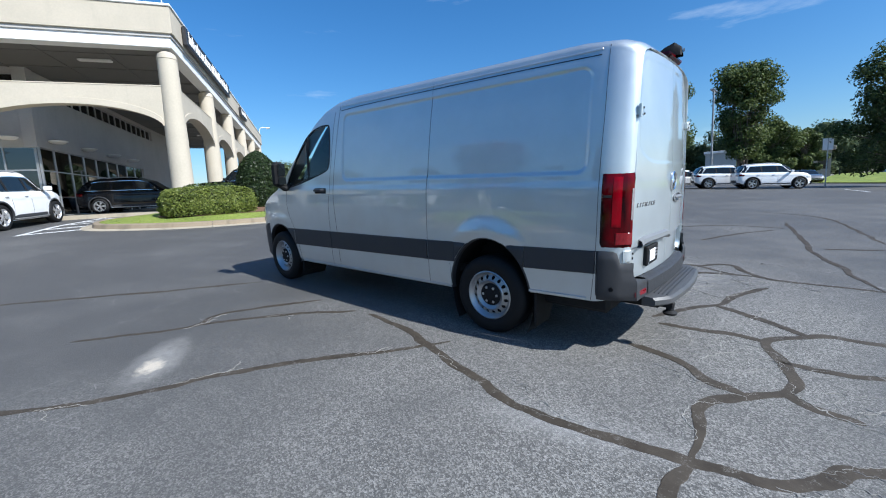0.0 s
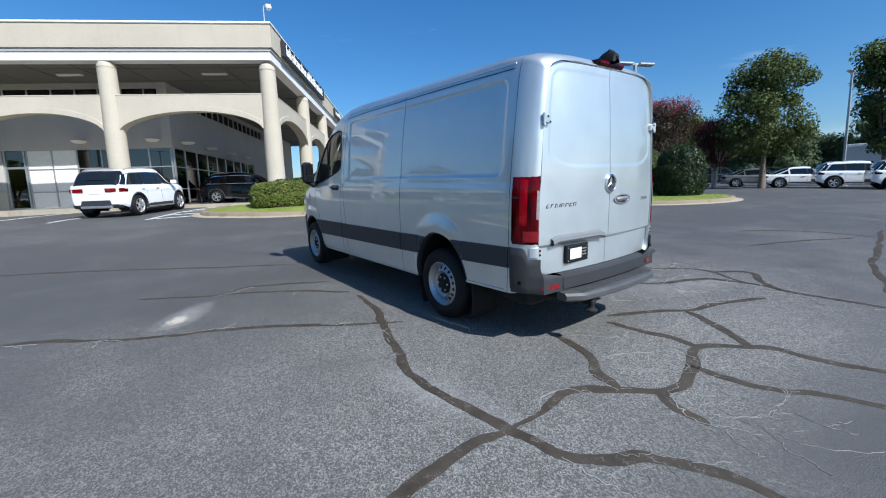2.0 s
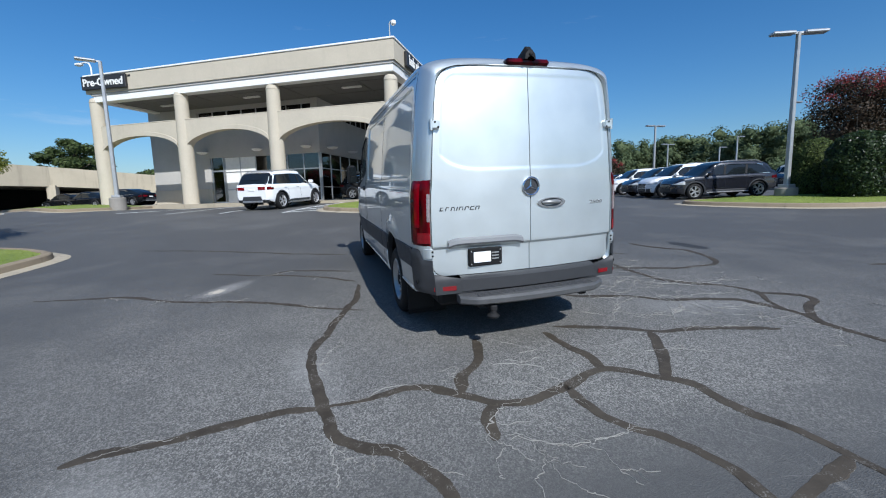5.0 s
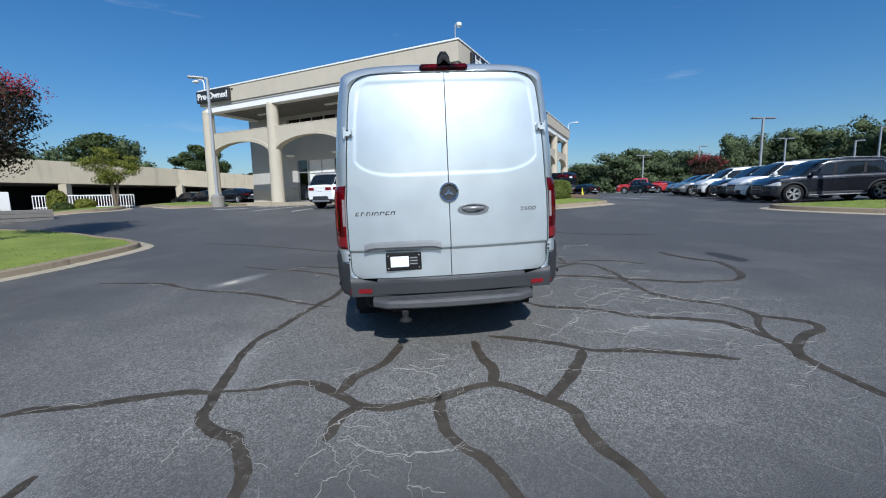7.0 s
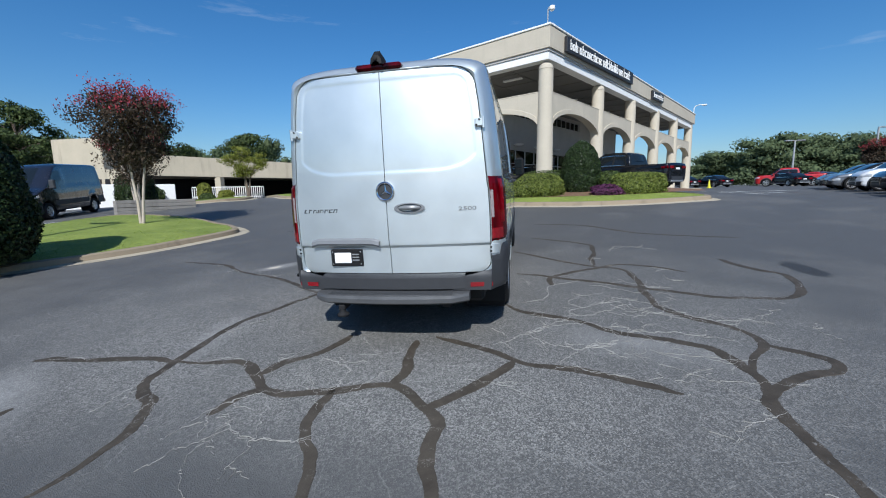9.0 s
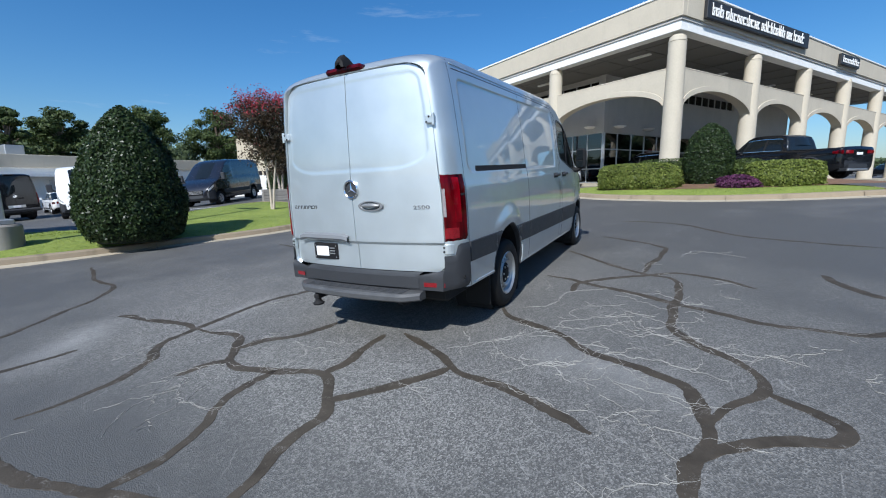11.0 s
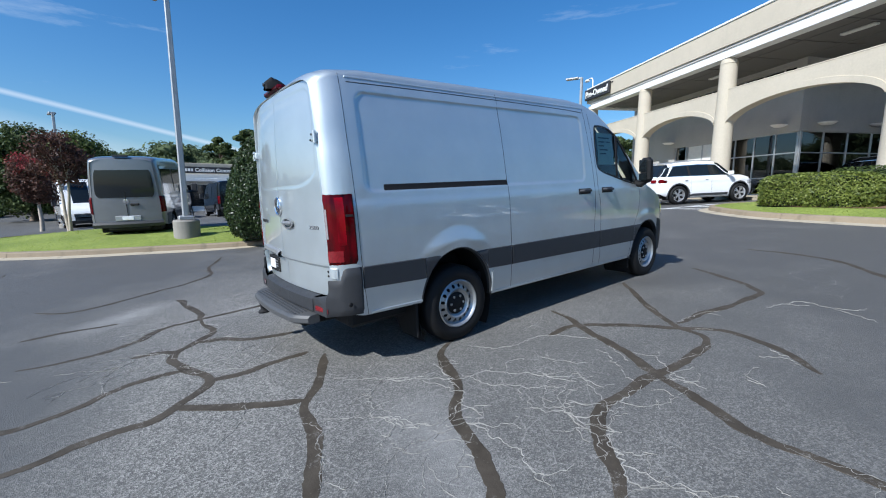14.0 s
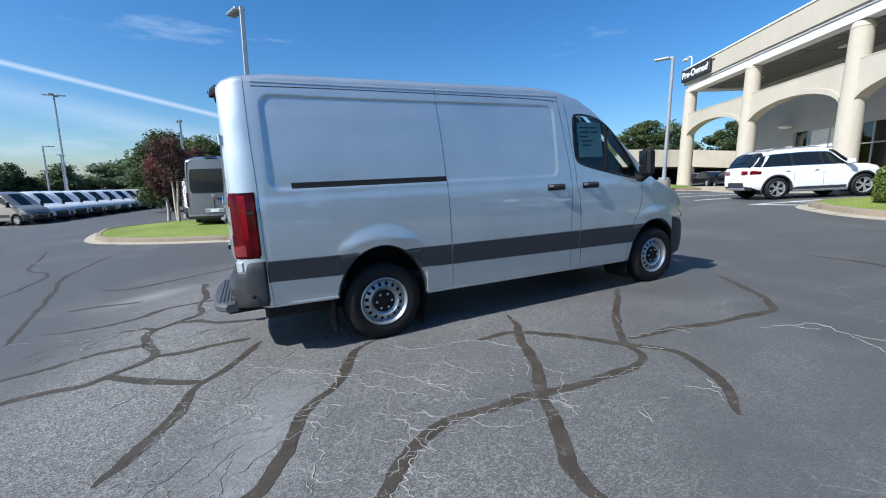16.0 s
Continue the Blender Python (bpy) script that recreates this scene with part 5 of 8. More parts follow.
def rear_surround():
    """The painted frame between the doors' edge and the end of the body skin."""
    top = interp(0.085, *TOPZ)
    crown = 0.075 * ease(top, 0.9, 2.2) + 0.05
    half = [(van_skin(0.085, z), z) for z in [0.60 + (top - crown - 0.60) * k / 60 for k in range(61)]]
    xs = half[-1][0]
    half += [(xs * max(math.cos(math.pi / 2 * k / 20), 0) ** 0.50 if k < 20 else 0.0, top - crown + crown * math.sin(math.pi / 2 * k / 20) ** 0.85) for k in range(1, 21)]
    rows = []
    for x, z in half + [(-x, z) for x, z in reversed(half[:-1])]:
        lo, hi = 0.5, 1.0
        for _ in range(24):
            t = (lo + hi) / 2
            qx, qz = x * t, 1.45 + (z - 1.45) * t
            inside = 0.60 < qz < 2.335 and abs(qx) < door_edge(qz)
            lo, hi = (t, hi) if inside else (lo, t)
        ox, oz = x * lo, 1.45 + (z - 1.45) * lo
        d = max(math.hypot(ox, oz - 1.45), 1e-6)
        ox, oz = ox * (1 + 0.0045 / d), 1.45 + (oz - 1.45) * (1 + 0.0045 / d)
        yo = door_y(abs(ox), min(oz, 2.335))
        row = [(ox, yo + 0.014, oz), (ox, yo + 0.002, oz)]
        for u in (0.08, 0.3, 0.55, 0.8):
            row.append((ox + (x - ox) * u, yo + (0.085 - yo) * u ** 1.6 - 0.010 * math.sin(math.pi * u), oz + (z - oz) * u))
        rows.append(row + [(x, 0.085, z)])
    return Shape().grid(rows)


def light_cluster(side, y0, y1, z0, z1, x_in=None, off=0.012, steps=10):
    """A lens that wraps the rear corner: from the door edge round to the flank."""
    rows = []
    for k in range(15):
        z = z0 + (z1 - z0) * k / 14
        row = []
        pts = []
        if x_in is not None:
            e = x_in(z)
            full = interp(z, SIDE_Z, SIDE_X) * 0.885
            for t in (0, 0.1, 0.5):
                pts.append((e + (full - e) * t, bow(e + (full - e) * t) - 0.014 - (off if 0 < k < 14 and t > 0 else -0.010)))
        for i in range(steps + 1):
            y = y0 + (y1 - y0) * i / steps
            rim = k in (0, 14) or i == steps
            f = 1.0 if not rim else 0.0
            pts.append((van_skin(y, z, 0, False) + (off * f - 0.004 * (1 - f)), y - 0.010 * (1 - min(1, max(0, y - 0.085) / 0.03)) * f))
        rows.append([(side * x, y, z) for x, y in pts])
    return Shape().grid(rows)


def cargo_van():
    van = thing("cargo_van", on_ground(0.01, 0.048, 0) @ Matrix.Diagonal((0.985, 1.013, 1, 1)), "silver low-roof cargo van with dark grey side cladding", "van")
    P = lambda name, shape, mat, parent=van, label="", **k: part(name, shape, mat, parent, label, **k)
    body = part("body", van_body(0.0135), SILVER, van, "silver painted sheet metal body", 30, fix=False)
    P("underbody", Shape().box(-0.80, 0.80, 0.25, 5.45, 0.33, 0.52, 0.03).box(-0.35, 0.35, 0.9, 4.9, 0.24, 0.34, 0.02), GAP)
    P("cargo_floor", Shape().box(-0.86, 0.86, 0.06, 5.2, 0.52, 0.60), GAP)
    # wheel housings
    for yc, zc, a, b in (REAR_ARCH, FRONT_ARCH):
        for side in (1, -1):
            s = Shape()
            arc = [(yc + a * 1.02 * math.cos(t), zc + b * 1.02 * math.sin(t)) for t in [math.pi * (-0.18 + 1.36 * k / 28) for k in range(29)]]
            s.grid([[(side * 0.55, y, z), (side * 0.9, y, z), (side * (van_skin(y, max(z, 0.36), 0, True) - 0.012), y, z)] for y, z in arc])
            s.box(*sorted((side * 0.5, side * 0.56)), yc - a * 1.05, yc + a * 1.05, 0.3, zc + b * 1.02)
            P("wheel_housing", s, GAP, label="black wheel arch liner")
            lip = Shape()
            rows = []
            for k in range(41):
                t = math.pi * (-0.06 + 1.12 * k / 40)
                row = []
                for r, o in ((0.975, -0.05), (0.978, 0.001), (0.990, 0.004), (1.012, 0.004), (1.018, -0.003)):
                    y, z = yc + a * r * math.cos(t), zc + b * r * math.sin(t)
                    row.append((side * (van_skin(y, max(z, 0.37)) + o), y, max(z, interp(y, *BOTZ))))
                rows.append(row)
            lip.grid(rows)
            P("arch_lip", lip, CLAD)
    for (yc, zc, a, b), sign_ in ((REAR_ARCH, 1), (FRONT_ARCH, 1)):
        for side in (1, -1):
            wheel(van, (side * 0.872, yc, 0.368), side)
    # mud flaps
    for side in (1, -1):
        P("mud_flap", Shape().box(*sorted((side * 0.70, side * 0.97)), 0.80, 0.825, 0.15, 0.52, 0.008), RUBBER, label="black rubber mud flap")
        P("mud_flap", Shape().box(*sorted((side * 0.78, side * 0.97)), 4.435, 4.455, 0.20, 0.44, 0.006), RUBBER)
    ctop = lambda y: interp(y, (0.28, 1.9, 4.6), (0.885, 0.845, 0.815))
    clow = lambda y: interp(y, (0.28, 1.9, 4.6), (0.705, 0.640, 0.585))
    for side in (1, -1):
        # cladding in runs, clear of the arches
        P("side_cladding", flank(side, 0.30, 0.90, clow, ctop, 0.014, 14, relief=True), CLAD, label="dark grey plastic side cladding")
        P("side_cladding", flank(side, 1.645, 1.985, lambda y: max(clow(y), 0.37 + 0.0), ctop, 0.014, 10, relief=True), CLAD)
        P("side_cladding", flank(side, 1.995, 3.63, clow, ctop, 0.014, 30, relief=True), CLAD)
        P("side_cladding", flank(side, 3.64, 4.50, clow, ctop, 0.014, 16, relief=True), CLAD)
        # curved pieces that fill the band up to the arches
        for (yc, zc, a, b), ends in ((REAR_ARCH, (-1, 1)), (FRONT_ARCH, (-1,))):
            for e in ends:
                rows = []
                for k in range(9):
                    z = clow(yc + e * 0.4) + (ctop(yc + e * 0.4) - clow(yc + e * 0.4)) * k / 8
                    t = math.sqrt(max(0, 1.0 - ((z - zc) / (b * 1.012)) ** 2))
                    y_arch = yc + e * a * 1.012 * t
                    y_far = {(-1, 1.275): 0.90, (1, 1.275): 1.645, (-1, 4.93): 4.50}[(e, yc)]
                    row = []
                    for i in range(7):
                        y = y_arch + (y_far - y_arch) * i / 6
                        row.append((side * (van_skin(y, z, 0, True) + (0.014 if 0 < k < 8 else -0.003)), y, z))
                    rows.append(row)
                P("side_cladding", Shape().grid(rows), CLAD)
        # sill moulding
        P("sill", flank(side, 1.74, 4.40, lambda y: interp(y, *BOTZ) + 0.004, lambda y: interp(y, *BOTZ) + 0.034, 0.008, 30, 4), SILVER)
        P("sill", flank(side, 0.36, 0.86, lambda y: interp(y, *BOTZ) + 0.002, lambda y: interp(y, *BOTZ) + 0.03, 0.010, 8, 4), SILVER)
        P("jacking_cover", flank(side, 1.70, 1.735, 0.40, 0.63, 0.012, 4, 6), SILVER)
        # gaps between panels
        P("panel_gap", seam_line(side, [(1.945, 2.36), (1.95, 2.2), (1.965, 1.9), (1.985, 1.4), (1.99, 0.9), (1.99, 0.40)]), GAP)
        P("panel_gap", seam_line(side, [(0.285, 2.36), (0.285, 1.9), (0.295, 1.5), (0.30, 0.9), (0.33, 0.49)], 0.0045), GAP)
        P("panel_gap", seam_line(side, [(3.42, 2.34), (3.44, 2.15), (3.48, 1.85), (3.53, 1.5), (3.54, 1.2), (3.515, 0.9), (3.51, 0.40)]), GAP)
        P("panel_gap", seam_line(side, [(3.51, 2.28), (3.54, 2.05), (3.58, 1.7), (3.61, 1.5), (3.615, 1.33), (3.65, 1.2), (3.655, 0.9), (3.66, 0.385)]), GAP)
        P("panel_gap", seam_line(side, [(4.64, 1.36), (4.665, 1.2), (4.63, 1.02), (4.52, 0.82), (4.44, 0.6), (4.42, 0.37)]), GAP)
        P("panel_gap", seam_line(side, [(0.34, 2.300), (1.0, 2.306), (2.0, 2.306), (3.0, 2.300), (3.40, 2.285)], 0.010), GAP)
        P("roof_moulding", flank(side, 0.33, 3.42, 2.330, 2.352, 0.006, 40, 4), SILVER)
        # door window: frame, panes, label
        outline = [(y, interp(y, WINDOW[0], WINDOW[1])) for y in WINDOW[0]] + [(y, interp(y, WINDOW[0], WINDOW[2])) for y in reversed(WINDOW[0])]
        loop = smooth_path(outline, 0.04, True)
        c = sum(loop, Vector((0, 0))) / len(loop)
        rows = []
        for p in loop + loop[:1]:
            d = (p - c).normalized()
            rows.append([(side * (van_skin(q.x, q.y) + h), q.x, q.y) for q, h in ((p + d * 0.012, -0.002), (p + d * 0.009, 0.003), (p - d * 0.014, 0.002), (p - d * 0.020, -0.014))])
        frame_ob = P("door_window", Shape().grid(rows), GAP, label="front door window in a black frame")
        pane = Shape().grid([[(side * (van_skin(q.x, q.y) - 0.008), q.x, q.y) for q in [p.lerp(c, k) for k in (0.0, 0.3, 0.6, 0.9, 0.999)]] for p in loop + loop[:1]])
        part("pane", pane, PANE, frame_ob)
        part("pillar", flank(side, 4.07, 4.12, lambda y: 1.455, lambda y: 2.02, 0.002, 4, 4), GAP, frame_ob)
        # handles, mirror
        for y in ((3.72, 3.22) if side > 0 else (3.72,)):
            h = P("door_handle", flank(side, y - 0.03, y + 0.22, 1.30, 1.375, 0.004, 8, 6), GAP, label="black door handle")
            x0 = van_skin(y + 0.1, 1.34)
            part("grip", Shape().tube([(side * (x0 - 0.0), y - 0.005, 1.345), (side * (x0 + 0.035), y + 0.02, 1.347), (side * (x0 + 0.042), y + 0.1, 1.347), (side * (x0 + 0.035), y + 0.17, 1.345), (side * (x0 - 0.0), y + 0.2, 1.343)], 0.018, 8), CLAD, h)
        m = P("wing_mirror", Shape().box(-0.085, 0.085, -0.06, 0.08, -0.17, 0.17, 0.045).move(pose(side * 1.12, 4.60, 1.57, 0, 0, side * -14)), RUBBER, label="black wing mirror")
        part("mirror_arm", Shape().tube([(side * 0.96, 4.60, 1.40), (side * 1.05, 4.60, 1.38), (side * 1.13, 4.60, 1.43)], [0.05, 0.045, 0.04], 10), RUBBER, m)
        part("mirror_glass", Shape().box(-0.062, 0.062, -0.066, -0.058, -0.02, 0.14, 0.002).move(pose(side * 1.12, 4.60, 1.57, 0, 0, side * -14)), DARKGLASS, m, "mirror glass")
        part("wide_mirror_glass", Shape().box(-0.062, 0.062, -0.066, -0.058, -0.14, -0.04, 0.002).move(pose(side * 1.12, 4.60, 1.57, 0, 0, side * -14)), DARKGLASS, m)
        # tail light
        lens_ob = P("tail_light", light_cluster(side, 0.085, 0.278, 0.905, 1.462, lambda z: door_half(z) + 0.018), REDLENS, label="dark red wrap-round tail light")
        dz = lambda z: door_half(z) + 0.022
        part("reverse_lens", light_cluster(side, 0.085, 0.094, 1.10, 1.36, dz, 0.0165, 3), SMOKELENS, lens_ob, "clear reversing lens")
        part("brake_lens", light_cluster(side, 0.085, 0.18, 0.93, 1.03, dz, 0.0155, 6), REDLENS_B, lens_ob, "bright red brake lens")
        part("inner_band", light_cluster(side, 0.138, 0.205, 1.04, 1.45, None, 0.0145, 6), REDLENS_M, lens_ob)
        part("lens_divider", light_cluster(side, 0.20, 0.27, 1.28, 1.30, None, 0.0145, 4), GAP, lens_ob)
        # bare lower hinge plate under the light
        hp = P("hinge_plate", light_cluster(side, 0.085, 0.125, 0.805, 0.893, lambda z: door_half(z) + 0.0, 0.014, 6), SILVER, label="bare silver hinge cover below the light")
        for z in (0.83, 0.865):
            part("bolt", Shape().lathe([(0.009, 0), (0.009, 0.006), (0, 0.007)], 8, "y", at=(side * 0.89, 0.068, z)), GAP, hp)
        # upper hinge
        hz = 1.885
        e = door_half(hz)
        hg = P("door_hinge", Shape().box(*sorted((side * (e - 0.045), side * (e + 0.035))), 0.062, 0.115, hz - 0.032, hz + 0.032, 0.008), SILVER, label="silver external door hinge")
        part("hinge_pin", Shape().lathe([(0.013, hz - 0.045), (0.013, hz + 0.045), (0.0, hz + 0.047)], 10, at=(side * (e + 0.026), 0.072, 0)), SILVER, hg)
        for q in (-0.02, 0.02):
            part("bolt", Shape().lathe([(0.008, 0), (0.008, -0.005), (0, -0.006)], 8, "y", at=(side * (e - 0.018 + q * 0.6), 0.062, hz + q)), GAP, hg)
        # bumper corner and its reflector
        rows = []
        for k in range(11):
            z = 0.505 + (0.795 - 0.505) * k / 10
            row = []
            e = interp(z, (0.5, 0.64, 0.66, 0.9), (0.55, 0.62, door_half(0.7) + 0.012, door_half(0.88) + 0.012))
            o = 0.022 if 0 < k < 10 else 0.004
            for t in (0, 0.35, 0.7, 1.0):
                full = van_skin(0.085, max(z, 0.5), 0, False)
                row.append((side * (e + (full - e) * t), bow(e + (full - e) * t) - 0.025 - 0.03 * ease(0.72 - z, 0, 0.08) - 0.02 * t * t, z))
            for i in range(1, 10):
                y = 0.085 + 0.215 * i / 9
                z = 0.505 + (interp(y, (0.14, 0.16), (0.795, 0.885)) - 0.505) * k / 10
                row.append((side * (van_skin(y, max(z, 0.5), 0, False) + (o if i < 9 else -0.003)), y, z))
            rows.append(row)
        bc = P("bumper_corner", Shape().grid(rows), BUMPER, label="dark grey plastic bumper corner")
        part("reflector", Shape().grid([[(side * x, bow(x) + d, z) for d, z in ((-0.03, 0.532), (-0.068, 0.536), (-0.068, 0.572), (-0.03, 0.576))] for x in [0.71 + 0.19 * k / 8 for k in range(9)]]), REDLENS_B, bc, "red reflector strip")
        part("parking_sensor", Shape().lathe([(0.018, 0.0), (0.016, 0.006), (0, 0.007)], 10, "x", at=(side * 1.012, 0.18, 0.60)), RUBBER, bc)
        door = part("rear_door", rear_door(side), SILVER, van, "silver rear door with a sunk blank window field", 30)
        if side > 0:
            hd = part("handle_cup", Shape().lathe([(0.075, 0.0), (0.078, -0.010), (0.064, -0.012), (0.055, 0.0), (0.0, 0.012)], 28, "y").move(Matrix.Translation((0.205, 0.018, 1.22)) @ Matrix.Diagonal((1.75, 1, 0.58, 1))), TRIMGREY, door, "oval grey handle recess")
            part("grip", Shape().tube([(0.115, 0.016, 1.222), (0.16, -0.006, 1.226), (0.25, -0.006, 1.226), (0.295, 0.016, 1.222)], [0.014, 0.018, 0.018, 0.014], 8), TRIMGREY, hd)
            cu = bpy.data.curves.new("model_number", "FONT")
            cu.body, cu.size, cu.extrude, cu.align_x = "2500", 0.062, 0.004, "CENTER"
            tmp = new("model_number", cu)
            me = bpy.data.meshes.new_from_object(tmp.evaluated_get(bpy.context.evaluated_depsgraph_get()))
            bpy.data.objects.remove(tmp)
            me.materials.clear()
            me.materials.append(TRIMGREY)
            ob = new("model_number", me)
            ob.parent = door
            ob.matrix_basis = pose(0.70, 0.062, 1.185, 0, 0, 7.4) @ pose(0, 0, 0, 90) @ Matrix.Diagonal((1.25, 0.72, 1, 1))
        else:
            x = -0.815
            for w, kind in ((0.036, 0), (0.036, 1), (0.036, 2), (0.010, 3), (0.038, 2), (0.036, 1), (0.034, 0), (0.036, 2)):
                q, t_ = Shape(), 0.0085
                y_ = bow(x) - 0.017
                q.box(x, x + t_, y_, y_ + 0.012, 1.198, 1.229, 0.001)
                if kind != 3:
                    q.box(x + t_, x + w, y_, y_ + 0.012, 1.2215, 1.229, 0.001)
                if kind == 0:
                    q.box(x + t_, x + w, y_, y_ + 0.012, 1.198, 1.2055, 0.001)
                if kind > 0:
                    q.box(x + w - t_, x + w, y_, y_ + 0.012, 1.198 if kind == 2 else 1.210, 1.2215, 0.001)
                q.v = [(a + (c - 1.198) * 0.35, b, c) for a, b, c in q.v]
                part("name_bar", q, BUMPER, door, "dark chrome model lettering")
                x += w + 0.011
            grip = Shape()
            grip.grid([[(-0.42 + 0.335 * t, bow(-0.42 + 0.335 * t) - 0.012 + dy, z0 + zc - 0.008 * abs(t) ** 6) for dy, z0 in ((0.012, 0.905), (-0.02, 0.908), (-0.034, 0.925), (-0.026, 0.955), (0.004, 0.972))] for t, zc in [(-1 + 2 * k / 24, -0.012 * (1 - min(1, (1 - abs(-1 + 2 * k / 24)) * 5))) for k in range(25)]])
            part("licence_lamp_bar", grip, TRIMGREY, door, "grey grip moulding over the plate")
            plate = part("licence_plate", Shape().box(-0.575, -0.265, 0.041, 0.078, 0.712, 0.868, 0.008), RUBBER, door, "white plate in a black frame")
            part("plate_face", Shape().box(-0.535, -0.375, 0.035, 0.041, 0.745, 0.838, 0.002), WHITEPLATE, plate)
            for k in range(3):
                part("plate_bar", Shape().box(-0.365, -0.30, 0.037, 0.042, 0.765 + 0.026 * k, 0.775 + 0.026 * k), ALU, plate)
            for z in (0.735, 0.845):
                for x in (-0.555, -0.285):
                    part("screw", Shape().lathe([(0.006, -0.004), (0.0, -0.006)], 8, "y", at=(x, 0.043, z)), ALU, plate)
    # round emblem: ring, disc, three plain spokes
    em = P("emblem", Shape().lathe([(0.082, -0.012), (0.082, -0.026), (0.074, -0.032), (0.066, -0.026), (0.066, -0.02)], 36, "y", at=(0, 0.03, 1.368)), CHROME, label="round chrome emblem")
    part("emblem_disc", Shape().lathe([(0.068, -0.014), (0.0, -0.016)], 30, "y", at=(0, 0.03, 1.368)), CLAD, em)
    for k in range(3):
        a = deg(90 + 120 * k)
        c, s_ = math.cos(a), math.sin(a)
        part("emblem_spoke", Shape().add([(0.013 * s_, 0.012, 1.368 - 0.013 * c), (-0.013 * s_, 0.012, 1.368 + 0.013 * c), (0.07 * c, 0.010, 1.368 + 0.07 * s_), (0, 0.0, 1.368)], [(0, 2, 3), (1, 3, 2), (0, 3, 1)]), CHROME, em)
    # gap round and between the rear doors: a dark frame just inside
    P("door_frame", Shape().box(-0.80, 0.80, 0.14, 0.16, 0.60, 2.30), GAP)
    P("rear_surround", rear_surround(), SILVER, smooth=50)
    bl = P("third_brake_light", Shape().box(-0.20, 0.20, 0.04, 0.19, 2.350, 2.400, 0.018), REDLENS, label="red high-level brake light")
    pod = Shape().grid([[(w * x, y + 0.03, 2.385 + h * z) for x, z in ((-1, 0), (-0.85, 0.6), (-0.4, 0.97), (0.4, 0.97), (0.85, 0.6), (1, 0))] for y, w, h in ((-0.03, 0.03, 0.02), (-0.02, 0.05, 0.07), (0.03, 0.058, 0.112), (0.10, 0.055, 0.085), (0.20, 0.03, 0.02))])
    cp = P("reversing_camera", pod, RUBBER, label="black reversing camera pod")
    part("camera_lens", Shape().lathe([(0.018, -0.045), (0.012, -0.05), (0, -0.051)], 12, "y", at=(0, 0.04, 2.425)), GAP, cp)
    P("antenna", Shape().tube([(0.15, 3.15, 2.42), (0.15, 3.09, 2.56)], 0.006, 6), RUBBER)
    # bumper beam and step
    beam = []
    for k in range(33):
        x = -0.66 + 1.32 * k / 32
        b = bow(x)
        beam.append([(x, 0.06 + b, 0.642), (x, -0.03 + b, 0.639), (x, -0.060 + b, 0.618), (x, -0.064 + b, 0.52), (x, -0.04 + b, 0.502), (x, 0.06 + b, 0.50)])
    P("bumper_beam", Shape().grid(beam), BUMPER, label="dark grey rear bumper")
    st = []
    for k in range(41):
        t = -1 + 2 * k / 40
        x = 0.70 * t
        inset = 0.06 * t * t + 0.07 * max(0, abs(t) - 0.82) / 0.18
        st.append([(x, 0.04, 0.500), (x, -0.165 + inset, 0.495), (x, -0.185 + inset, 0.475), (x, -0.185 + inset, 0.44), (x, -0.165 + inset, 0.425), (x, 0.04, 0.43)])
    step_ob = P("rear_step", Shape().grid(st, True).add(st[0], [tuple(range(6))]).add(st[-1], [tuple(range(6))]), STEPM, label="ribbed grey rear step board")
    for k in range(5):
        part("tread_rib", Shape().box(-0.56, 0.56, -0.11 + 0.03 * k, -0.10 + 0.03 * k, 0.494, 0.503, 0.002), BUMPER, step_ob)
    for x in (-0.5, 0.5):
        part("step_bracket", Shape().box(x - 0.04, x + 0.04, -0.05, 0.3, 0.37, 0.435, 0.01), GAP, step_ob)
    P("tow_bar", Shape().box(-0.46, -0.40, -0.14, 0.3, 0.36, 0.41, 0.01).lathe([(0.0, 0.28), (0.05, 0.285), (0.055, 0.30), (0.03, 0.32), (0.026, 0.36), (0.0, 0.365)], 14, at=(-0.43, -0.11, 0.02)), GAP, label="black tow hook")
    P("track_rail", flank(1, 0.555, 1.985, 1.460, 1.518, 0.004, 30, 6, 0, True), GAP, label="black sliding door rail")
    # front: screen, bumper, lamps
    rows = []
    for y in [3.96 + (4.82 - 3.96) * k / 12 for k in range(13)]:
        z = interp(y, *TOPZ)
        rows.append([(x, y, z - 0.006 - 0.10 * (abs(x) / 0.72) ** 3.2) for x in [0.72 * (-1 + 2 * i / 16) for i in range(17)]])
    P("windscreen", Shape().grid(rows), PANE, label="laminated glass windscreen", smooth=60)
    for side in (1, -1):
        P("front_cladding", flank(side, 5.30, 5.70, lambda y: interp(y, *BOTZ) + 0.0, lambda y: interp(y, (5.3, 5.5, 5.7), (0.86, 0.80, 0.70)), 0.012, 12, 8), CLAD, label="dark grey front bumper")
        P("headlight", flank(side, 5.36, 5.66, lambda y: interp(y, (5.36, 5.66), (1.02, 0.80)), lambda y: interp(y, (5.36, 5.5, 5.66), (1.12, 1.06, 0.86)), 0.008, 10, 6), CLEARLENS, label="clear headlight")
    P("radiator_grille", Shape().box(-0.5, 0.5, 5.74, 5.80, 0.55, 0.82, 0.02), GAP)
    # cab: bulkhead, seats, dashboard, wheel, window label
    P("bulkhead", Shape().box(-0.84, 0.84, 3.36, 3.40, 0.6, 2.2), SHADEWALL, label="grey cab bulkhead")
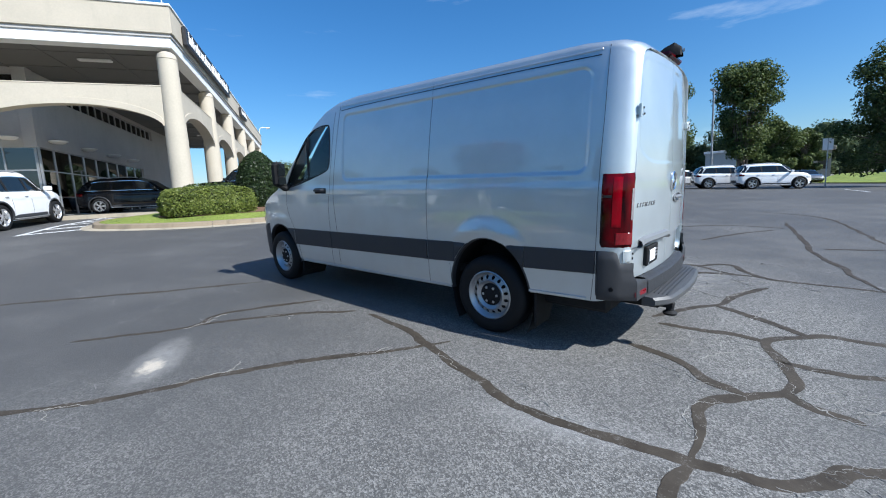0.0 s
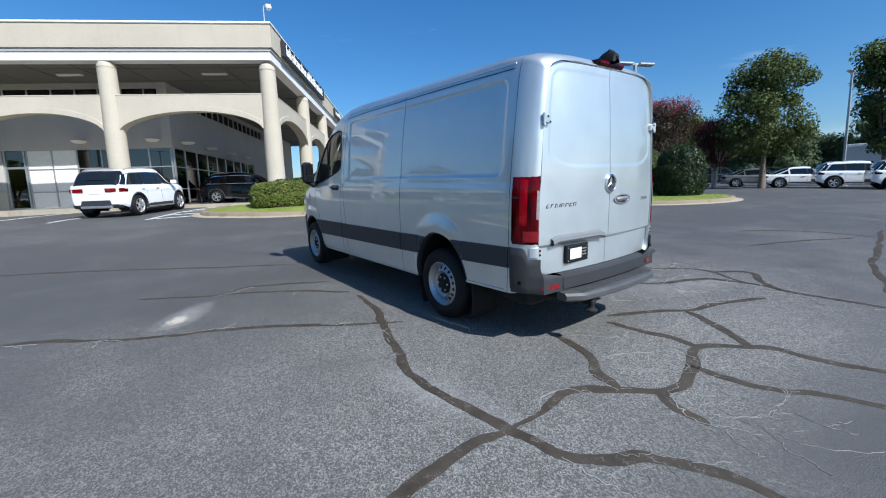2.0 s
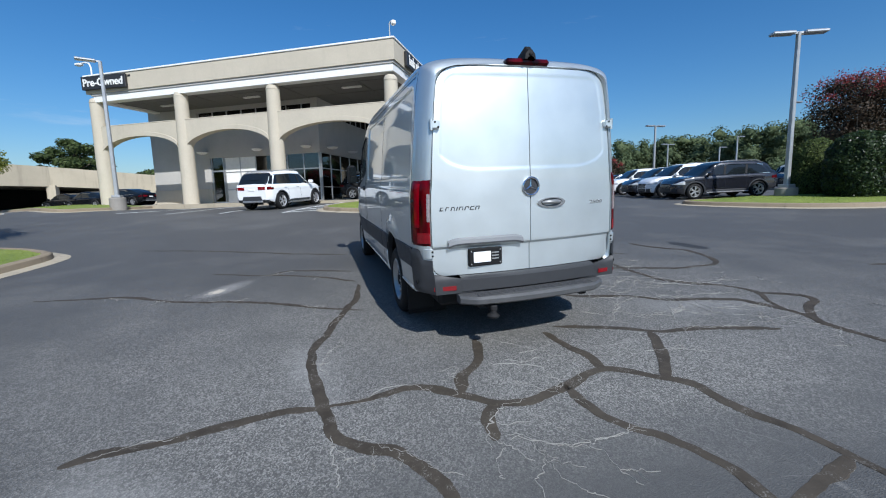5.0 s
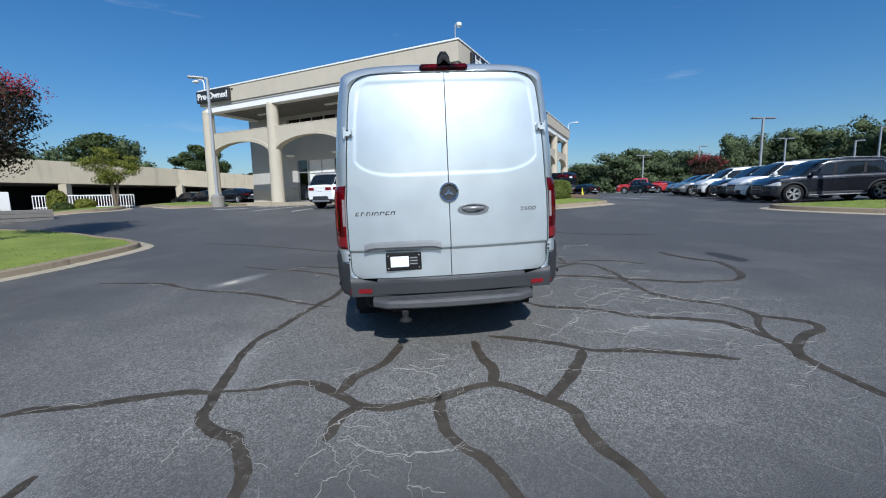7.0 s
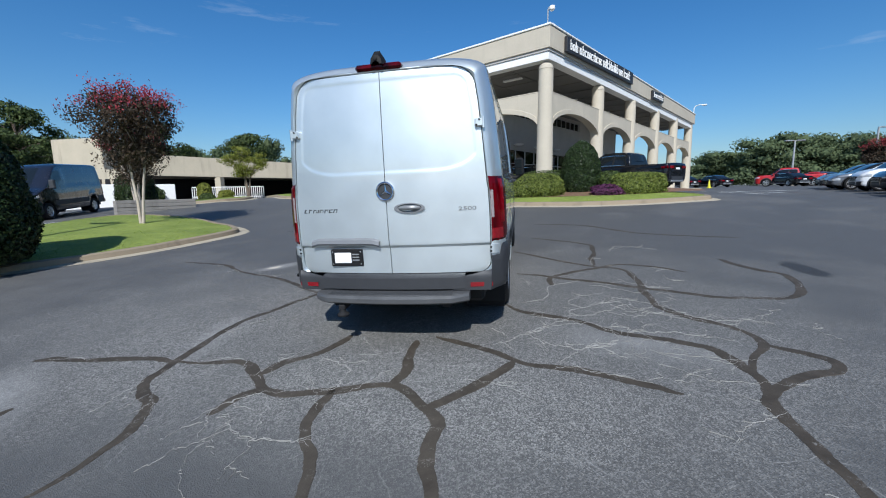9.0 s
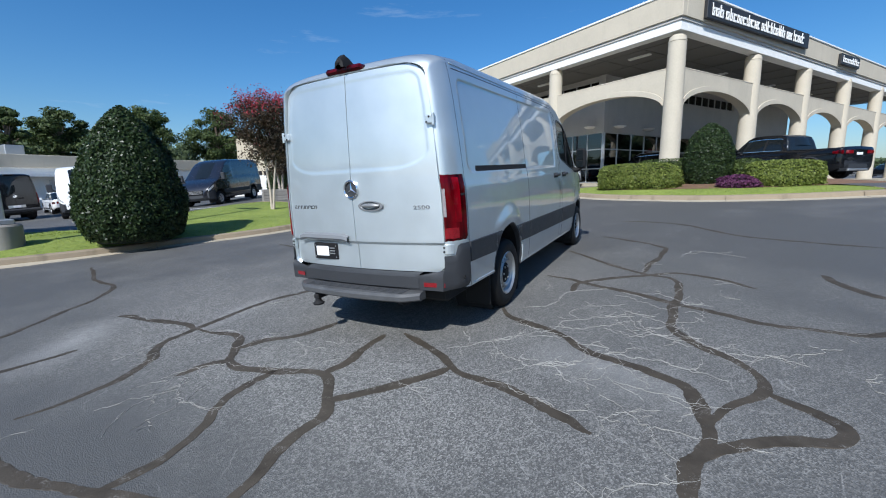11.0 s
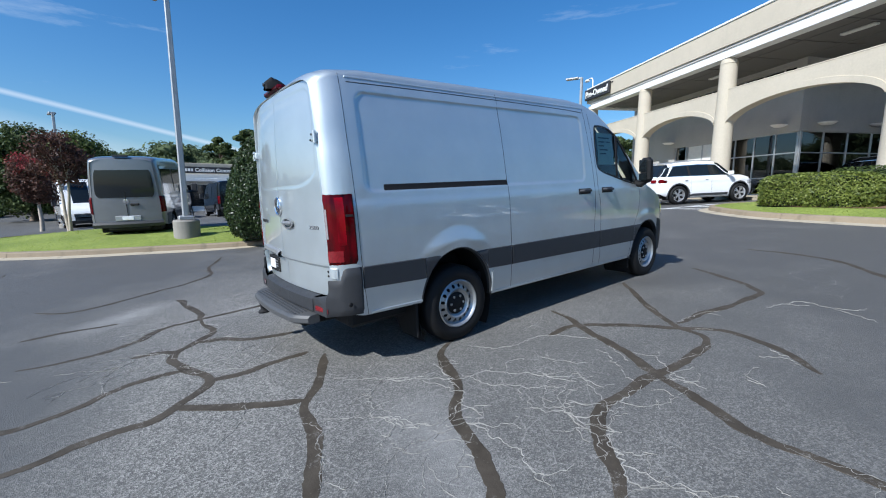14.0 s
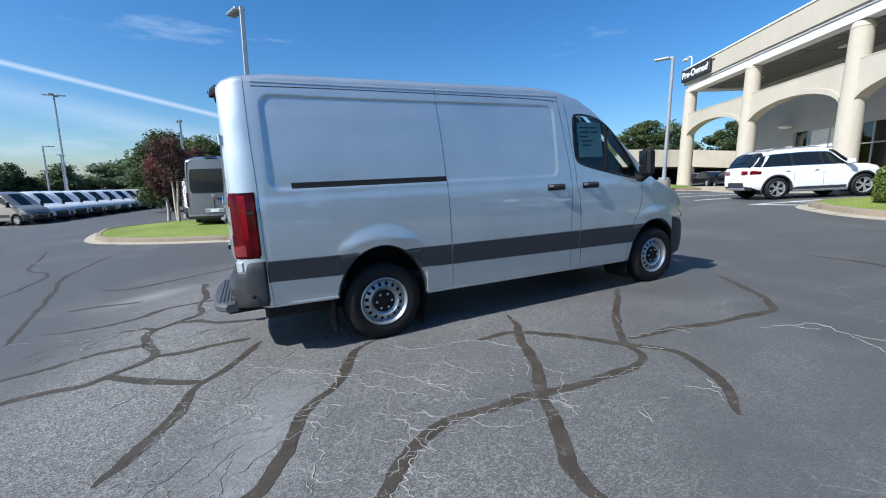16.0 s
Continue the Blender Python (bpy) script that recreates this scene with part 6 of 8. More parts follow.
    for x in (-0.45, 0.45):
        seat = P("cab_seat", Shape().box(x - 0.26, x + 0.26, 3.52, 4.02, 0.85, 1.03, 0.05), SEAT, label="dark fabric cab seat")
        part("backrest", Shape().box(x - 0.24, x + 0.24, 3.46, 3.58, 1.0, 1.62, 0.04), SEAT, seat)
        part("headrest", Shape().box(x - 0.13, x + 0.13, 3.46, 3.55, 1.66, 1.84, 0.03), SEAT, seat)
    P("dashboard", Shape().box(-0.86, 0.86, 4.42, 4.85, 0.8, 1.30, 0.06), SEAT, label="black dashboard")
    P("steering_wheel", Shape().lathe([(0.19 + 0.016 * math.cos(a), 0.016 * math.sin(a)) for a in [2 * math.pi * k / 8 for k in range(9)]], 28).move(pose(-0.42, 4.32, 1.30, -58, 0, 0)), RUBBER)
    lb = P("window_label", Shape().grid([[(0.985 * van_skin(y, z) - 0.004, y, z) for z in (1.66, 1.86, 2.06)] for y in (3.69, 3.86, 4.05)]), PAPER, label="printed price sheet behind the window")
    for z, y0, y1 in ((1.99, 3.72, 3.98), (1.94, 3.72, 3.86), (1.94, 3.89, 4.0), (1.89, 3.72, 3.84), (1.84, 3.74, 3.92), (1.79, 3.74, 3.88)):
        part("print_bar", Shape().grid([[(0.985 * van_skin(y, q) - 0.001, y, q) for q in (z, z + 0.016)] for y in (y0, y1)]), INK, lb)
    return van


cargo_van()


# ---- plants ----
def leaf_mesh(name, centres, outward, size, mat, parent=None, seed=0, label="", spread=0.7):
    """Many small folded leaves, as one mesh."""
    rng = np.random.default_rng(seed)
    c = np.asarray(centres, float)
    n = len(c)
    o = np.asarray(outward, float)
    nrm = o + rng.normal(0, spread, (n, 3))
    nrm /= np.linalg.norm(nrm, axis=1, keepdims=True) + 1e-9
    t = np.cross(nrm, rng.normal(0, 1, (n, 3)))
    t /= np.linalg.norm(t, axis=1, keepdims=True) + 1e-9
    b = np.cross(nrm, t)
    s = (size * rng.uniform(0.65, 1.35, n))[:, None]
    quad = np.stack([c - t * s, c + b * s * 0.52 + nrm * s * 0.12, c + t * s, c - b * s * 0.52 + nrm * s * 0.12], 1).reshape(-1, 3)
    me = bpy.data.meshes.new(name)
    me.vertices.add(4 * n)
    me.vertices.foreach_set("co", quad.ravel())
    me.loops.add(4 * n)
    me.loops.foreach_set("vertex_index", np.arange(4 * n))
    me.polygons.add(n)
    me.polygons.foreach_set("loop_start", np.arange(0, 4 * n, 4))
    me.materials.append(mat)
    me.update(calc_edges=True)
    me.validate()
    ob = new(name, me)
    ob.parent = parent
    return tagged(ob, label)


# near-black green: the shade deep among shrub leaves, put into a colour
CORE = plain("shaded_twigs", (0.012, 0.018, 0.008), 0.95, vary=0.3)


def shrub(name, x, y, z, profile, rx, ry, high, count, leaf, mat, label, seed=0, turn=0.0, square=2.0, rough=0.10):
    """A clipped shrub: profile gives the share of the radius at a share of the height."""
    root = thing(name, pose(x, y, z, 0, 0, turn), label, "shrub")
    rng = np.random.default_rng(seed)

    def surface(h, a):
        r = np.interp(h, profile[0], profile[1])
        ca, sa = np.cos(a), np.sin(a)
        k = (np.abs(ca) ** square + np.abs(sa) ** square) ** (-1 / square)
        return r * k
    h = rng.random(count * 2) ** 0.9
    keep = rng.random(count * 2) < np.interp(h, profile[0], profile[1]) + 0.12
    h = h[keep][:count]
    m = len(h)
    a = rng.uniform(0, 2 * np.pi, m)
    lump = np.array([noise.noise((math.cos(q) * 2.4, math.sin(q) * 2.4, p * 5.0 + seed)) for q, p in zip(a, h)])
    r = surface(h, a) * (1 + rough * lump + rng.normal(0, 0.022, m)) - rng.random(m) ** 2 * 0.10
    px, py, pz = rx * r * np.cos(a), ry * r * np.sin(a), h * high * (1 + 0.03 * lump) + 0.02
    slope = np.gradient(np.asarray(profile[1], float), np.asarray(profile[0], float))
    up = -np.interp(h, profile[0], slope) * (rx + ry) / 2 / high
    out = np.stack([np.cos(a) / max(rx, 0.1) * min(rx, ry), np.sin(a) / max(ry, 0.1) * min(rx, ry), np.clip(up, -1, 3)], 1)
    out /= np.linalg.norm(out, axis=1, keepdims=True)
    leaf_mesh("foliage", np.stack([px, py, pz], 1), out, leaf, mat, root, seed, "", 0.55)
    # added dark shell just inside the leaves, its colour standing in for shade
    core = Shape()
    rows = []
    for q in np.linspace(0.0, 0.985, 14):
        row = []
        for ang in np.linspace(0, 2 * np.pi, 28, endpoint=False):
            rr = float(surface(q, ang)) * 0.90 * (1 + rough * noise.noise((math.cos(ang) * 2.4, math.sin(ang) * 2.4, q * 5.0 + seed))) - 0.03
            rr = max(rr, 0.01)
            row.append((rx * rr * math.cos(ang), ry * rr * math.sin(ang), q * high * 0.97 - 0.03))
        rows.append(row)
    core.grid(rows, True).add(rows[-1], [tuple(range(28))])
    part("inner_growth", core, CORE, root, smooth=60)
    return root


CONE = ((0, 0.06, 0.18, 0.35, 0.5, 0.65, 0.78, 0.88, 0.95, 1.0), (0.80, 0.93, 1.0, 0.98, 0.90, 0.76, 0.58, 0.40, 0.22, 0.05))
DOME = ((0, 0.1, 0.3, 0.55, 0.75, 0.9, 0.97, 1.0), (0.86, 0.96, 1.0, 0.98, 0.88, 0.66, 0.38, 0.08))
BLOCK = ((0, 0.08, 0.3, 0.7, 0.88, 0.96, 1.0), (0.9, 0.97, 1.0, 0.98, 0.9, 0.7, 0.25))
shrub("holly_bush", -9.2, 2.42, gz(-9.2, 2.42) + 0.26, CONE, 1.14, 1.12, 3.15, 46000, 0.037, HOLLY, "tall cone-clipped glossy dark green holly bush", 3)
shrub("laurel_bush", 3.55, 14.9, gz(3.55, 14.9) + 0.2, ((0, 0.1, 0.3, 0.55, 0.75, 0.88, 0.96, 1.0), (0.84, 0.95, 1.0, 0.95, 0.8, 0.58, 0.32, 0.06)), 0.76, 0.74, 2.12, 17000, 0.034, HOLLY, "clipped dark green shrub in a mulch bed", 4)
shrub("hedge", 1.35, 13.9, gz(1.35, 13.9) + 0.2, BLOCK, 1.36, 0.62, 0.92, 15000, 0.034, HEDGE, "clipped yellow-green hedge on a lawn", 5, -14, 3.0)
shrub("hedge", 2.3, 15.7, gz(2.3, 15.7) + 0.2, BLOCK, 1.1, 0.5, 0.95, 7000, 0.036, HEDGE_D, "low dark green hedge behind a bed", 6, -20, 3.0)
shrub("hedge", 5.45, 13.6, gz(5.45, 13.6) + 0.2, BLOCK, 1.02, 0.56, 0.80, 12000, 0.034, HEDGE, "clipped light green hedge beside purple plants", 7, 6, 2.6)
shrub("hedge", 4.75, 14.9, gz(4.75, 14.9) + 0.2, DOME, 0.55, 0.5, 0.85, 2500, 0.05, HEDGE_D, "small round green shrub in a bed", 8)
shrub("purple_plant", 4.35, 13.3, gz(4.35, 13.3) + 0.2, DOME, 0.62, 0.38, 0.42, 3600, 0.036, PURPLE, "low purple-leaved plant in a mulch bed", 9, 0, 2.0, 0.25)
shrub("round_bush", 16.35, 6.5, TOP_E(Vector((16.35, 6.5)), 0.5) - 0.03, DOME, 0.98, 0.96, 2.22, 18000, 0.042, HOLLY, "large round clipped evergreen bush", 10, 0, 2.2, 0.12)
shrub("round_bush", 17.2, 8.4, TOP_E(Vector((17.2, 8.4)), 0.5) - 0.03, DOME, 0.82, 0.8, 2.16, 12000, 0.042, OAK, "round clipped bush behind a lamp post", 11, 0, 2.2, 0.12)
shrub("round_bush", -18.6, 14.9, gz(-18.6, 14.9), DOME, 0.9, 0.9, 1.9, 7000, 0.045, HOLLY, "dark clipped bush beside a car park", 12)
for i, (x, y, r, h) in enumerate(((-18.3, 19.3, 0.42, 1.15), (-17.6, 18.7, 0.4, 0.5), (-26, 20.5, 1.2, 1.2), (-19.4, 22.6, 0.5, 0.7), (-23.2, 20.2, 0.8, 1.2))):
    shrub("shrub", x, y, gz(x, y), DOME, r, r * 0.9, h, 3000, 0.05, (YELLOWG, HEDGE_D, OAK)[i % 3], "loose green shrub beside a ramp", 20 + i, 0, 2.0, 0.35)


def tree(name, x, y, z, high, spread, clear, leaf_mat, label, clumps=26, per=170, leaf=0.10, bark=BARK, stems=1, girth=0.16, seed=0, vase=False, blossom=None, flat=0.8, crown_low=None):
    """A tree: tapered stems and limbs, and a crown of leaf clumps with gaps."""
    leaf, per = leaf * 0.64, int(per * 2.1)
    rng = random.Random(seed)
    root = thing(name, pose(x, y, z), label, "tree")
    low = clear if crown_low is None else crown_low
    spots = []
    tries = 0
    while len(spots) < clumps and tries < 4000:
        tries += 1
        u = rng.random()
        hz = low + (high - low) * (0.06 + 0.94 * u)
        k = (hz - low) / (high - low)
        wide = spread * (0.35 + 0.65 * k if vase else math.sin(math.pi * min(0.97, 0.16 + 0.80 * k)) ** 0.75) if True else 0
        if vase:
            wide *= math.sqrt(max(0.05, 1 - max(0, k - 0.72) ** 2 / 0.085))
        a, r = rng.uniform(0, 2 * math.pi), wide * math.sqrt(rng.random()) * rng.uniform(0.75, 1.08)
        p = Vector((r * math.cos(a), r * math.sin(a) * 0.95, hz - 0.0))
        if all((p - q).length > spread * 0.22 for q in spots):
            spots.append(p)
    wood = Shape()
    tops = []
    for s in range(stems):
        a = 2 * math.pi * s / max(stems, 1) + rng.uniform(0, 1)
        lean = (0.0 if stems == 1 else 0.15) * clear
        pts = [Vector((0.03 * (stems > 1) * math.cos(a), 0.03 * (stems > 1) * math.sin(a), -0.15))]
        for k in (0.35, 0.7, 1.0):
            pts.append(Vector((lean * k * math.cos(a) + rng.uniform(-0.05, 0.05), lean * k * math.sin(a) + rng.uniform(-0.05, 0.05), clear * 1.1 * k)))
        g = girth / math.sqrt(stems)
        wood.tube(pts, [g * 1.25, g, g * 0.85, g * 0.7], 9)
        tops.append((pts[-1], g * 0.7))
    if stems == 1:
        wood.tube([tops[0][0], Vector((rng.uniform(-0.1, 0.1), 0, clear + (high - clear) * 0.5)), Vector((0.1, 0.05, high * 0.92))], [girth * 0.7, girth * 0.4, girth * 0.08], 8)
    for p in spots:
        t, g = min(tops, key=lambda q: (q[0].xy - p.xy).length)
        rise = min(max((p.z - clear) * 0.45, 0), high * 0.4) if stems == 1 else 0
        start = t + Vector((0, 0, rise - (0.1 if rise == 0 else 0)))
        mid = start.lerp(p, 0.5) + Vector((rng.uniform(-0.12, 0.12), rng.uniform(-0.12, 0.12), 0.10)) * spread * 0.4
        wood.tube([start, mid, p], [g * 0.42, g * 0.25, g * 0.06], 6, False)
    part("trunk", wood, bark, root, "branching trunk", 60, fix=False)
    gen = np.random.default_rng(seed)
    pts, out, fl = [], [], []
    size = spread * 0.30
    for p in spots:
        m = int(per * rng.uniform(0.7, 1.3))
        d = gen.normal(0, 1, (m, 3))
        d /= np.linalg.norm(d, axis=1, keepdims=True)
        q = d * (gen.random((m, 1)) ** 0.45) * size * rng.uniform(0.75, 1.25) * np.array([1, 1, flat])
        pts.append(np.array(p) + q)
        out.append(d + np.array([0, 0, 0.35]))
    pts, out = np.concatenate(pts), np.concatenate(out)
    leaf_mesh("crown", pts, out, leaf, leaf_mat, root, seed, "", 0.6)
    if blossom:
        best = sorted(spots, key=lambda p: -(p.z + 0.25 * p.xy.length))[: int(len(spots) * 0.4)]
        bp, bo = [], []
        for p in best:
            for k in range(5):
                d = Vector((rng.gauss(0, 1), rng.gauss(0, 1), abs(rng.gauss(0, 1)) + 0.3)).normalized()
                c = p + d * size * 0.95
                m = 26
                q = gen.normal(0, 1, (m, 3)) * size * 0.20
                bp.append(np.array(c) + q), bo.append(q + np.array([0, 0, 0.1]))
        leaf_mesh("blossom", np.concatenate(bp), np.concatenate(bo), leaf * 0.8, blossom, root, seed + 1, "clusters of deep pink blossom", 0.8)
    return root


CRAPE = "crape myrtle with dark maroon leaves and pink blossom"
tree("crape_myrtle", -11.12, 8.05, gz(-11.12, 8.05) + 0.2, 4.0, 1.62, 1.9, MAROON, CRAPE + " on a lawn", 58, 120, 0.066, PALEBARK, 2, 0.062, 31, True, BLOSSOM)
tree("crape_myrtle", -17.2, 13.6, gz(-17.2, 13.6), 3.5, 1.5, 1.4, MAROON, "smaller crape myrtle with reddish leaves", 30, 120, 0.075, PALEBARK, 2, 0.10, 32, True, BLOSSOM)
tree("crape_myrtle", -16.6, -2.55, gz(-16.6, -2.55) + 0.2, 3.45, 1.2, 1.75, BRONZE, "slender crape myrtle with bronze leaves on a lawn", 34, 55, 0.085, PALEBARK, 2, 0.075, 33, True)
tree("crape_myrtle", -25.6, -4.25, gz(-25.6, -4.25), 3.5, 1.5, 1.5, BRONZE, "crape myrtle with bronze leaves beyond a lane", 36, 130, 0.09, PALEBARK, 1, 0.09, 44, True, RUSSET)
tree("crape_myrtle", 26.8, 12.5, gz(26.8, 12.5), 5.75, 2.5, 1.9, MAROON, CRAPE + " beside parked cars", 64, 150, 0.10, PALEBARK, 4, 0.16, 34, True, RUSSET)
tree("crape_myrtle", 32.5, 11.0, gz(32.5, 11.0), 4.6, 2.4, 1.6, BRONZE, "far crape myrtle with red-tinged leaves", 34, 130, 0.12, PALEBARK, 3, 0.18, 35, True, RUSSET)
tree("crape_myrtle", 35.2, 43.6, gz(35.2, 43.6), 3.8, 2.3, 1.0, MAROON, "low crape myrtle in crimson bloom across the lot", 34, 110, 0.14, PALEBARK, 3, 0.14, 47, True, RUSSET)
tree("small_tree", -18.0, 23.1, gz(-18.0, 23.1), 3.65, 1.75, 1.35, YELLOWG, "small yellow-green tree in a planted strip", 26, 120, 0.09, BARK, 3, 0.12, 36, True, None, 0.45)
tree("oak_tree", 31.4, 7.7, gz(31.4, 7.7), 8.8, 3.0, 2.1, OAK, "rounded dense green oak tree", 60, 190, 0.15, BARK, 1, 0.2, 37)
tree("elm_tree", 43.6, 3.1, gz(43.6, 3.1), 10.7, 3.1, 2.4, OAK, "airy vase-shaped green tree in a car park", 72, 120, 0.21, BARK, 6, 0.36, 38, True)
tree("oak_tree", 70, 1.6, gz(70, 1.6), 8.2, 3.1, 1.4, OAK, "round green tree beyond a road", 44, 150, 0.26, BARK, 1, 0.25, 45)
tree("oak_tree", 73, -1.6, gz(73, -1.6), 7.0, 2.6, 1.2, OAK, "small round green tree beyond a road", 36, 150, 0.26, BARK, 1, 0.25, 46)
tree("oak_tree", 37.4, -6.0, gz(37.4, -6.0), 9.2, 3.5, 1.0, PINE, "dark green conical tree at the lot edge", 60, 190, 0.16, BARK, 1, 0.22, 39)
tree("oak_tree", 38.5, 15.0, gz(38.5, 15.0), 6.0, 3.0, 1.6, OAK, "green tree behind parked cars", 40, 150, 0.16, BARK, 1, 0.2, 40)
tree("oak_tree", -44.5, -6.6, gz(-44.5, -6.6), 7.4, 3.5, 0.8, PINE, "dense dark green tree behind a lot", 70, 190, 0.2, BARK, 1, 0.3, 41)
tree("oak_tree", -41.5, -3.2, gz(-41, -3), 6.6, 3.6, 0.8, OAK, "broad green tree behind a lot", 50, 170, 0.2, BARK, 1, 0.26, 42)
tree("crape_myrtle", -36, -3.8, gz(-36, -3.8), 5.2, 2.2, 1.6, BRONZE, "reddish crape myrtle behind a parked van", 30, 130, 0.14, PALEBARK, 3, 0.16, 43, True)
for i, (x, y, h, s) in enumerate(((-44, 60, 10.2, 4.4), (-33, 66, 9.2, 4.2), (-26, 72, 5.4, 3.0), (-55, 52, 12, 5.5), (-58, 13.8, 9.6, 2.3), (-60, 10.6, 8.6, 2.2), (-64, 30, 12, 4.2), (-69, 22, 11, 4), (-60, 38, 12, 5))):
    tree("pine_tree", x, y, gz(x, y), h, s, h * 0.42, PINE, "tall dark pine behind a parking deck", 34, 150, 0.30, BARK, 1, 0.3, 50 + i, False, None, 0.55)


def woods(name, a0, a1, dist, low, high, count, mat, label, seed):
    """A far belt of trees between two bearings, as one mass of foliage."""
    rng = random.Random(seed)
    gen = np.random.default_rng(seed)
    pts, out = [], []
    ball = bmesh.new()
    bmesh.ops.create_icosphere(ball, subdivisions=2, radius=1)
    bv = np.array([q.co[:] for q in ball.verts])
    ball.verts.index_update()
    bf = [[q.index for q in f.verts] for f in ball.faces]
    ball.free()
    mass = Shape()
    for i in range(count):
        a = deg(a0 + (a1 - a0) * (i + rng.random()) / count)
        d = dist + rng.uniform(-6, 14)
        x, y = d * math.cos(a), d * math.sin(a)
        base = gz(x, y)
        h, w = rng.uniform(low, high) * interp(math.degrees(a), (46, 54, 68, 74), (1.0, 0.9, 0.55, 1.0)), rng.uniform(3.0, 5.5)
        for k in range(15):
            c = np.array([x + rng.uniform(-w, w) * 0.7, y + rng.uniform(-w, w) * 0.7, base + h * rng.uniform(0.12, 0.92)])
            bump = 1 + gen.normal(0, 0.16, (len(bv), 1))
            mass.add((c + bv * bump * np.array([w * 0.25, w * 0.25, h * 0.085])).tolist(), bf)
            m = 200
            dd = gen.normal(0, 1, (m, 3))
            dd /= np.linalg.norm(dd, axis=1, keepdims=True)
            pts.append(c + dd * (0.62 + 0.42 * gen.random((m, 1))) * np.array([w * 0.47, w * 0.47, h * 0.15]))
            out.append(dd + np.array([0, 0, 0.3]))
    ob = leaf_mesh(name, np.concatenate(pts), np.concatenate(out), 0.25, mat, None, seed, "", 0.6)
    tagged(ob, label, "woods", kind="stuff")
    part("canopy", mass, mat, ob, smooth=180, fix=False)


woods("woods", -14, 68, 96, 8, 12.0, 70, FARWOOD, "belt of dark green woodland beyond the car park", 60)
woods("woods", 68, 122, 120, 3, 5, 36, FARWOOD, "far green woodland seen past the building", 61)
woods("woods", 122, 178, 92, 8, 12, 44, FARWOOD, "green woodland behind the buildings", 62)
woods("woods", 167, 190, 63, 6.2, 8.6, 20, FARWOOD, "dark green trees close behind a vehicle lot", 64)
woods("woods", 178, 236, 104, 5, 8.5, 48, FARWOOD, "low green woodland beyond parked vans", 63)


# ---- other vans ----
def plain_van(m, coat, high, label, glazed=False, group="", facing=True):
    """A parked van like the silver one, built more simply."""
    up = float(high)
    van = thing("parked_van", m, label, "van", group)
    P = lambda name, shape, mat, label="", **k: part(name, shape, mat, van, label, **k)
    P("body", van_body(0.075, up, False), coat, "painted van body", smooth=35, fix=False)
    lift = lambda z: z if z < 1.5 else 1.5 + (z - 1.5) * (0.77 + up) / 0.77
    rows = []
    for k in range(25):
        z = 0.62 + (2.345 - 0.62) * k / 24
        e = interp(z, SIDE_Z, SIDE_X) * 0.885
        rows.append([(e * (-1 + 2 * i / 20), bow(e * (-1 + 2 * i / 20)) - 0.01 + 0.045 * max(0, (z - 1.3)) ** 1.6, lift(z)) for i in range(21)])
    P("rear_door", Shape().grid(rows), coat)
    P("underbody", Shape().box(-0.8, 0.8, 0.25, 5.4, 0.33, 0.55), GAP)
    for yc, zc, a, b in (REAR_ARCH, FRONT_ARCH):
        for side in (1, -1):
            arc = [(yc + a * 1.03 * math.cos(t), zc + b * 1.03 * math.sin(t)) for t in [math.pi * (-0.15 + 1.3 * k / 16) for k in range(17)]]
            P("wheel_housing", Shape().grid([[(side * 0.55, y, z), (side * (van_skin(y, max(z, 0.36)) + 0.004), y, z)] for y, z in arc]).box(*sorted((side * 0.5, side * 0.56)), yc - a, yc + a, 0.3, zc + b), GAP)
            wheel(van, (side * 0.872, yc, 0.368), side, style="alloy")
    for side in (1, -1):
        P("side_cladding", flank(side, 0.30, 0.84, 0.50, 0.86, 0.012, 6, 5), CLAD)
        P("side_cladding", flank(side, 1.72, 4.46, 0.60, 0.82, 0.012, 16, 5), CLAD)
        P("front_cladding", flank(side, 5.30, 5.72, lambda y: interp(y, *BOTZ), lambda y: interp(y, (5.3, 5.7), (0.86, 0.72)), 0.012, 8, 6), CLAD)
        P("headlight", flank(side, 5.36, 5.68, lambda y: interp(y, (5.36, 5.68), (1.02, 0.78)), lambda y: interp(y, (5.36, 5.5, 5.68), (1.12, 1.06, 0.86)), 0.008, 8, 5), CLEARLENS)
        P("door_window", flank(side, 3.58, 4.60, lambda y: interp(y, WINDOW[0], WINDOW[2]), lambda y: lift(interp(y, WINDOW[0], WINDOW[1])) - up * 0.25, 0.004, 14, 6, up), DARKGLASS)
        if glazed:
            P("side_window", flank(side, 2.05, 3.36, 1.48, lift(2.12), 0.004, 10, 6, up), DARKGLASS)
            P("side_window", flank(side, 0.40, 1.92, 1.48, lift(2.12), 0.004, 10, 6, up), DARKGLASS)
        P("tail_light", light_cluster(side, 0.085, 0.27, 0.91, 1.45, lambda z: door_half(z) + 0.015), REDLENS)
        mir = P("wing_mirror", Shape().box(-0.10, 0.13, -0.055, 0.08, -0.20, 0.20, 0.04).move(pose(side * 1.20, 4.72, 1.53)), CLAD)
        part("mirror_arm", Shape().tube([(side * 0.95, 4.63, 1.36), (side * 1.16, 4.70, 1.40)], 0.05, 8), CLAD, mir)
    P("rear_bumper", Shape().grid([[(x, bow(x) + d, z) for d, z in ((0.08, 0.66), (-0.06, 0.65), (-0.09, 0.58), (-0.06, 0.48), (0.1, 0.46))] for x in [-0.95 + 1.9 * k / 20 for k in range(21)]]), BUMPER)
    rows = []
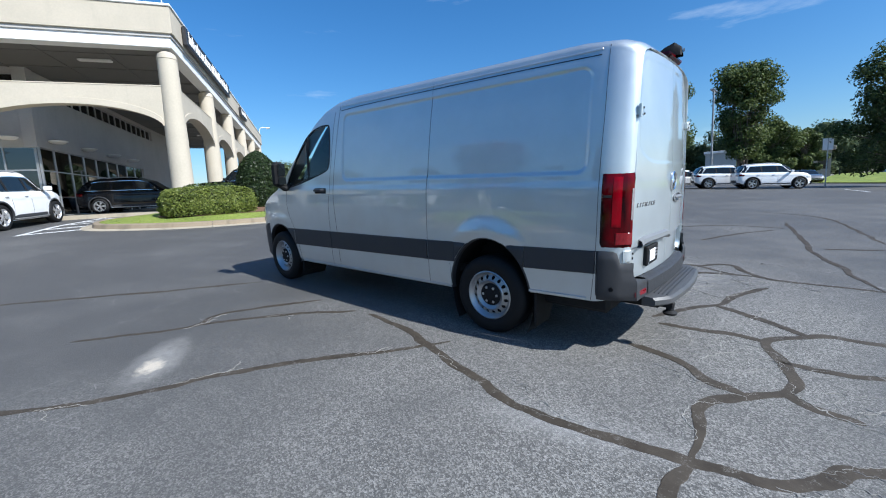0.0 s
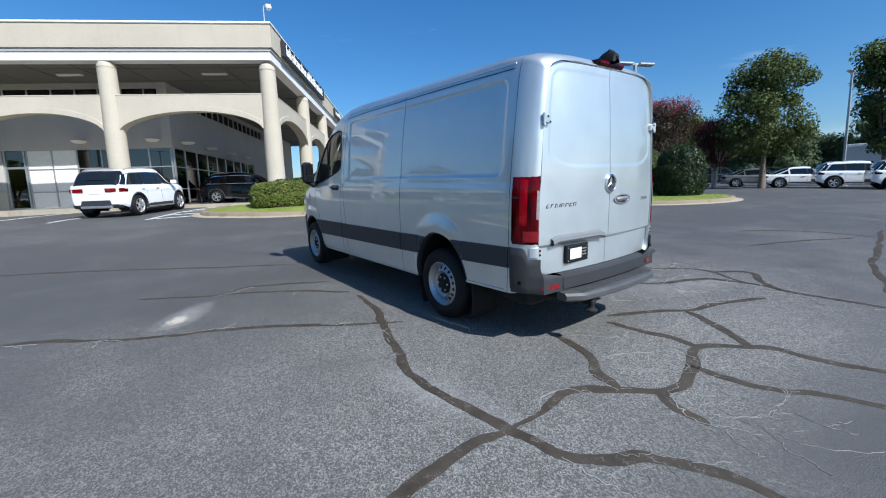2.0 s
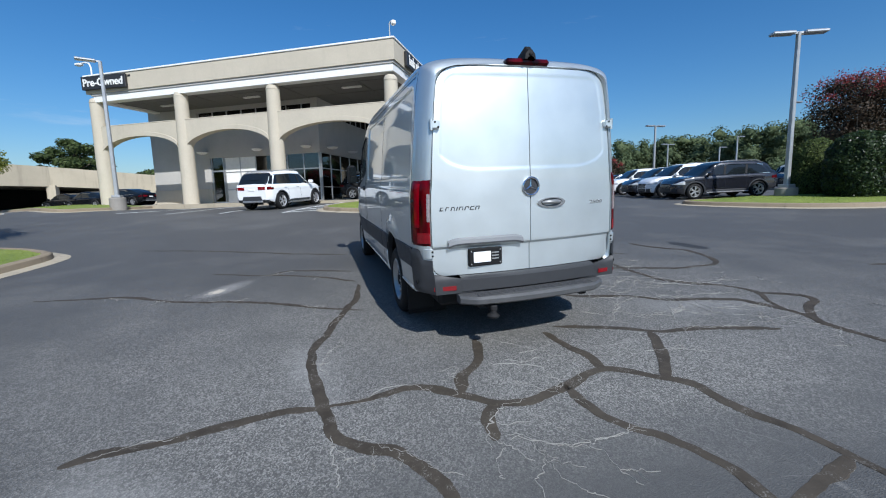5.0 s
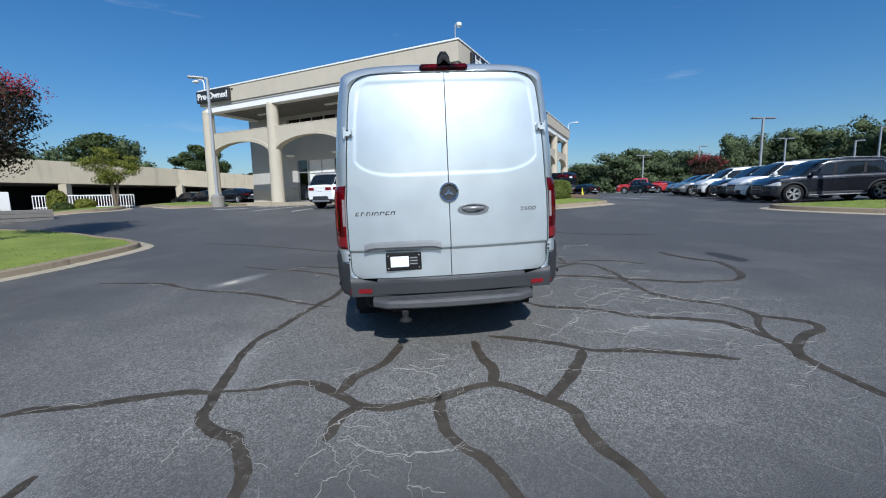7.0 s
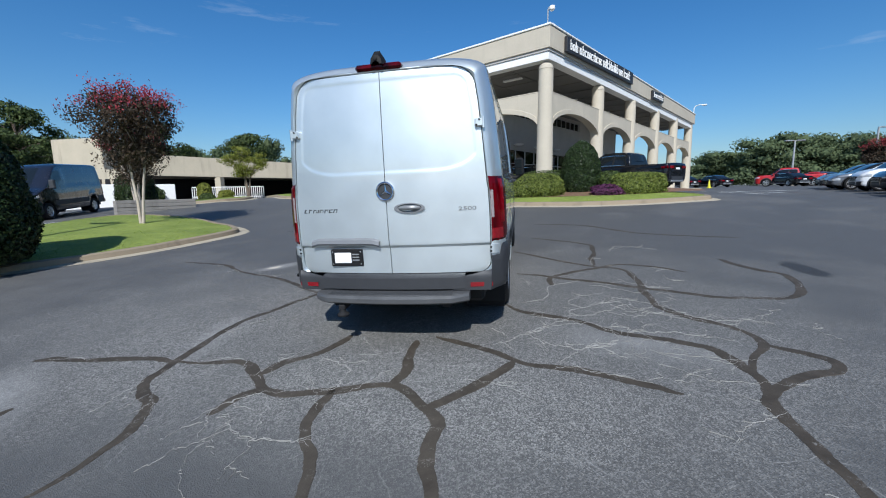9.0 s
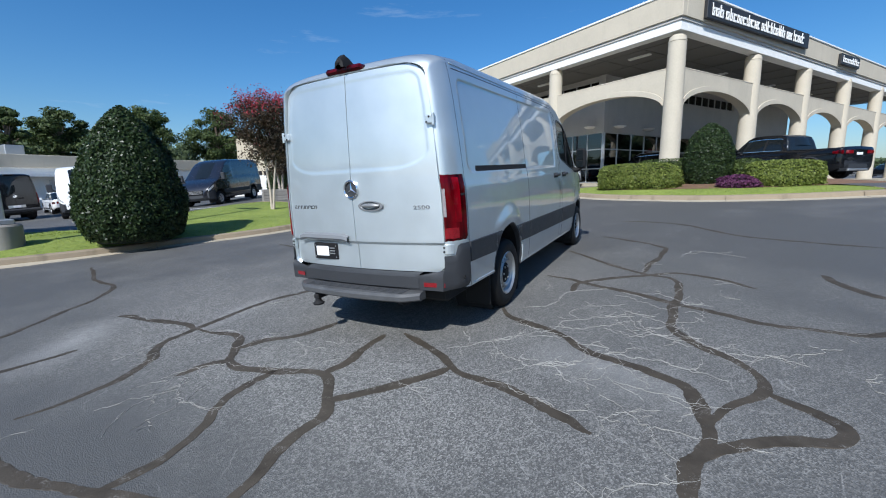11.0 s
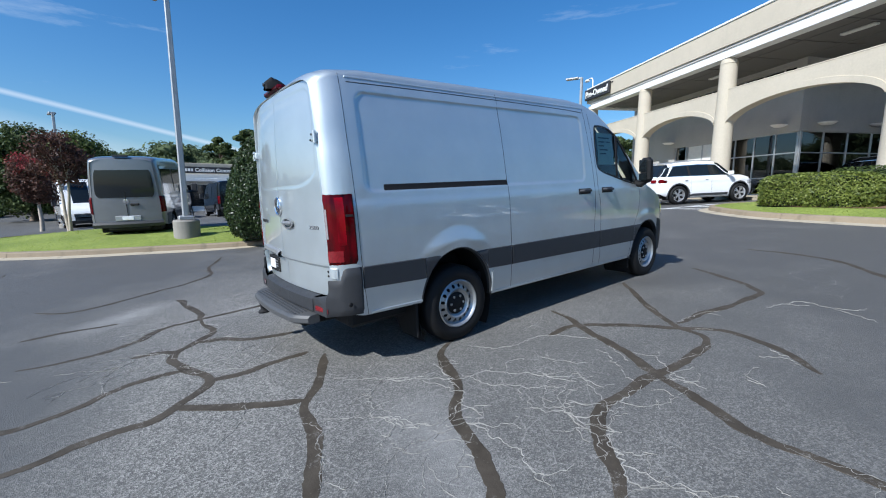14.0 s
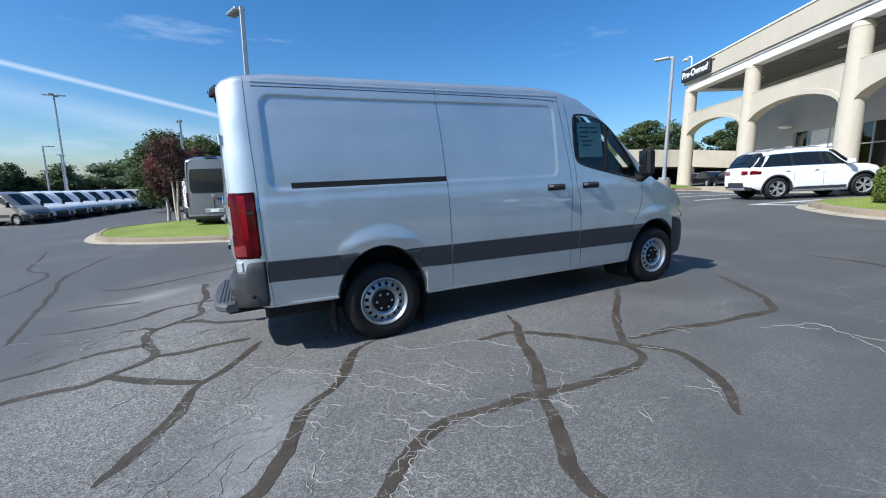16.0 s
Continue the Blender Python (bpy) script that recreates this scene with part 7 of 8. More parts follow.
    for y in [3.90 + (4.84 - 3.90) * k / 12 for k in range(13)]:
        z = interp(y, *TOPZ)
        z += up * ease(z, 1.45, 2.3)
        rows.append([(x, y, z + 0.012 - 0.09 * (abs(x) / 0.74) ** 3.2) for x in [0.74 * (-1 + 2 * i / 14) for i in range(15)]])
    P("windscreen", Shape().grid(rows), DARKGLASS, smooth=60)
    P("radiator_grille", Shape().box(-0.52, 0.52, 5.70, 5.80, 0.62, 0.86, 0.03), GAP)
    P("front_bumper", Shape().grid([[(x, 5.79 - 0.35 * (abs(x) / 0.95) ** 3 + d, z) for d, z in ((-0.1, 0.62), (0.02, 0.6), (0.03, 0.45), (-0.05, 0.33), (-0.2, 0.3))] for x in [-0.93 + 1.86 * k / 20 for k in range(21)]]), CLAD)
    for z in (0.68, 0.74, 0.80):
        P("grille_bar", Shape().box(-0.5, 0.5, 5.795, 5.81, z, z + 0.018), ALU)
    if glazed:
        rows = []
        for k in range(11):
            z = 1.42 + (2.09 - 1.42) * k / 10
            e = interp(z, SIDE_Z, SIDE_X) * 0.885 - 0.085 - (0.10 if k == 0 else 0.035 if k == 1 else 0.04 if k == 10 else 0.01 if k in (2, 9) else 0)
            rows.append([(e * (-1 + 2 * i / 16), bow(e * (-1 + 2 * i / 16)) - 0.026 + 0.045 * max(0, (z - 1.3)) ** 1.6, lift(z)) for i in range(17)])
        P("rear_window", Shape().grid(rows), DARKGLASS, "dark tinted rear window")
        P("plate_recess", Shape().box(-0.34, 0.34, 0.0, 0.03, 0.69, 0.84, 0.01), ALU)
        P("licence_plate", Shape().box(-0.15, 0.15, -0.015, 0.005, 0.71, 0.82, 0.006), WHITEPLATE)
        P("door_gap", Shape().box(-0.005, 0.005, 0.0, 0.03, 0.67, 1.60), GAP)
        P("emblem", Shape().lathe([(0.08, 0.03), (0.08, 0.005), (0.0, 0.0)], 20, "y", at=(0, 0, 1.30)), CHROME, "round chrome emblem")
        P("lower_valance", Shape().box(-0.55, 0.55, 0.0, 0.25, 0.40, 0.52, 0.03), GAP)
        P("rear_handle", Shape().box(0.10, 0.34, -0.02, 0.03, 1.16, 1.23, 0.02), GAP)
        P("brake_light", Shape().box(-0.2, 0.2, 0.05, 0.2, lift(2.40), lift(2.44), 0.01), DARKMETAL)
    return van


plain_van(on_ground(-12.65, -0.85, 74), GREYP, 0.24, "grey high-roof passenger van with tinted rear window", True)
plain_van(on_ground(-22.3, 15.3, 206), NAVY, 0.0, "dark van parked nose out in a lot", False)
lot_van = plain_van(on_ground(-28.1, 8.6, -111), WHITE, 0.12, "white van with grey bumper parked nose out", False)
plain_van(on_ground(-33.0, -3.3, -82), WHITE, 0.42, "white high-roof van with a dark windscreen, parked nose out", False)
plain_van(on_ground(-27.5, 5.4, 92), BLACK, 0.0, "black van seen from behind in a lot", True)
row_van = plain_van(on_ground(-41.7, -18.4, -30), WHITE, 0.0, "white cargo van in a parked row", False, "row of parked vans")
for k in range(2, 9):
    copy_thing(row_van, on_ground(-38.95 - 2.75 * k, -18.82 + 0.42 * k, -30))
sand = plain_van(on_ground(-38.95, -18.82, -30), SANDP, 0.0, "sand-coloured cargo van at the end of a parked row", False, "row of parked vans")


# ---- cars ----
class CarSpec:
    """Side lines of a car: y from the middle, forwards."""

    def __init__(self, long, wide, high, belt, wheelbase, tail, nose, roof, screen, radius=0.36, kind="suv"):
        self.long, self.w, self.high, self.belt, self.wb, self.tail, self.nose, self.roof, self.screen, self.radius, self.kind = long, wide / 2, high, belt, wheelbase, tail, nose, roof, screen, radius, kind
        h = long / 2
        self.shoulder = ((-h, -h + 0.08, -h + 0.3, 0, screen[0], screen[0] + 0.25, h - 0.35, h - 0.12, h), (tail - 0.12, tail, belt, belt - 0.01, belt - 0.02, belt - 0.03, nose - 0.05, nose - 0.19, nose - 0.40))
        self.plan = ((-h, -h + 0.06, -h + 0.22, -h + 0.6, 0, h - 0.75, h - 0.35, h - 0.12, h), (0.78, 0.90, 0.96, 0.99, 1.0, 0.985, 0.92, 0.78, 0.52))
        self.bottom = ((-h, -h + 0.3, -h + 0.8, h - 0.8, h - 0.3, h), (0.46, 0.34, 0.24, 0.24, 0.26, 0.36))

    def skin(self, y, z):
        s = interp(y, *self.shoulder)
        b = interp(y, *self.bottom)
        k = (z - b) / max(s - b, 0.05)
        return self.w * interp(y, *self.plan) * interp(k, (0, 0.08, 0.3, 0.55, 0.72, 0.80, 0.95, 1.0), (0.93, 0.975, 1.0, 0.995, 0.985, 0.995, 0.955, 0.915))

    def cabin(self, y, k):
        """A point of the glasshouse; k: 0 at the belt, 1 at the middle of the roof."""
        z0 = interp(y, *self.shoulder) - 0.02
        z1 = interp(y, *self.roof)
        p = interp(y, *self.plan)
        x = interp(k, (0, 0.55, 0.72, 0.85, 1.0), (0.905, 0.775, 0.70, 0.45, 0.0)) * self.w * p
        z = z0 + (z1 - z0) * interp(k, (0, 0.55, 0.66, 0.72, 0.85, 1.0), (0, 0.86, 0.955, 0.975, 0.995, 1.0))
        return x, z


def car_patch(spec, side, y0, y1, z0, z1, off, ny=8, nz=5):
    lo = z0 if callable(z0) else lambda y: z0
    hi = z1 if callable(z1) else lambda y: z1
    rows = []
    for i in range(ny + 1):
        y = y0 + (y1 - y0) * i / ny
        rows.append([(side * (spec.skin(y, lo(y) + (hi(y) - lo(y)) * k / nz) + (off if 0 < i < ny and 0 < k < nz else -0.004)), y, lo(y) + (hi(y) - lo(y)) * k / nz) for k in range(nz + 1)])
    return Shape().grid(rows)


def car(name, m, spec, coat, label, category="car", group="", trim=CLAD, rails=True, bed=None):
    thing_ = thing(name, m, label, category, group)
    P = lambda n, s, mat, lab="", **k: part(n, s, mat, thing_, lab, **k)
    h = spec.long / 2
    arches = [(e * spec.wb / 2 + spec.long * 0.005, spec.radius, spec.radius * 1.19, spec.radius * 1.17) for e in (-1, 1)]
    ys = [-h, -h + 0.02, -h + 0.05, -h + 0.09, -h + 0.15, -h + 0.22]
    y = -h + 0.28
    while y < h - 0.3:
        ys.append(y)
        y += 0.055
    ys += [h - 0.27, h - 0.2, h - 0.14, h - 0.09, h - 0.05, h - 0.02, h]
    rows = []
    for y in ys:
        b, s = interp(y, *spec.bottom), interp(y, *spec.shoulder)
        half = [(spec.skin(y, b + (s - b) * k / 18), b + (s - b) * k / 18) for k in range(19)]
        for k in range(1, 7):
            half.append((half[18][0] * (1 - k / 6), s + 0.035 * math.sin(math.pi / 2 * k / 6)))
        rows.append([(x, y, z) for x, z in half] + [(-x, y, z) for x, z in reversed(half[:-1])])
    for yc, zc, a, b in arches:
        for i, r in enumerate(rows):
            for k, (x, y, z) in enumerate(r):
                rho = math.hypot((y - yc) / a, (z - zc) / b)
                if abs(x) > 0.4 and 0.90 < rho < 1.09:
                    rows[i][k] = (x, yc + (y - yc) / rho, zc + (z - zc) / rho)
    s, mm = Shape(), len(rows[0])
    s.v = [p for r in rows for p in r]
    for i in range(len(rows) - 1):
        for k in range(mm - 1):
            q = (i * mm + k, (i + 1) * mm + k, (i + 1) * mm + k + 1, i * mm + k + 1)
            c = [sum(s.v[j][e] for j in q) / 4 for e in range(3)]
            if abs(c[0]) > 0.4 and any(math.hypot((c[1] - yc) / a, (c[2] - zc) / b) < 0.99 for yc, zc, a, b in arches):
                continue
            if bed and bed[0] < c[1] < bed[1] and abs(c[0]) < spec.w * 0.80 and c[2] > spec.belt - 0.1:
                continue
            s.f.append(q)
    for e in (0, -1):
        s.add(rows[e], [tuple(range(mm))])
    P("body", s, coat, "", smooth=35, fix=False)
    # glasshouse in dark glass, roof and pillars painted
    y0, y1 = spec.roof[0][0], spec.roof[0][-1]
    n = 34
    gl = []
    for i in range(n + 1):
        y = y0 + (y1 - y0) * i / n
        half = [spec.cabin(y, k / 12) for k in range(13)]
        gl.append([(x, y, z) for x, z in half] + [(-x, y, z) for x, z in reversed(half[:-1])])
    P("glasshouse", Shape().grid(gl), DARKGLASS, "dark tinted glass", smooth=40)
    r0, r1 = spec.screen[2], spec.screen[1]
    cap = []
    for i in range(15):
        y = r0 + (r1 - r0) * i / 14
        half = [spec.cabin(y, k) for k in (0.475, 0.54, 0.62, 0.70, 0.80, 0.9, 1.0)]
        cap.append([(x + 0.006, y, z + 0.010) for x, z in half] + [(-x - 0.006, y, z + 0.010) for x, z in reversed(half[:-1])])
    P("roof", Shape().grid(cap), coat)

    def pillar(side, ya, yb, wide):
        rows = []
        for k in range(9):
            t = k / 8
            y = ya + (yb - ya) * t
            row = []
            for e in (-0.5, 0.5):
                yy = min(max(y + e * wide, y0), y1)
                x, z = spec.cabin(yy, 0.52 * t)
                row.append((side * (x + 0.007), yy, z))
            rows.append(row)
        return Shape().grid(rows)
    for side in (1, -1):
        for ya, yb, wide, mat in ((y1 - 0.06, r1 + 0.02, 0.09, coat), (0.12, 0.02, 0.09, GAP), (-spec.wb * 0.30, -spec.wb * 0.33, 0.09, GAP if spec.kind != "sedan" else coat), (y0 + 0.12, r0 + 0.05, 0.36 if spec.kind == "suv" else 0.16, coat)):
            P("pillar", pillar(side, ya, yb, wide), mat)
        for ya in (0.10, -spec.wb * 0.30):
            P("panel_gap", car_patch(spec, side, ya - 0.006, ya + 0.006, 0.36, spec.belt - 0.06, 0.002, 4, 8), GAP)
        for ya in (-0.10, -spec.wb * 0.30 - 0.18):
            P("door_handle", car_patch(spec, side, ya - 0.12, ya + 0.06, spec.belt - 0.17, spec.belt - 0.135, 0.028, 5, 4), coat if coat is not WHITE else ALU)
        P("sill_trim", car_patch(spec, side, -spec.wb / 2 + spec.radius * 1.2, spec.wb / 2 - spec.radius * 1.2, 0.25, 0.42, 0.014, 8, 4), trim)
        for yc, zc, a, b in arches:
            rows = []
            for k in range(25):
                t = math.pi * (-0.08 + 1.16 * k / 24)
                row = []
                for r, o in ((0.97, -0.03), (0.985, 0.010), (1.06, 0.012), (1.10, -0.003)):
                    yy, z = yc + a * r * math.cos(t), zc + b * r * math.sin(t)
                    row.append((side * (spec.skin(yy, max(z, 0.26)) + o), yy, max(z, 0.22)))
                rows.append(row)
            P("arch_trim", Shape().grid(rows), trim)
            arc = [(yc + a * math.cos(t), zc + b * math.sin(t)) for t in [math.pi * (-0.15 + 1.3 * k / 16) for k in range(17)]]
            P("wheel_housing", Shape().grid([[(side * spec.w * 0.5, yy, z), (side * (spec.skin(yy, max(z, 0.26)) - 0.01), yy, z)] for yy, z in arc]).box(*sorted((side * spec.w * 0.46, side * spec.w * 0.52)), yc - a, yc + a, 0.25, zc + b), GAP)
            wheel(thing_, (side * (spec.w - 0.125), yc, spec.radius), side, spec.radius, 0.24, spec.radius * 0.68, "alloy")
        P("tail_light", car_patch(spec, side, -h + 0.02, -h + 0.34, lambda y: spec.belt - 0.24, lambda y: spec.belt - 0.09 - (0.03 if y > -h + 0.2 else 0), 0.010, 8, 5), REDLENS)
        P("headlight", car_patch(spec, side, h - 0.46, h - 0.03, lambda y: spec.nose - 0.33, lambda y: spec.nose - 0.17 - 0.45 * max(0, (y - h + 0.30)), 0.008, 8, 5), CLEARLENS)
        mir = P("wing_mirror", Shape().box(-0.09, 0.11, -0.05, 0.10, -0.07, 0.08, 0.03).move(pose(side * (spec.w + 0.09), spec.screen[0] - 0.38, spec.belt + 0.06)), coat)
        part("mirror_arm", Shape().box(*sorted((side * (spec.w - 0.13), side * (spec.w + 0.02))), spec.screen[0] - 0.42, spec.screen[0] - 0.32, spec.belt - 0.02, spec.belt + 0.03, 0.01), trim, mir)
        if rails:
            pts = [Vector((side * (spec.cabin(y, 0.66)[0] - 0.01), y, spec.cabin(y, 0.66)[1] + (0.05 if 0 < k < 8 else 0.01))) for k, y in enumerate([r0 + 0.1 + (r1 - r0 - 0.25) * k / 8 for k in range(9)])]
            P("roof_rail", Shape().tube(pts, 0.018, 6), ALU)
        # bright window line and tail lamp on the rear face
        for lo, dz in ((0.0, 0.030), (0.465, 0.022)):
            pts = []
            for k in range(19):
                y = (y0 + 0.30) + (y1 - 0.16 - y0 - 0.30) * k / 18 if lo == 0 else (r0 + 0.10) + (r1 + 0.12 - r0 - 0.10) * k / 18
                x, z = spec.cabin(y, lo + 0.01)
                pts.append([(side * (x - 0.004), y, z - 0.004), (side * (x + 0.012), y, z), (side * (x + 0.010), y, z + dz), (side * (x - 0.006), y, z + dz + 0.004)])
            P("window_line", Shape().grid(pts), CHROME, "chrome window moulding")
        P("side_step", Shape().box(*sorted((side * (spec.w - 0.10), side * (spec.w + 0.03))), -spec.wb / 2 + spec.radius * 1.35, spec.wb / 2 - spec.radius * 1.35, 0.27, 0.31, 0.01), ALU)
        P("tail_lamp", Shape().grid([[(side * spec.w * x, -h - 0.012 + 0.10 * max(0, x - 0.55) ** 1.2 + d, z) for d, z in ((0.03, spec.belt - 0.24), (-0.006, spec.belt - 0.225), (-0.006, spec.belt - 0.10), (0.03, spec.belt - 0.09))] for x in [0.38 + 0.38 * k / 6 for k in range(7)]]), REDLENS_B, "red tail lamp")
    # tail: plate, number plate, lower bumper; front grille
    P("rear_window", Shape().grid([[(x * spec.w * (0.80 - 0.16 * t), y0 + (r0 - y0) * t - 0.03 + 0.10 * abs(x) ** 2.5, spec.cabin(max(y0 + (r0 - y0) * t, y0 + 0.02), 1.0)[1] - 0.05 * abs(x) ** 2 + 0.004) for x in [-0.95 + 1.9 * k / 10 for k in range(11)]] for t in (0.22, 0.5, 0.8, 0.96)]), DARKGLASS)
    P("diffuser", Shape().box(-spec.w * 0.55, spec.w * 0.55, -h - 0.03, -h + 0.1, 0.33, 0.42, 0.02), ALU)
    P("licence_plate", Shape().box(-0.17, 0.17, -h - 0.015, -h + 0.03, spec.belt - 0.28, spec.belt - 0.18, 0.008), WHITEPLATE)
    P("rear_bumper", Shape().grid([[(x * spec.w, -h + 0.02 + 0.16 * abs(x) ** 4 + d, z) for d, z in ((0.06, 0.62), (-0.03, 0.60), (-0.035, 0.42), (0.02, 0.34), (0.12, 0.32))] for x in [-0.86 + 1.72 * k / 16 for k in range(17)]]), trim)
    P("front_bumper", Shape().grid([[(x * spec.w, h - 0.02 - 0.22 * abs(x) ** 4 + d, z) for d, z in ((-0.08, 0.52), (0.03, 0.50), (0.035, 0.38), (-0.02, 0.30), (-0.12, 0.28))] for x in [-0.84 + 1.68 * k / 16 for k in range(17)]]), trim)
    P("radiator_grille", Shape().box(-0.40, 0.40, h - 0.08, h + 0.015, spec.nose - 0.52, spec.nose - 0.27, 0.03), GAP)
    for z in (0.47, 0.41, 0.35):
        P("grille_bar", Shape().box(-0.37, 0.37, h + 0.01, h + 0.03, spec.nose - z, spec.nose - z + 0.02), ALU)
    if bed:
        P("load_bed", Shape().box(-spec.w * 0.8, spec.w * 0.8, bed[0], bed[1], 0.6, 0.66), GAP)
        for sd in (1, -1):
            P("bed_wall", Shape().box(*sorted((sd * spec.w * 0.78, sd * spec.w * 0.82)), bed[0], bed[1], 0.6, spec.belt), GAP)
    return thing_


SUV = CarSpec(4.24, 1.84, 1.68, 1.10, 2.62, 1.12, 1.03, ((-2.07, -1.95, -1.76, -1.4, -0.45, 0.2, 0.52, 0.86, 1.16), (1.13, 1.34, 1.57, 1.65, 1.695, 1.675, 1.59, 1.33, 1.06)), (1.16, 0.32, -1.68), 0.37)
BIGSUV = CarSpec(4.92, 1.96, 1.76, 1.12, 2.99, 1.14, 1.08, ((-2.38, -2.26, -2.02, -1.5, -0.4, 0.25, 0.60, 0.95, 1.30), (1.16, 1.32, 1.60, 1.715, 1.76, 1.735, 1.64, 1.36, 1.09)), (1.30, 0.36, -1.85), 0.375)
MIDSUV = CarSpec(4.56, 1.86, 1.64, 1.05, 2.80, 1.07, 1.00, ((-2.21, -2.10, -1.88, -1.40, -0.37, 0.23, 0.56, 0.88, 1.21), (1.09, 1.24, 1.50, 1.60, 1.64, 1.62, 1.53, 1.27, 1.02)), (1.21, 0.335, -1.72), 0.355)
SEDAN = CarSpec(4.75, 1.84, 1.45, 0.93, 2.86, 0.98, 0.86, ((-1.85, -1.5, -1.1, -0.6, -0.1, 0.25, 0.6, 1.05, 1.35), (0.98, 1.15, 1.33, 1.43, 1.45, 1.42, 1.31, 1.05, 0.90)), (1.30, 0.22, -0.95), 0.335, "sedan")
PICKUP = CarSpec(5.85, 2.04, 1.93, 1.22, 3.72, 1.24, 1.20, ((-0.92, -0.86, -0.74, -0.5, 0.2, 0.72, 1.0, 1.32, 1.66), (1.22, 1.50, 1.80, 1.90, 1.93, 1.90, 1.80, 1.50, 1.18)), (1.66, 0.80, -0.70), 0.40, "pickup")

HEAD_IN = math.degrees(math.atan2(-INWARD.x, INWARD.y))
white_suv = car("parked_suv", on_ground(-3.3, 18.0, HEAD_IN), SUV, WHITE, "white SUV parked nose to the showroom")
p = house_xy(-3.4, 5.4)
dark_suv = car("parked_suv", pose(p[0], p[1], FLOOR + 0.0, 0, 0, HEAD_IN - 90), BIGSUV, BLACK, "black SUV displayed under the showroom arcade")
car("pickup_truck", on_ground(6.7, 21.4, 45), PICKUP, BLACK, "black crew-cab pickup truck beside the showroom", "pickup", rails=False, bed=(-2.75, -1.0))
black_suv = car("parked_suv", on_ground(16.15, 11.85, 72), MIDSUV, NAVY, "dark blue SUV parked at the head of a row", group="parked row")
east_white = car("parked_suv", on_ground(17.0, 14.5, 72), SUV, WHITE, "white SUV in a parked row", group="parked row")
east_dark = copy_thing(black_suv, on_ground(18.4, 17.2, 72))
copy_thing(east_white, on_ground(19.7, 20.7, 72))
silver_sedan = car("parked_sedan", on_ground(20.9, 24.1, 72), SEDAN, GREYP, "grey saloon car in a parked row", group="parked row", rails=False)
copy_thing(silver_sedan, on_ground(22.2, 26.9, 72))
red_sedan = car("parked_sedan", on_ground(31.8, 47.5, 20), SEDAN, REDP, "red car far off in the lot", rails=False)
car("pickup_truck", on_ground(29.2, 47.2, 60), PICKUP, REDP, "red pickup truck far off in the lot", "pickup", rails=False, bed=(-2.75, -1.0))
far_dark = car("parked_sedan", on_ground(28.5, 46.5, 10), SEDAN, BLACK, "dark saloon car far off in the lot", rails=False)
for x, y in ((24.2, 53), (33.4, 49), (21.5, 55)):
    copy_thing(far_dark, on_ground(x, y, 15))
for x, y in ((37.5, 46), (18.8, 56)):
    copy_thing(silver_sedan, on_ground(x, y, -20))
# row by the south-east lawn
for x, y in ((32.1, 0.6), (33.4, 3.3)):
    copy_thing(east_white, on_ground(x, y, 203))
white_sedan = car("parked_sedan", on_ground(34.4, 6.2, 203), SEDAN, WHITE, "white saloon car in a parked row", rails=False, group="parked row")
copy_thing(silver_sedan, on_ground(35.6, 9.2, 203)), copy_thing(black_suv, on_ground(36.6, 12.2, 203)), copy_thing(far_dark, on_ground(37.8, 15.2, 203)), copy_thing(east_white, on_ground(30.2, 16.4, 180))
copy_thing(black_suv, on_ground(27.8, 18.6, 170))
copy_thing(white_sedan, on_ground(52, 2.5, 120)), copy_thing(silver_sedan, on_ground(56, -1.5, 110)), copy_thing(black_suv, on_ground(66, -9.5, 10))
# behind the west island and under the deck
copy_thing(white_sedan, on_ground(-34, 9.5, 80)), copy_thing(far_dark, on_ground(-33, 2.0, 100))
for x, y, a in ((-20.5, 40.2, 60), (-22.8, 41.6, 60), (-17.2, 38.6, 60)):
    copy_thing(far_dark, on_ground(x, y, a))


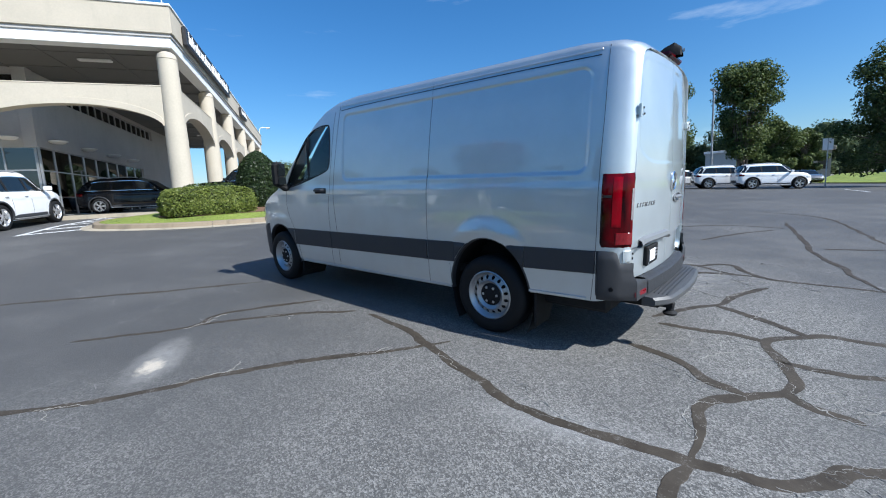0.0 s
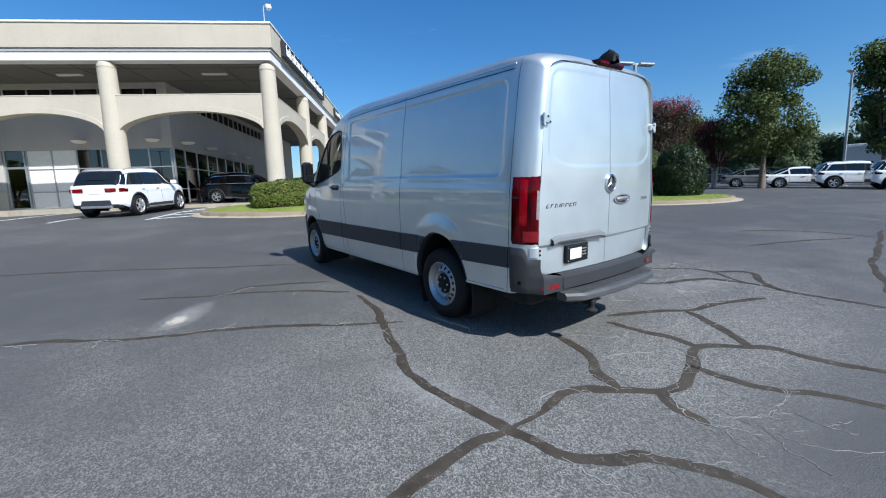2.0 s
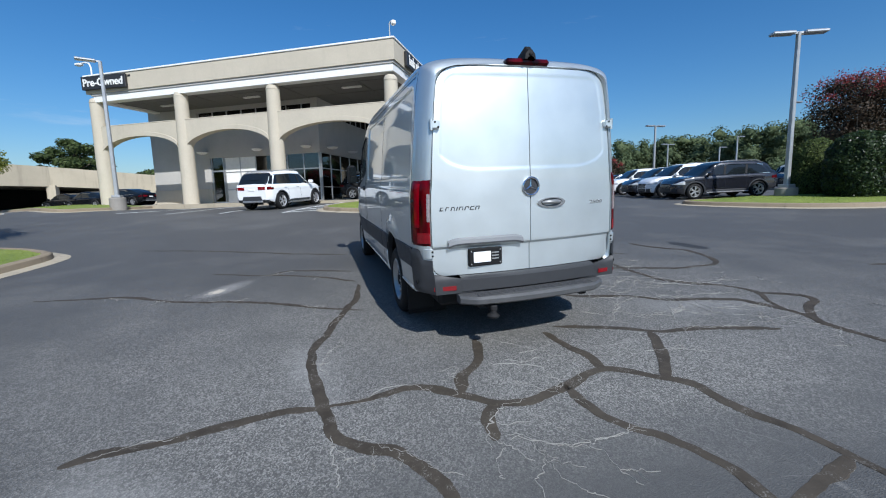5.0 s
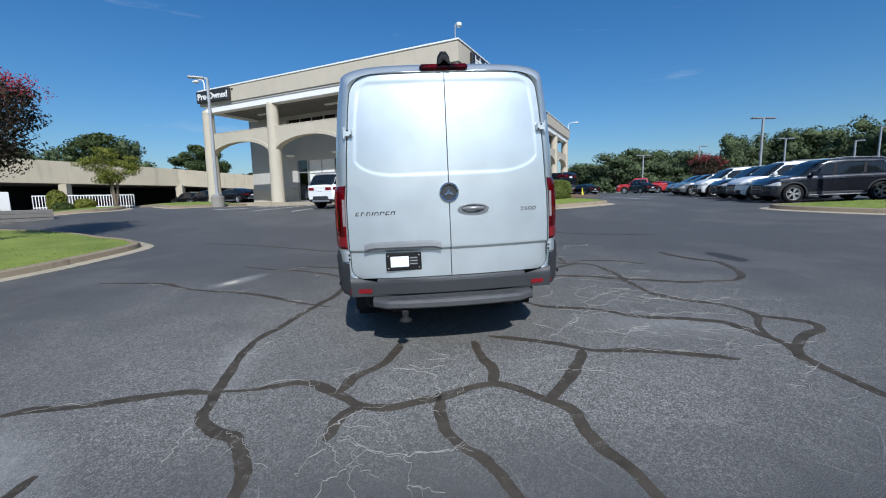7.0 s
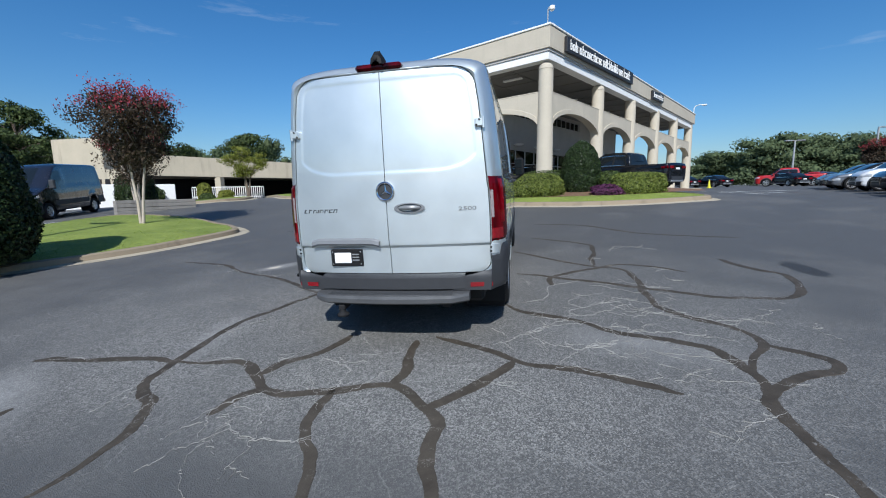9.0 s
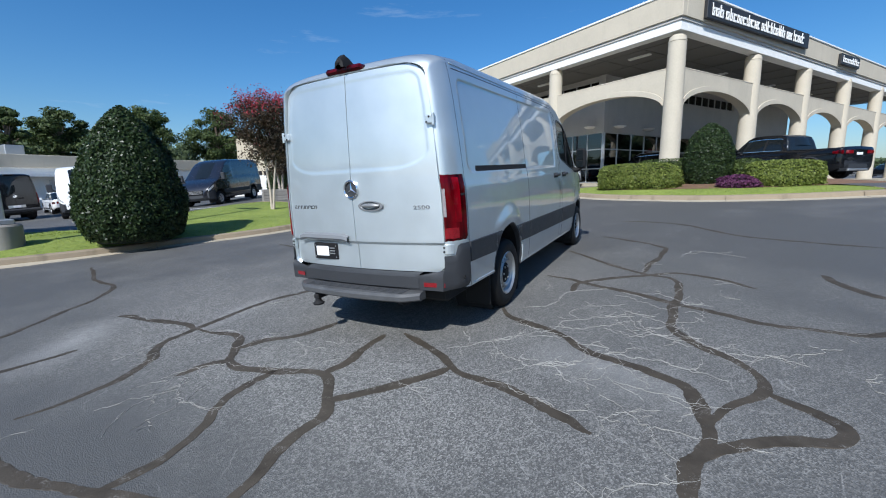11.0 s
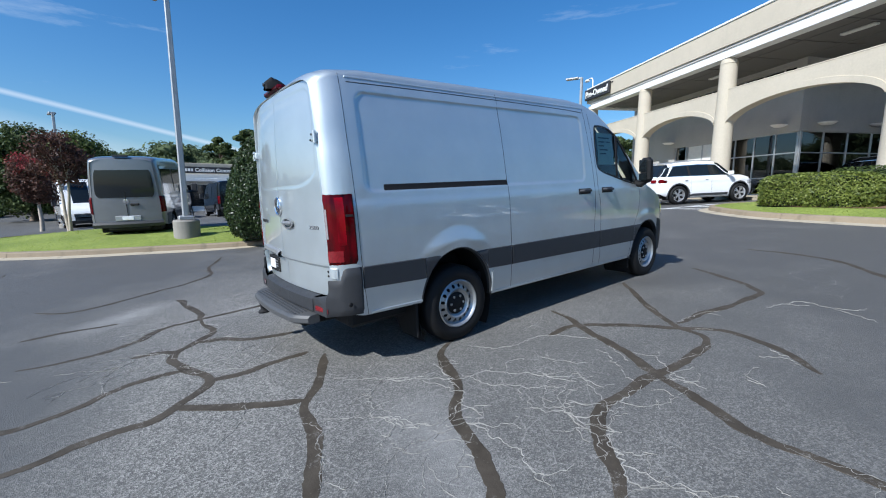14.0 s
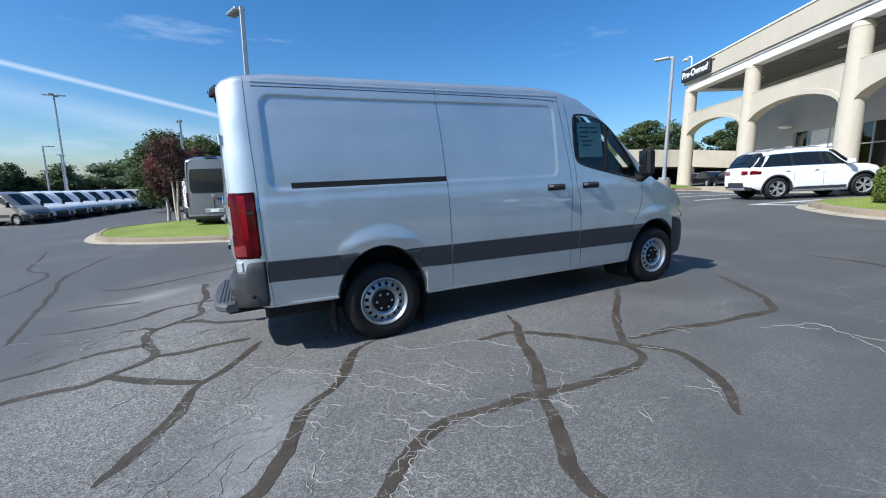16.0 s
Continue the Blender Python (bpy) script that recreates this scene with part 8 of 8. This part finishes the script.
# ---- far structures ----
def parking_deck():
    deck = thing("parking_deck", Matrix.Identity(4), "tan concrete parking deck with a sloping parapet", "building")
    a, b, c = Vector((-37, 31.5)), Vector((-25.2, 44.0)), Vector((-12.5, 50.5))

    def run(p, q, zb0, zb1, zt0, zt1, name, thick=0.4, mat=DECKC):
        way = (q - p).normalized()
        nrm = Vector((-way.y, way.x)) * thick
        vs = []
        for r, lo, hi in ((p, zb0, zt0), (q, zb1, zt1)):
            for e in (Vector((0, 0)), nrm):
                vs += [(r.x + e.x, r.y + e.y, lo), (r.x + e.x, r.y + e.y, hi)]
        return part(name, Shape().add(vs, [(0, 4, 5, 1), (2, 3, 7, 6), (1, 5, 7, 3), (0, 2, 6, 4), (0, 1, 3, 2), (4, 6, 7, 5)]), mat, deck)
    run(a, b, 3.35, 3.1, 5.5, 4.9, "parapet")
    run(b, c, 3.1, 2.3, 4.9, 3.75, "parapet")
    back = Vector((-0.6, 0.8)) * 12
    # added near-black walls: the deck's shaded inside, painted as a dark backdrop
    run(a + back, b + back, 0.4, 0.4, 5.0, 4.2, "back_wall", 0.4, GAP)
    run(b + back, c + back, 0.4, 0.4, 4.2, 3.4, "back_wall", 0.4, GAP)
    floor = Shape()
    floor.add([(p.x, p.y, z) for p, z in ((a, 3.4), (b, 3.15), (c, 2.35), (c + back, 2.35), (b + back, 3.15), (a + back, 3.4))], [(0, 1, 4, 5), (1, 2, 3, 4)])
    part("upper_floor", floor, DECKC, deck, smooth=0)
    for t, q in [(0.0, (a, b)), (0.45, (a, b)), (1.0, (a, b)), (0.55, (b, c)), (1.0, (b, c))]:
        p = q[0].lerp(q[1], t)
        part("pier", Shape().box(p.x - 0.35, p.x + 0.35, p.y - 0.1, p.y + 0.5, 0.4, 3.2), DECKC, deck)
    # ramp wall and tower at the near end
    part("ramp_wall", Shape().box(-42, -36.4, 28.5, 32.5, 0.2, 6.6), DECKC, deck)
    part("ramp_wall", Shape().box(-36.4, -31.5, 26.6, 27.2, 0.2, 3.6), DECKC, deck)
    for k in range(5):
        part("wall_opening", Shape().box(-36.0 + 0.9 * k, -35.5 + 0.9 * k, 26.55, 26.62, 2.0, 2.8), GAP, deck)


parking_deck()
wall = thing("retaining_wall", pose(-16.1, 11.5, gz(-15.4, 13.0), 0, 0, 65), "low grey block retaining wall beside a ramp", "wall")
for k in range(4):
    part("block_course", Shape().box(0, 3.2, -0.2 + 0.012 * (k % 2), 0.2, -0.12 + 0.155 * k, 0.028 + 0.155 * k, 0.012), OLDCONC, wall)
wall = thing("retaining_wall", pose(-27.5, 17.5, 0, 0, 0, 44), "white plastered retaining wall behind a planted strip", "wall")
part("wall_face", Shape().box(0, 6.4, -0.15, 0.15, 0.3, 2.1, 0.02), STUCCO_W, wall)
fence = thing("railing_fence", pose(-24.0, 24.7, gz(-24.0, 24.7) + 0.15, 0, 0, 20), "white metal railing beside a ramp", "fence")
for z in (0.20, 0.95):
    part("rail", Shape().box(0, 5.25, -0.03, 0.03, z, z + 0.06), STUCCO_W, fence)
bar = part("baluster", Shape().box(-0.02, 0.02, -0.015, 0.015, 0.0, 0.98), STUCCO_W, fence)
for k in range(1, 36):
    child_copy(bar, "baluster", fence, pose(0.15 * k, 0, 0))


def repair_shop():
    shop = thing("repair_shop", pose(-42.5, 2.0, -0.7, 0, 0, 0), "low white flat-roofed workshop building with a sign", "building")
    part("wall", Shape().box(-8, 0, -2, 24, 0, 3.7), STUCCO_W, shop)
    part("roof_band", Shape().box(-8.2, 0.25, -2.2, 24.2, 3.7, 4.7, 0.03), STUCCO, shop, "pale metal roof band")
    part("canopy", Shape().box(0.0, 1.3, 1, 18, 2.95, 3.25, 0.02), STUCCO_W, shop)
    for k in range(4):
        part("garage_door", Shape().box(0.0, 0.06, 5.4 + 4.2 * k, 8.4 + 4.2 * k, 0, 2.7, 0.01), ALU if k % 2 else STUCCO_W, shop)
    part("office_window", Shape().box(0.0, 0.05, 1.2, 4.6, 0.6, 2.6, 0.01), DARKGLASS, shop)
    part("roof_unit", Shape().box(-4, -2.6, 8, 9.2, 4.7, 5.6, 0.05), ALU, shop)
    board = thing("sign", shop.matrix_world @ pose(0.27, 1.2, 3.75, 0, 0, 90), "black sign board with white words on a workshop", "sign")
    part("board", Shape().box(0.6, 5.6, -0.1, 0, 0, 0.60, 0.02), DARKMETAL, board)
    cu = bpy.data.curves.new("lettering", "FONT")
    cu.body, cu.size, cu.extrude, cu.offset = "Collision Center", 0.47, 0.01, 0.010
    tmp = new("lettering", cu)
    me = bpy.data.meshes.new_from_object(tmp.evaluated_get(bpy.context.evaluated_depsgraph_get()))
    bpy.data.objects.remove(tmp)
    me.materials.clear()
    me.materials.append(STUCCO_W)
    ob = new("lettering", me)
    ob.parent = board
    ob.matrix_basis = pose(1.85, -0.115, 0.14, 90)
    for k, (x0, x1) in enumerate(((0.75, 0.98), (1.02, 1.2), (1.26, 1.48), (1.54, 1.7))):
        part("letter_bar", Shape().box(x0, x1, -0.12, -0.1, 0.16, 0.42), STUCCO_W, board)


repair_shop()
far = thing("roadside_building", pose(80, -4.6, gz(80, -4.6) + 1.6, 0, 0, 4), "far low tan building with an arched entrance on a bank", "building")
part("wall", Shape().box(0, 9, 0, 7.2, -1.6, 2.9), DECKC, far)
part("roof_band", Shape().box(-0.4, 9.4, -0.4, 7.6, 2.9, 3.5, 0.05), KERB, far, "tan roof band")
arch = [(math.cos(math.pi * k / 16), math.sin(math.pi * k / 16)) for k in range(17)]
part("entrance_gable", Shape().grid([[(-0.7, 3.4 + 2.0 * c, 2.6 + 1.6 * q), (-0.7, 3.4 + 1.55 * c, 2.5 + 1.2 * q), (0.2, 3.4 + 1.55 * c, 2.5 + 1.2 * q), (0.2, 3.4 + 2.0 * c, 2.6 + 1.6 * q)] for c, q in arch], True), KERB, far, "arched parapet over the entrance")
for k, y in enumerate((0.9, 2.6, 4.3, 6.0)):
    part("window", Shape().box(-0.05, 0, y - 0.55, y + 0.55, 0.2, 2.0), DARKGLASS, far)
low = thing("roadside_building", pose(66, 5.6, gz(66, 5.6) + 0.6, 0, 0, 6), "far grey-white shed with a dark door", "building")
part("wall", Shape().box(0, 6, 0, 3.6, -0.8, 3.6), SHADEWALL, low)
part("roof_band", Shape().box(-0.2, 6.2, -0.2, 3.8, 3.6, 3.9, 0.03), STUCCO_W, low)
part("shed_door", Shape().box(-0.05, 0, 1.2, 2.8, -0.8, 1.8), DARKGLASS, low)
s = Shape()
rows = []
for i in range(13):
    rows.append([(54.6 - 1.6 * j + 1.1 * i, -0.9 - 1.43 * j - 0.5 * i, gz(54.6 - 1.6 * j + 1.1 * i, -0.9 - 1.43 * j - 0.5 * i) + 0.10 + 0.9 * ease(i, 0, 9)) for j in range(16)])
tagged(part("bank", s.grid(rows), LAWN, smooth=180, fix=False), "sloping green grass bank beyond a parking row", "lawn", kind="structure")
rail_posts = thing("bollard_row", pose(61, -4.5, gz(61, -4.5) + 0.75), "row of short dark posts on a grass bank", "bollards")
post = part("post", Shape().box(-0.06, 0.06, -0.06, 0.06, -0.2, 0.8), DARKMETAL, rail_posts)
for k in range(1, 7):
    child_copy(post, "post", rail_posts, pose(0.4 * k, -2.2 * k, 0))
sign_post = thing("road_sign", pose(36.2, -2.4, gz(36.2, -2.4)), "white rectangular road sign on a post", "sign")
part("post", Shape().tube([(0, 0, -0.1), (0, 0, 3.4)], 0.04, 8), STEEL, sign_post)
part("panel", Shape().box(-0.02, 0.02, -0.28, 0.28, 2.6, 3.4, 0.01), STUCCO_W, sign_post)
cone = thing("traffic_cone", on_ground(21.0, 46.0, 0), "yellow traffic cone on asphalt", "cone")
part("cone", Shape().lathe([(0.28, 0), (0.28, 0.05), (0.16, 0.06), (0.03, 0.9), (0, 0.9)], 16), plain("yellow_plastic", (0.6, 0.55, 0.03), 0.5), cone)
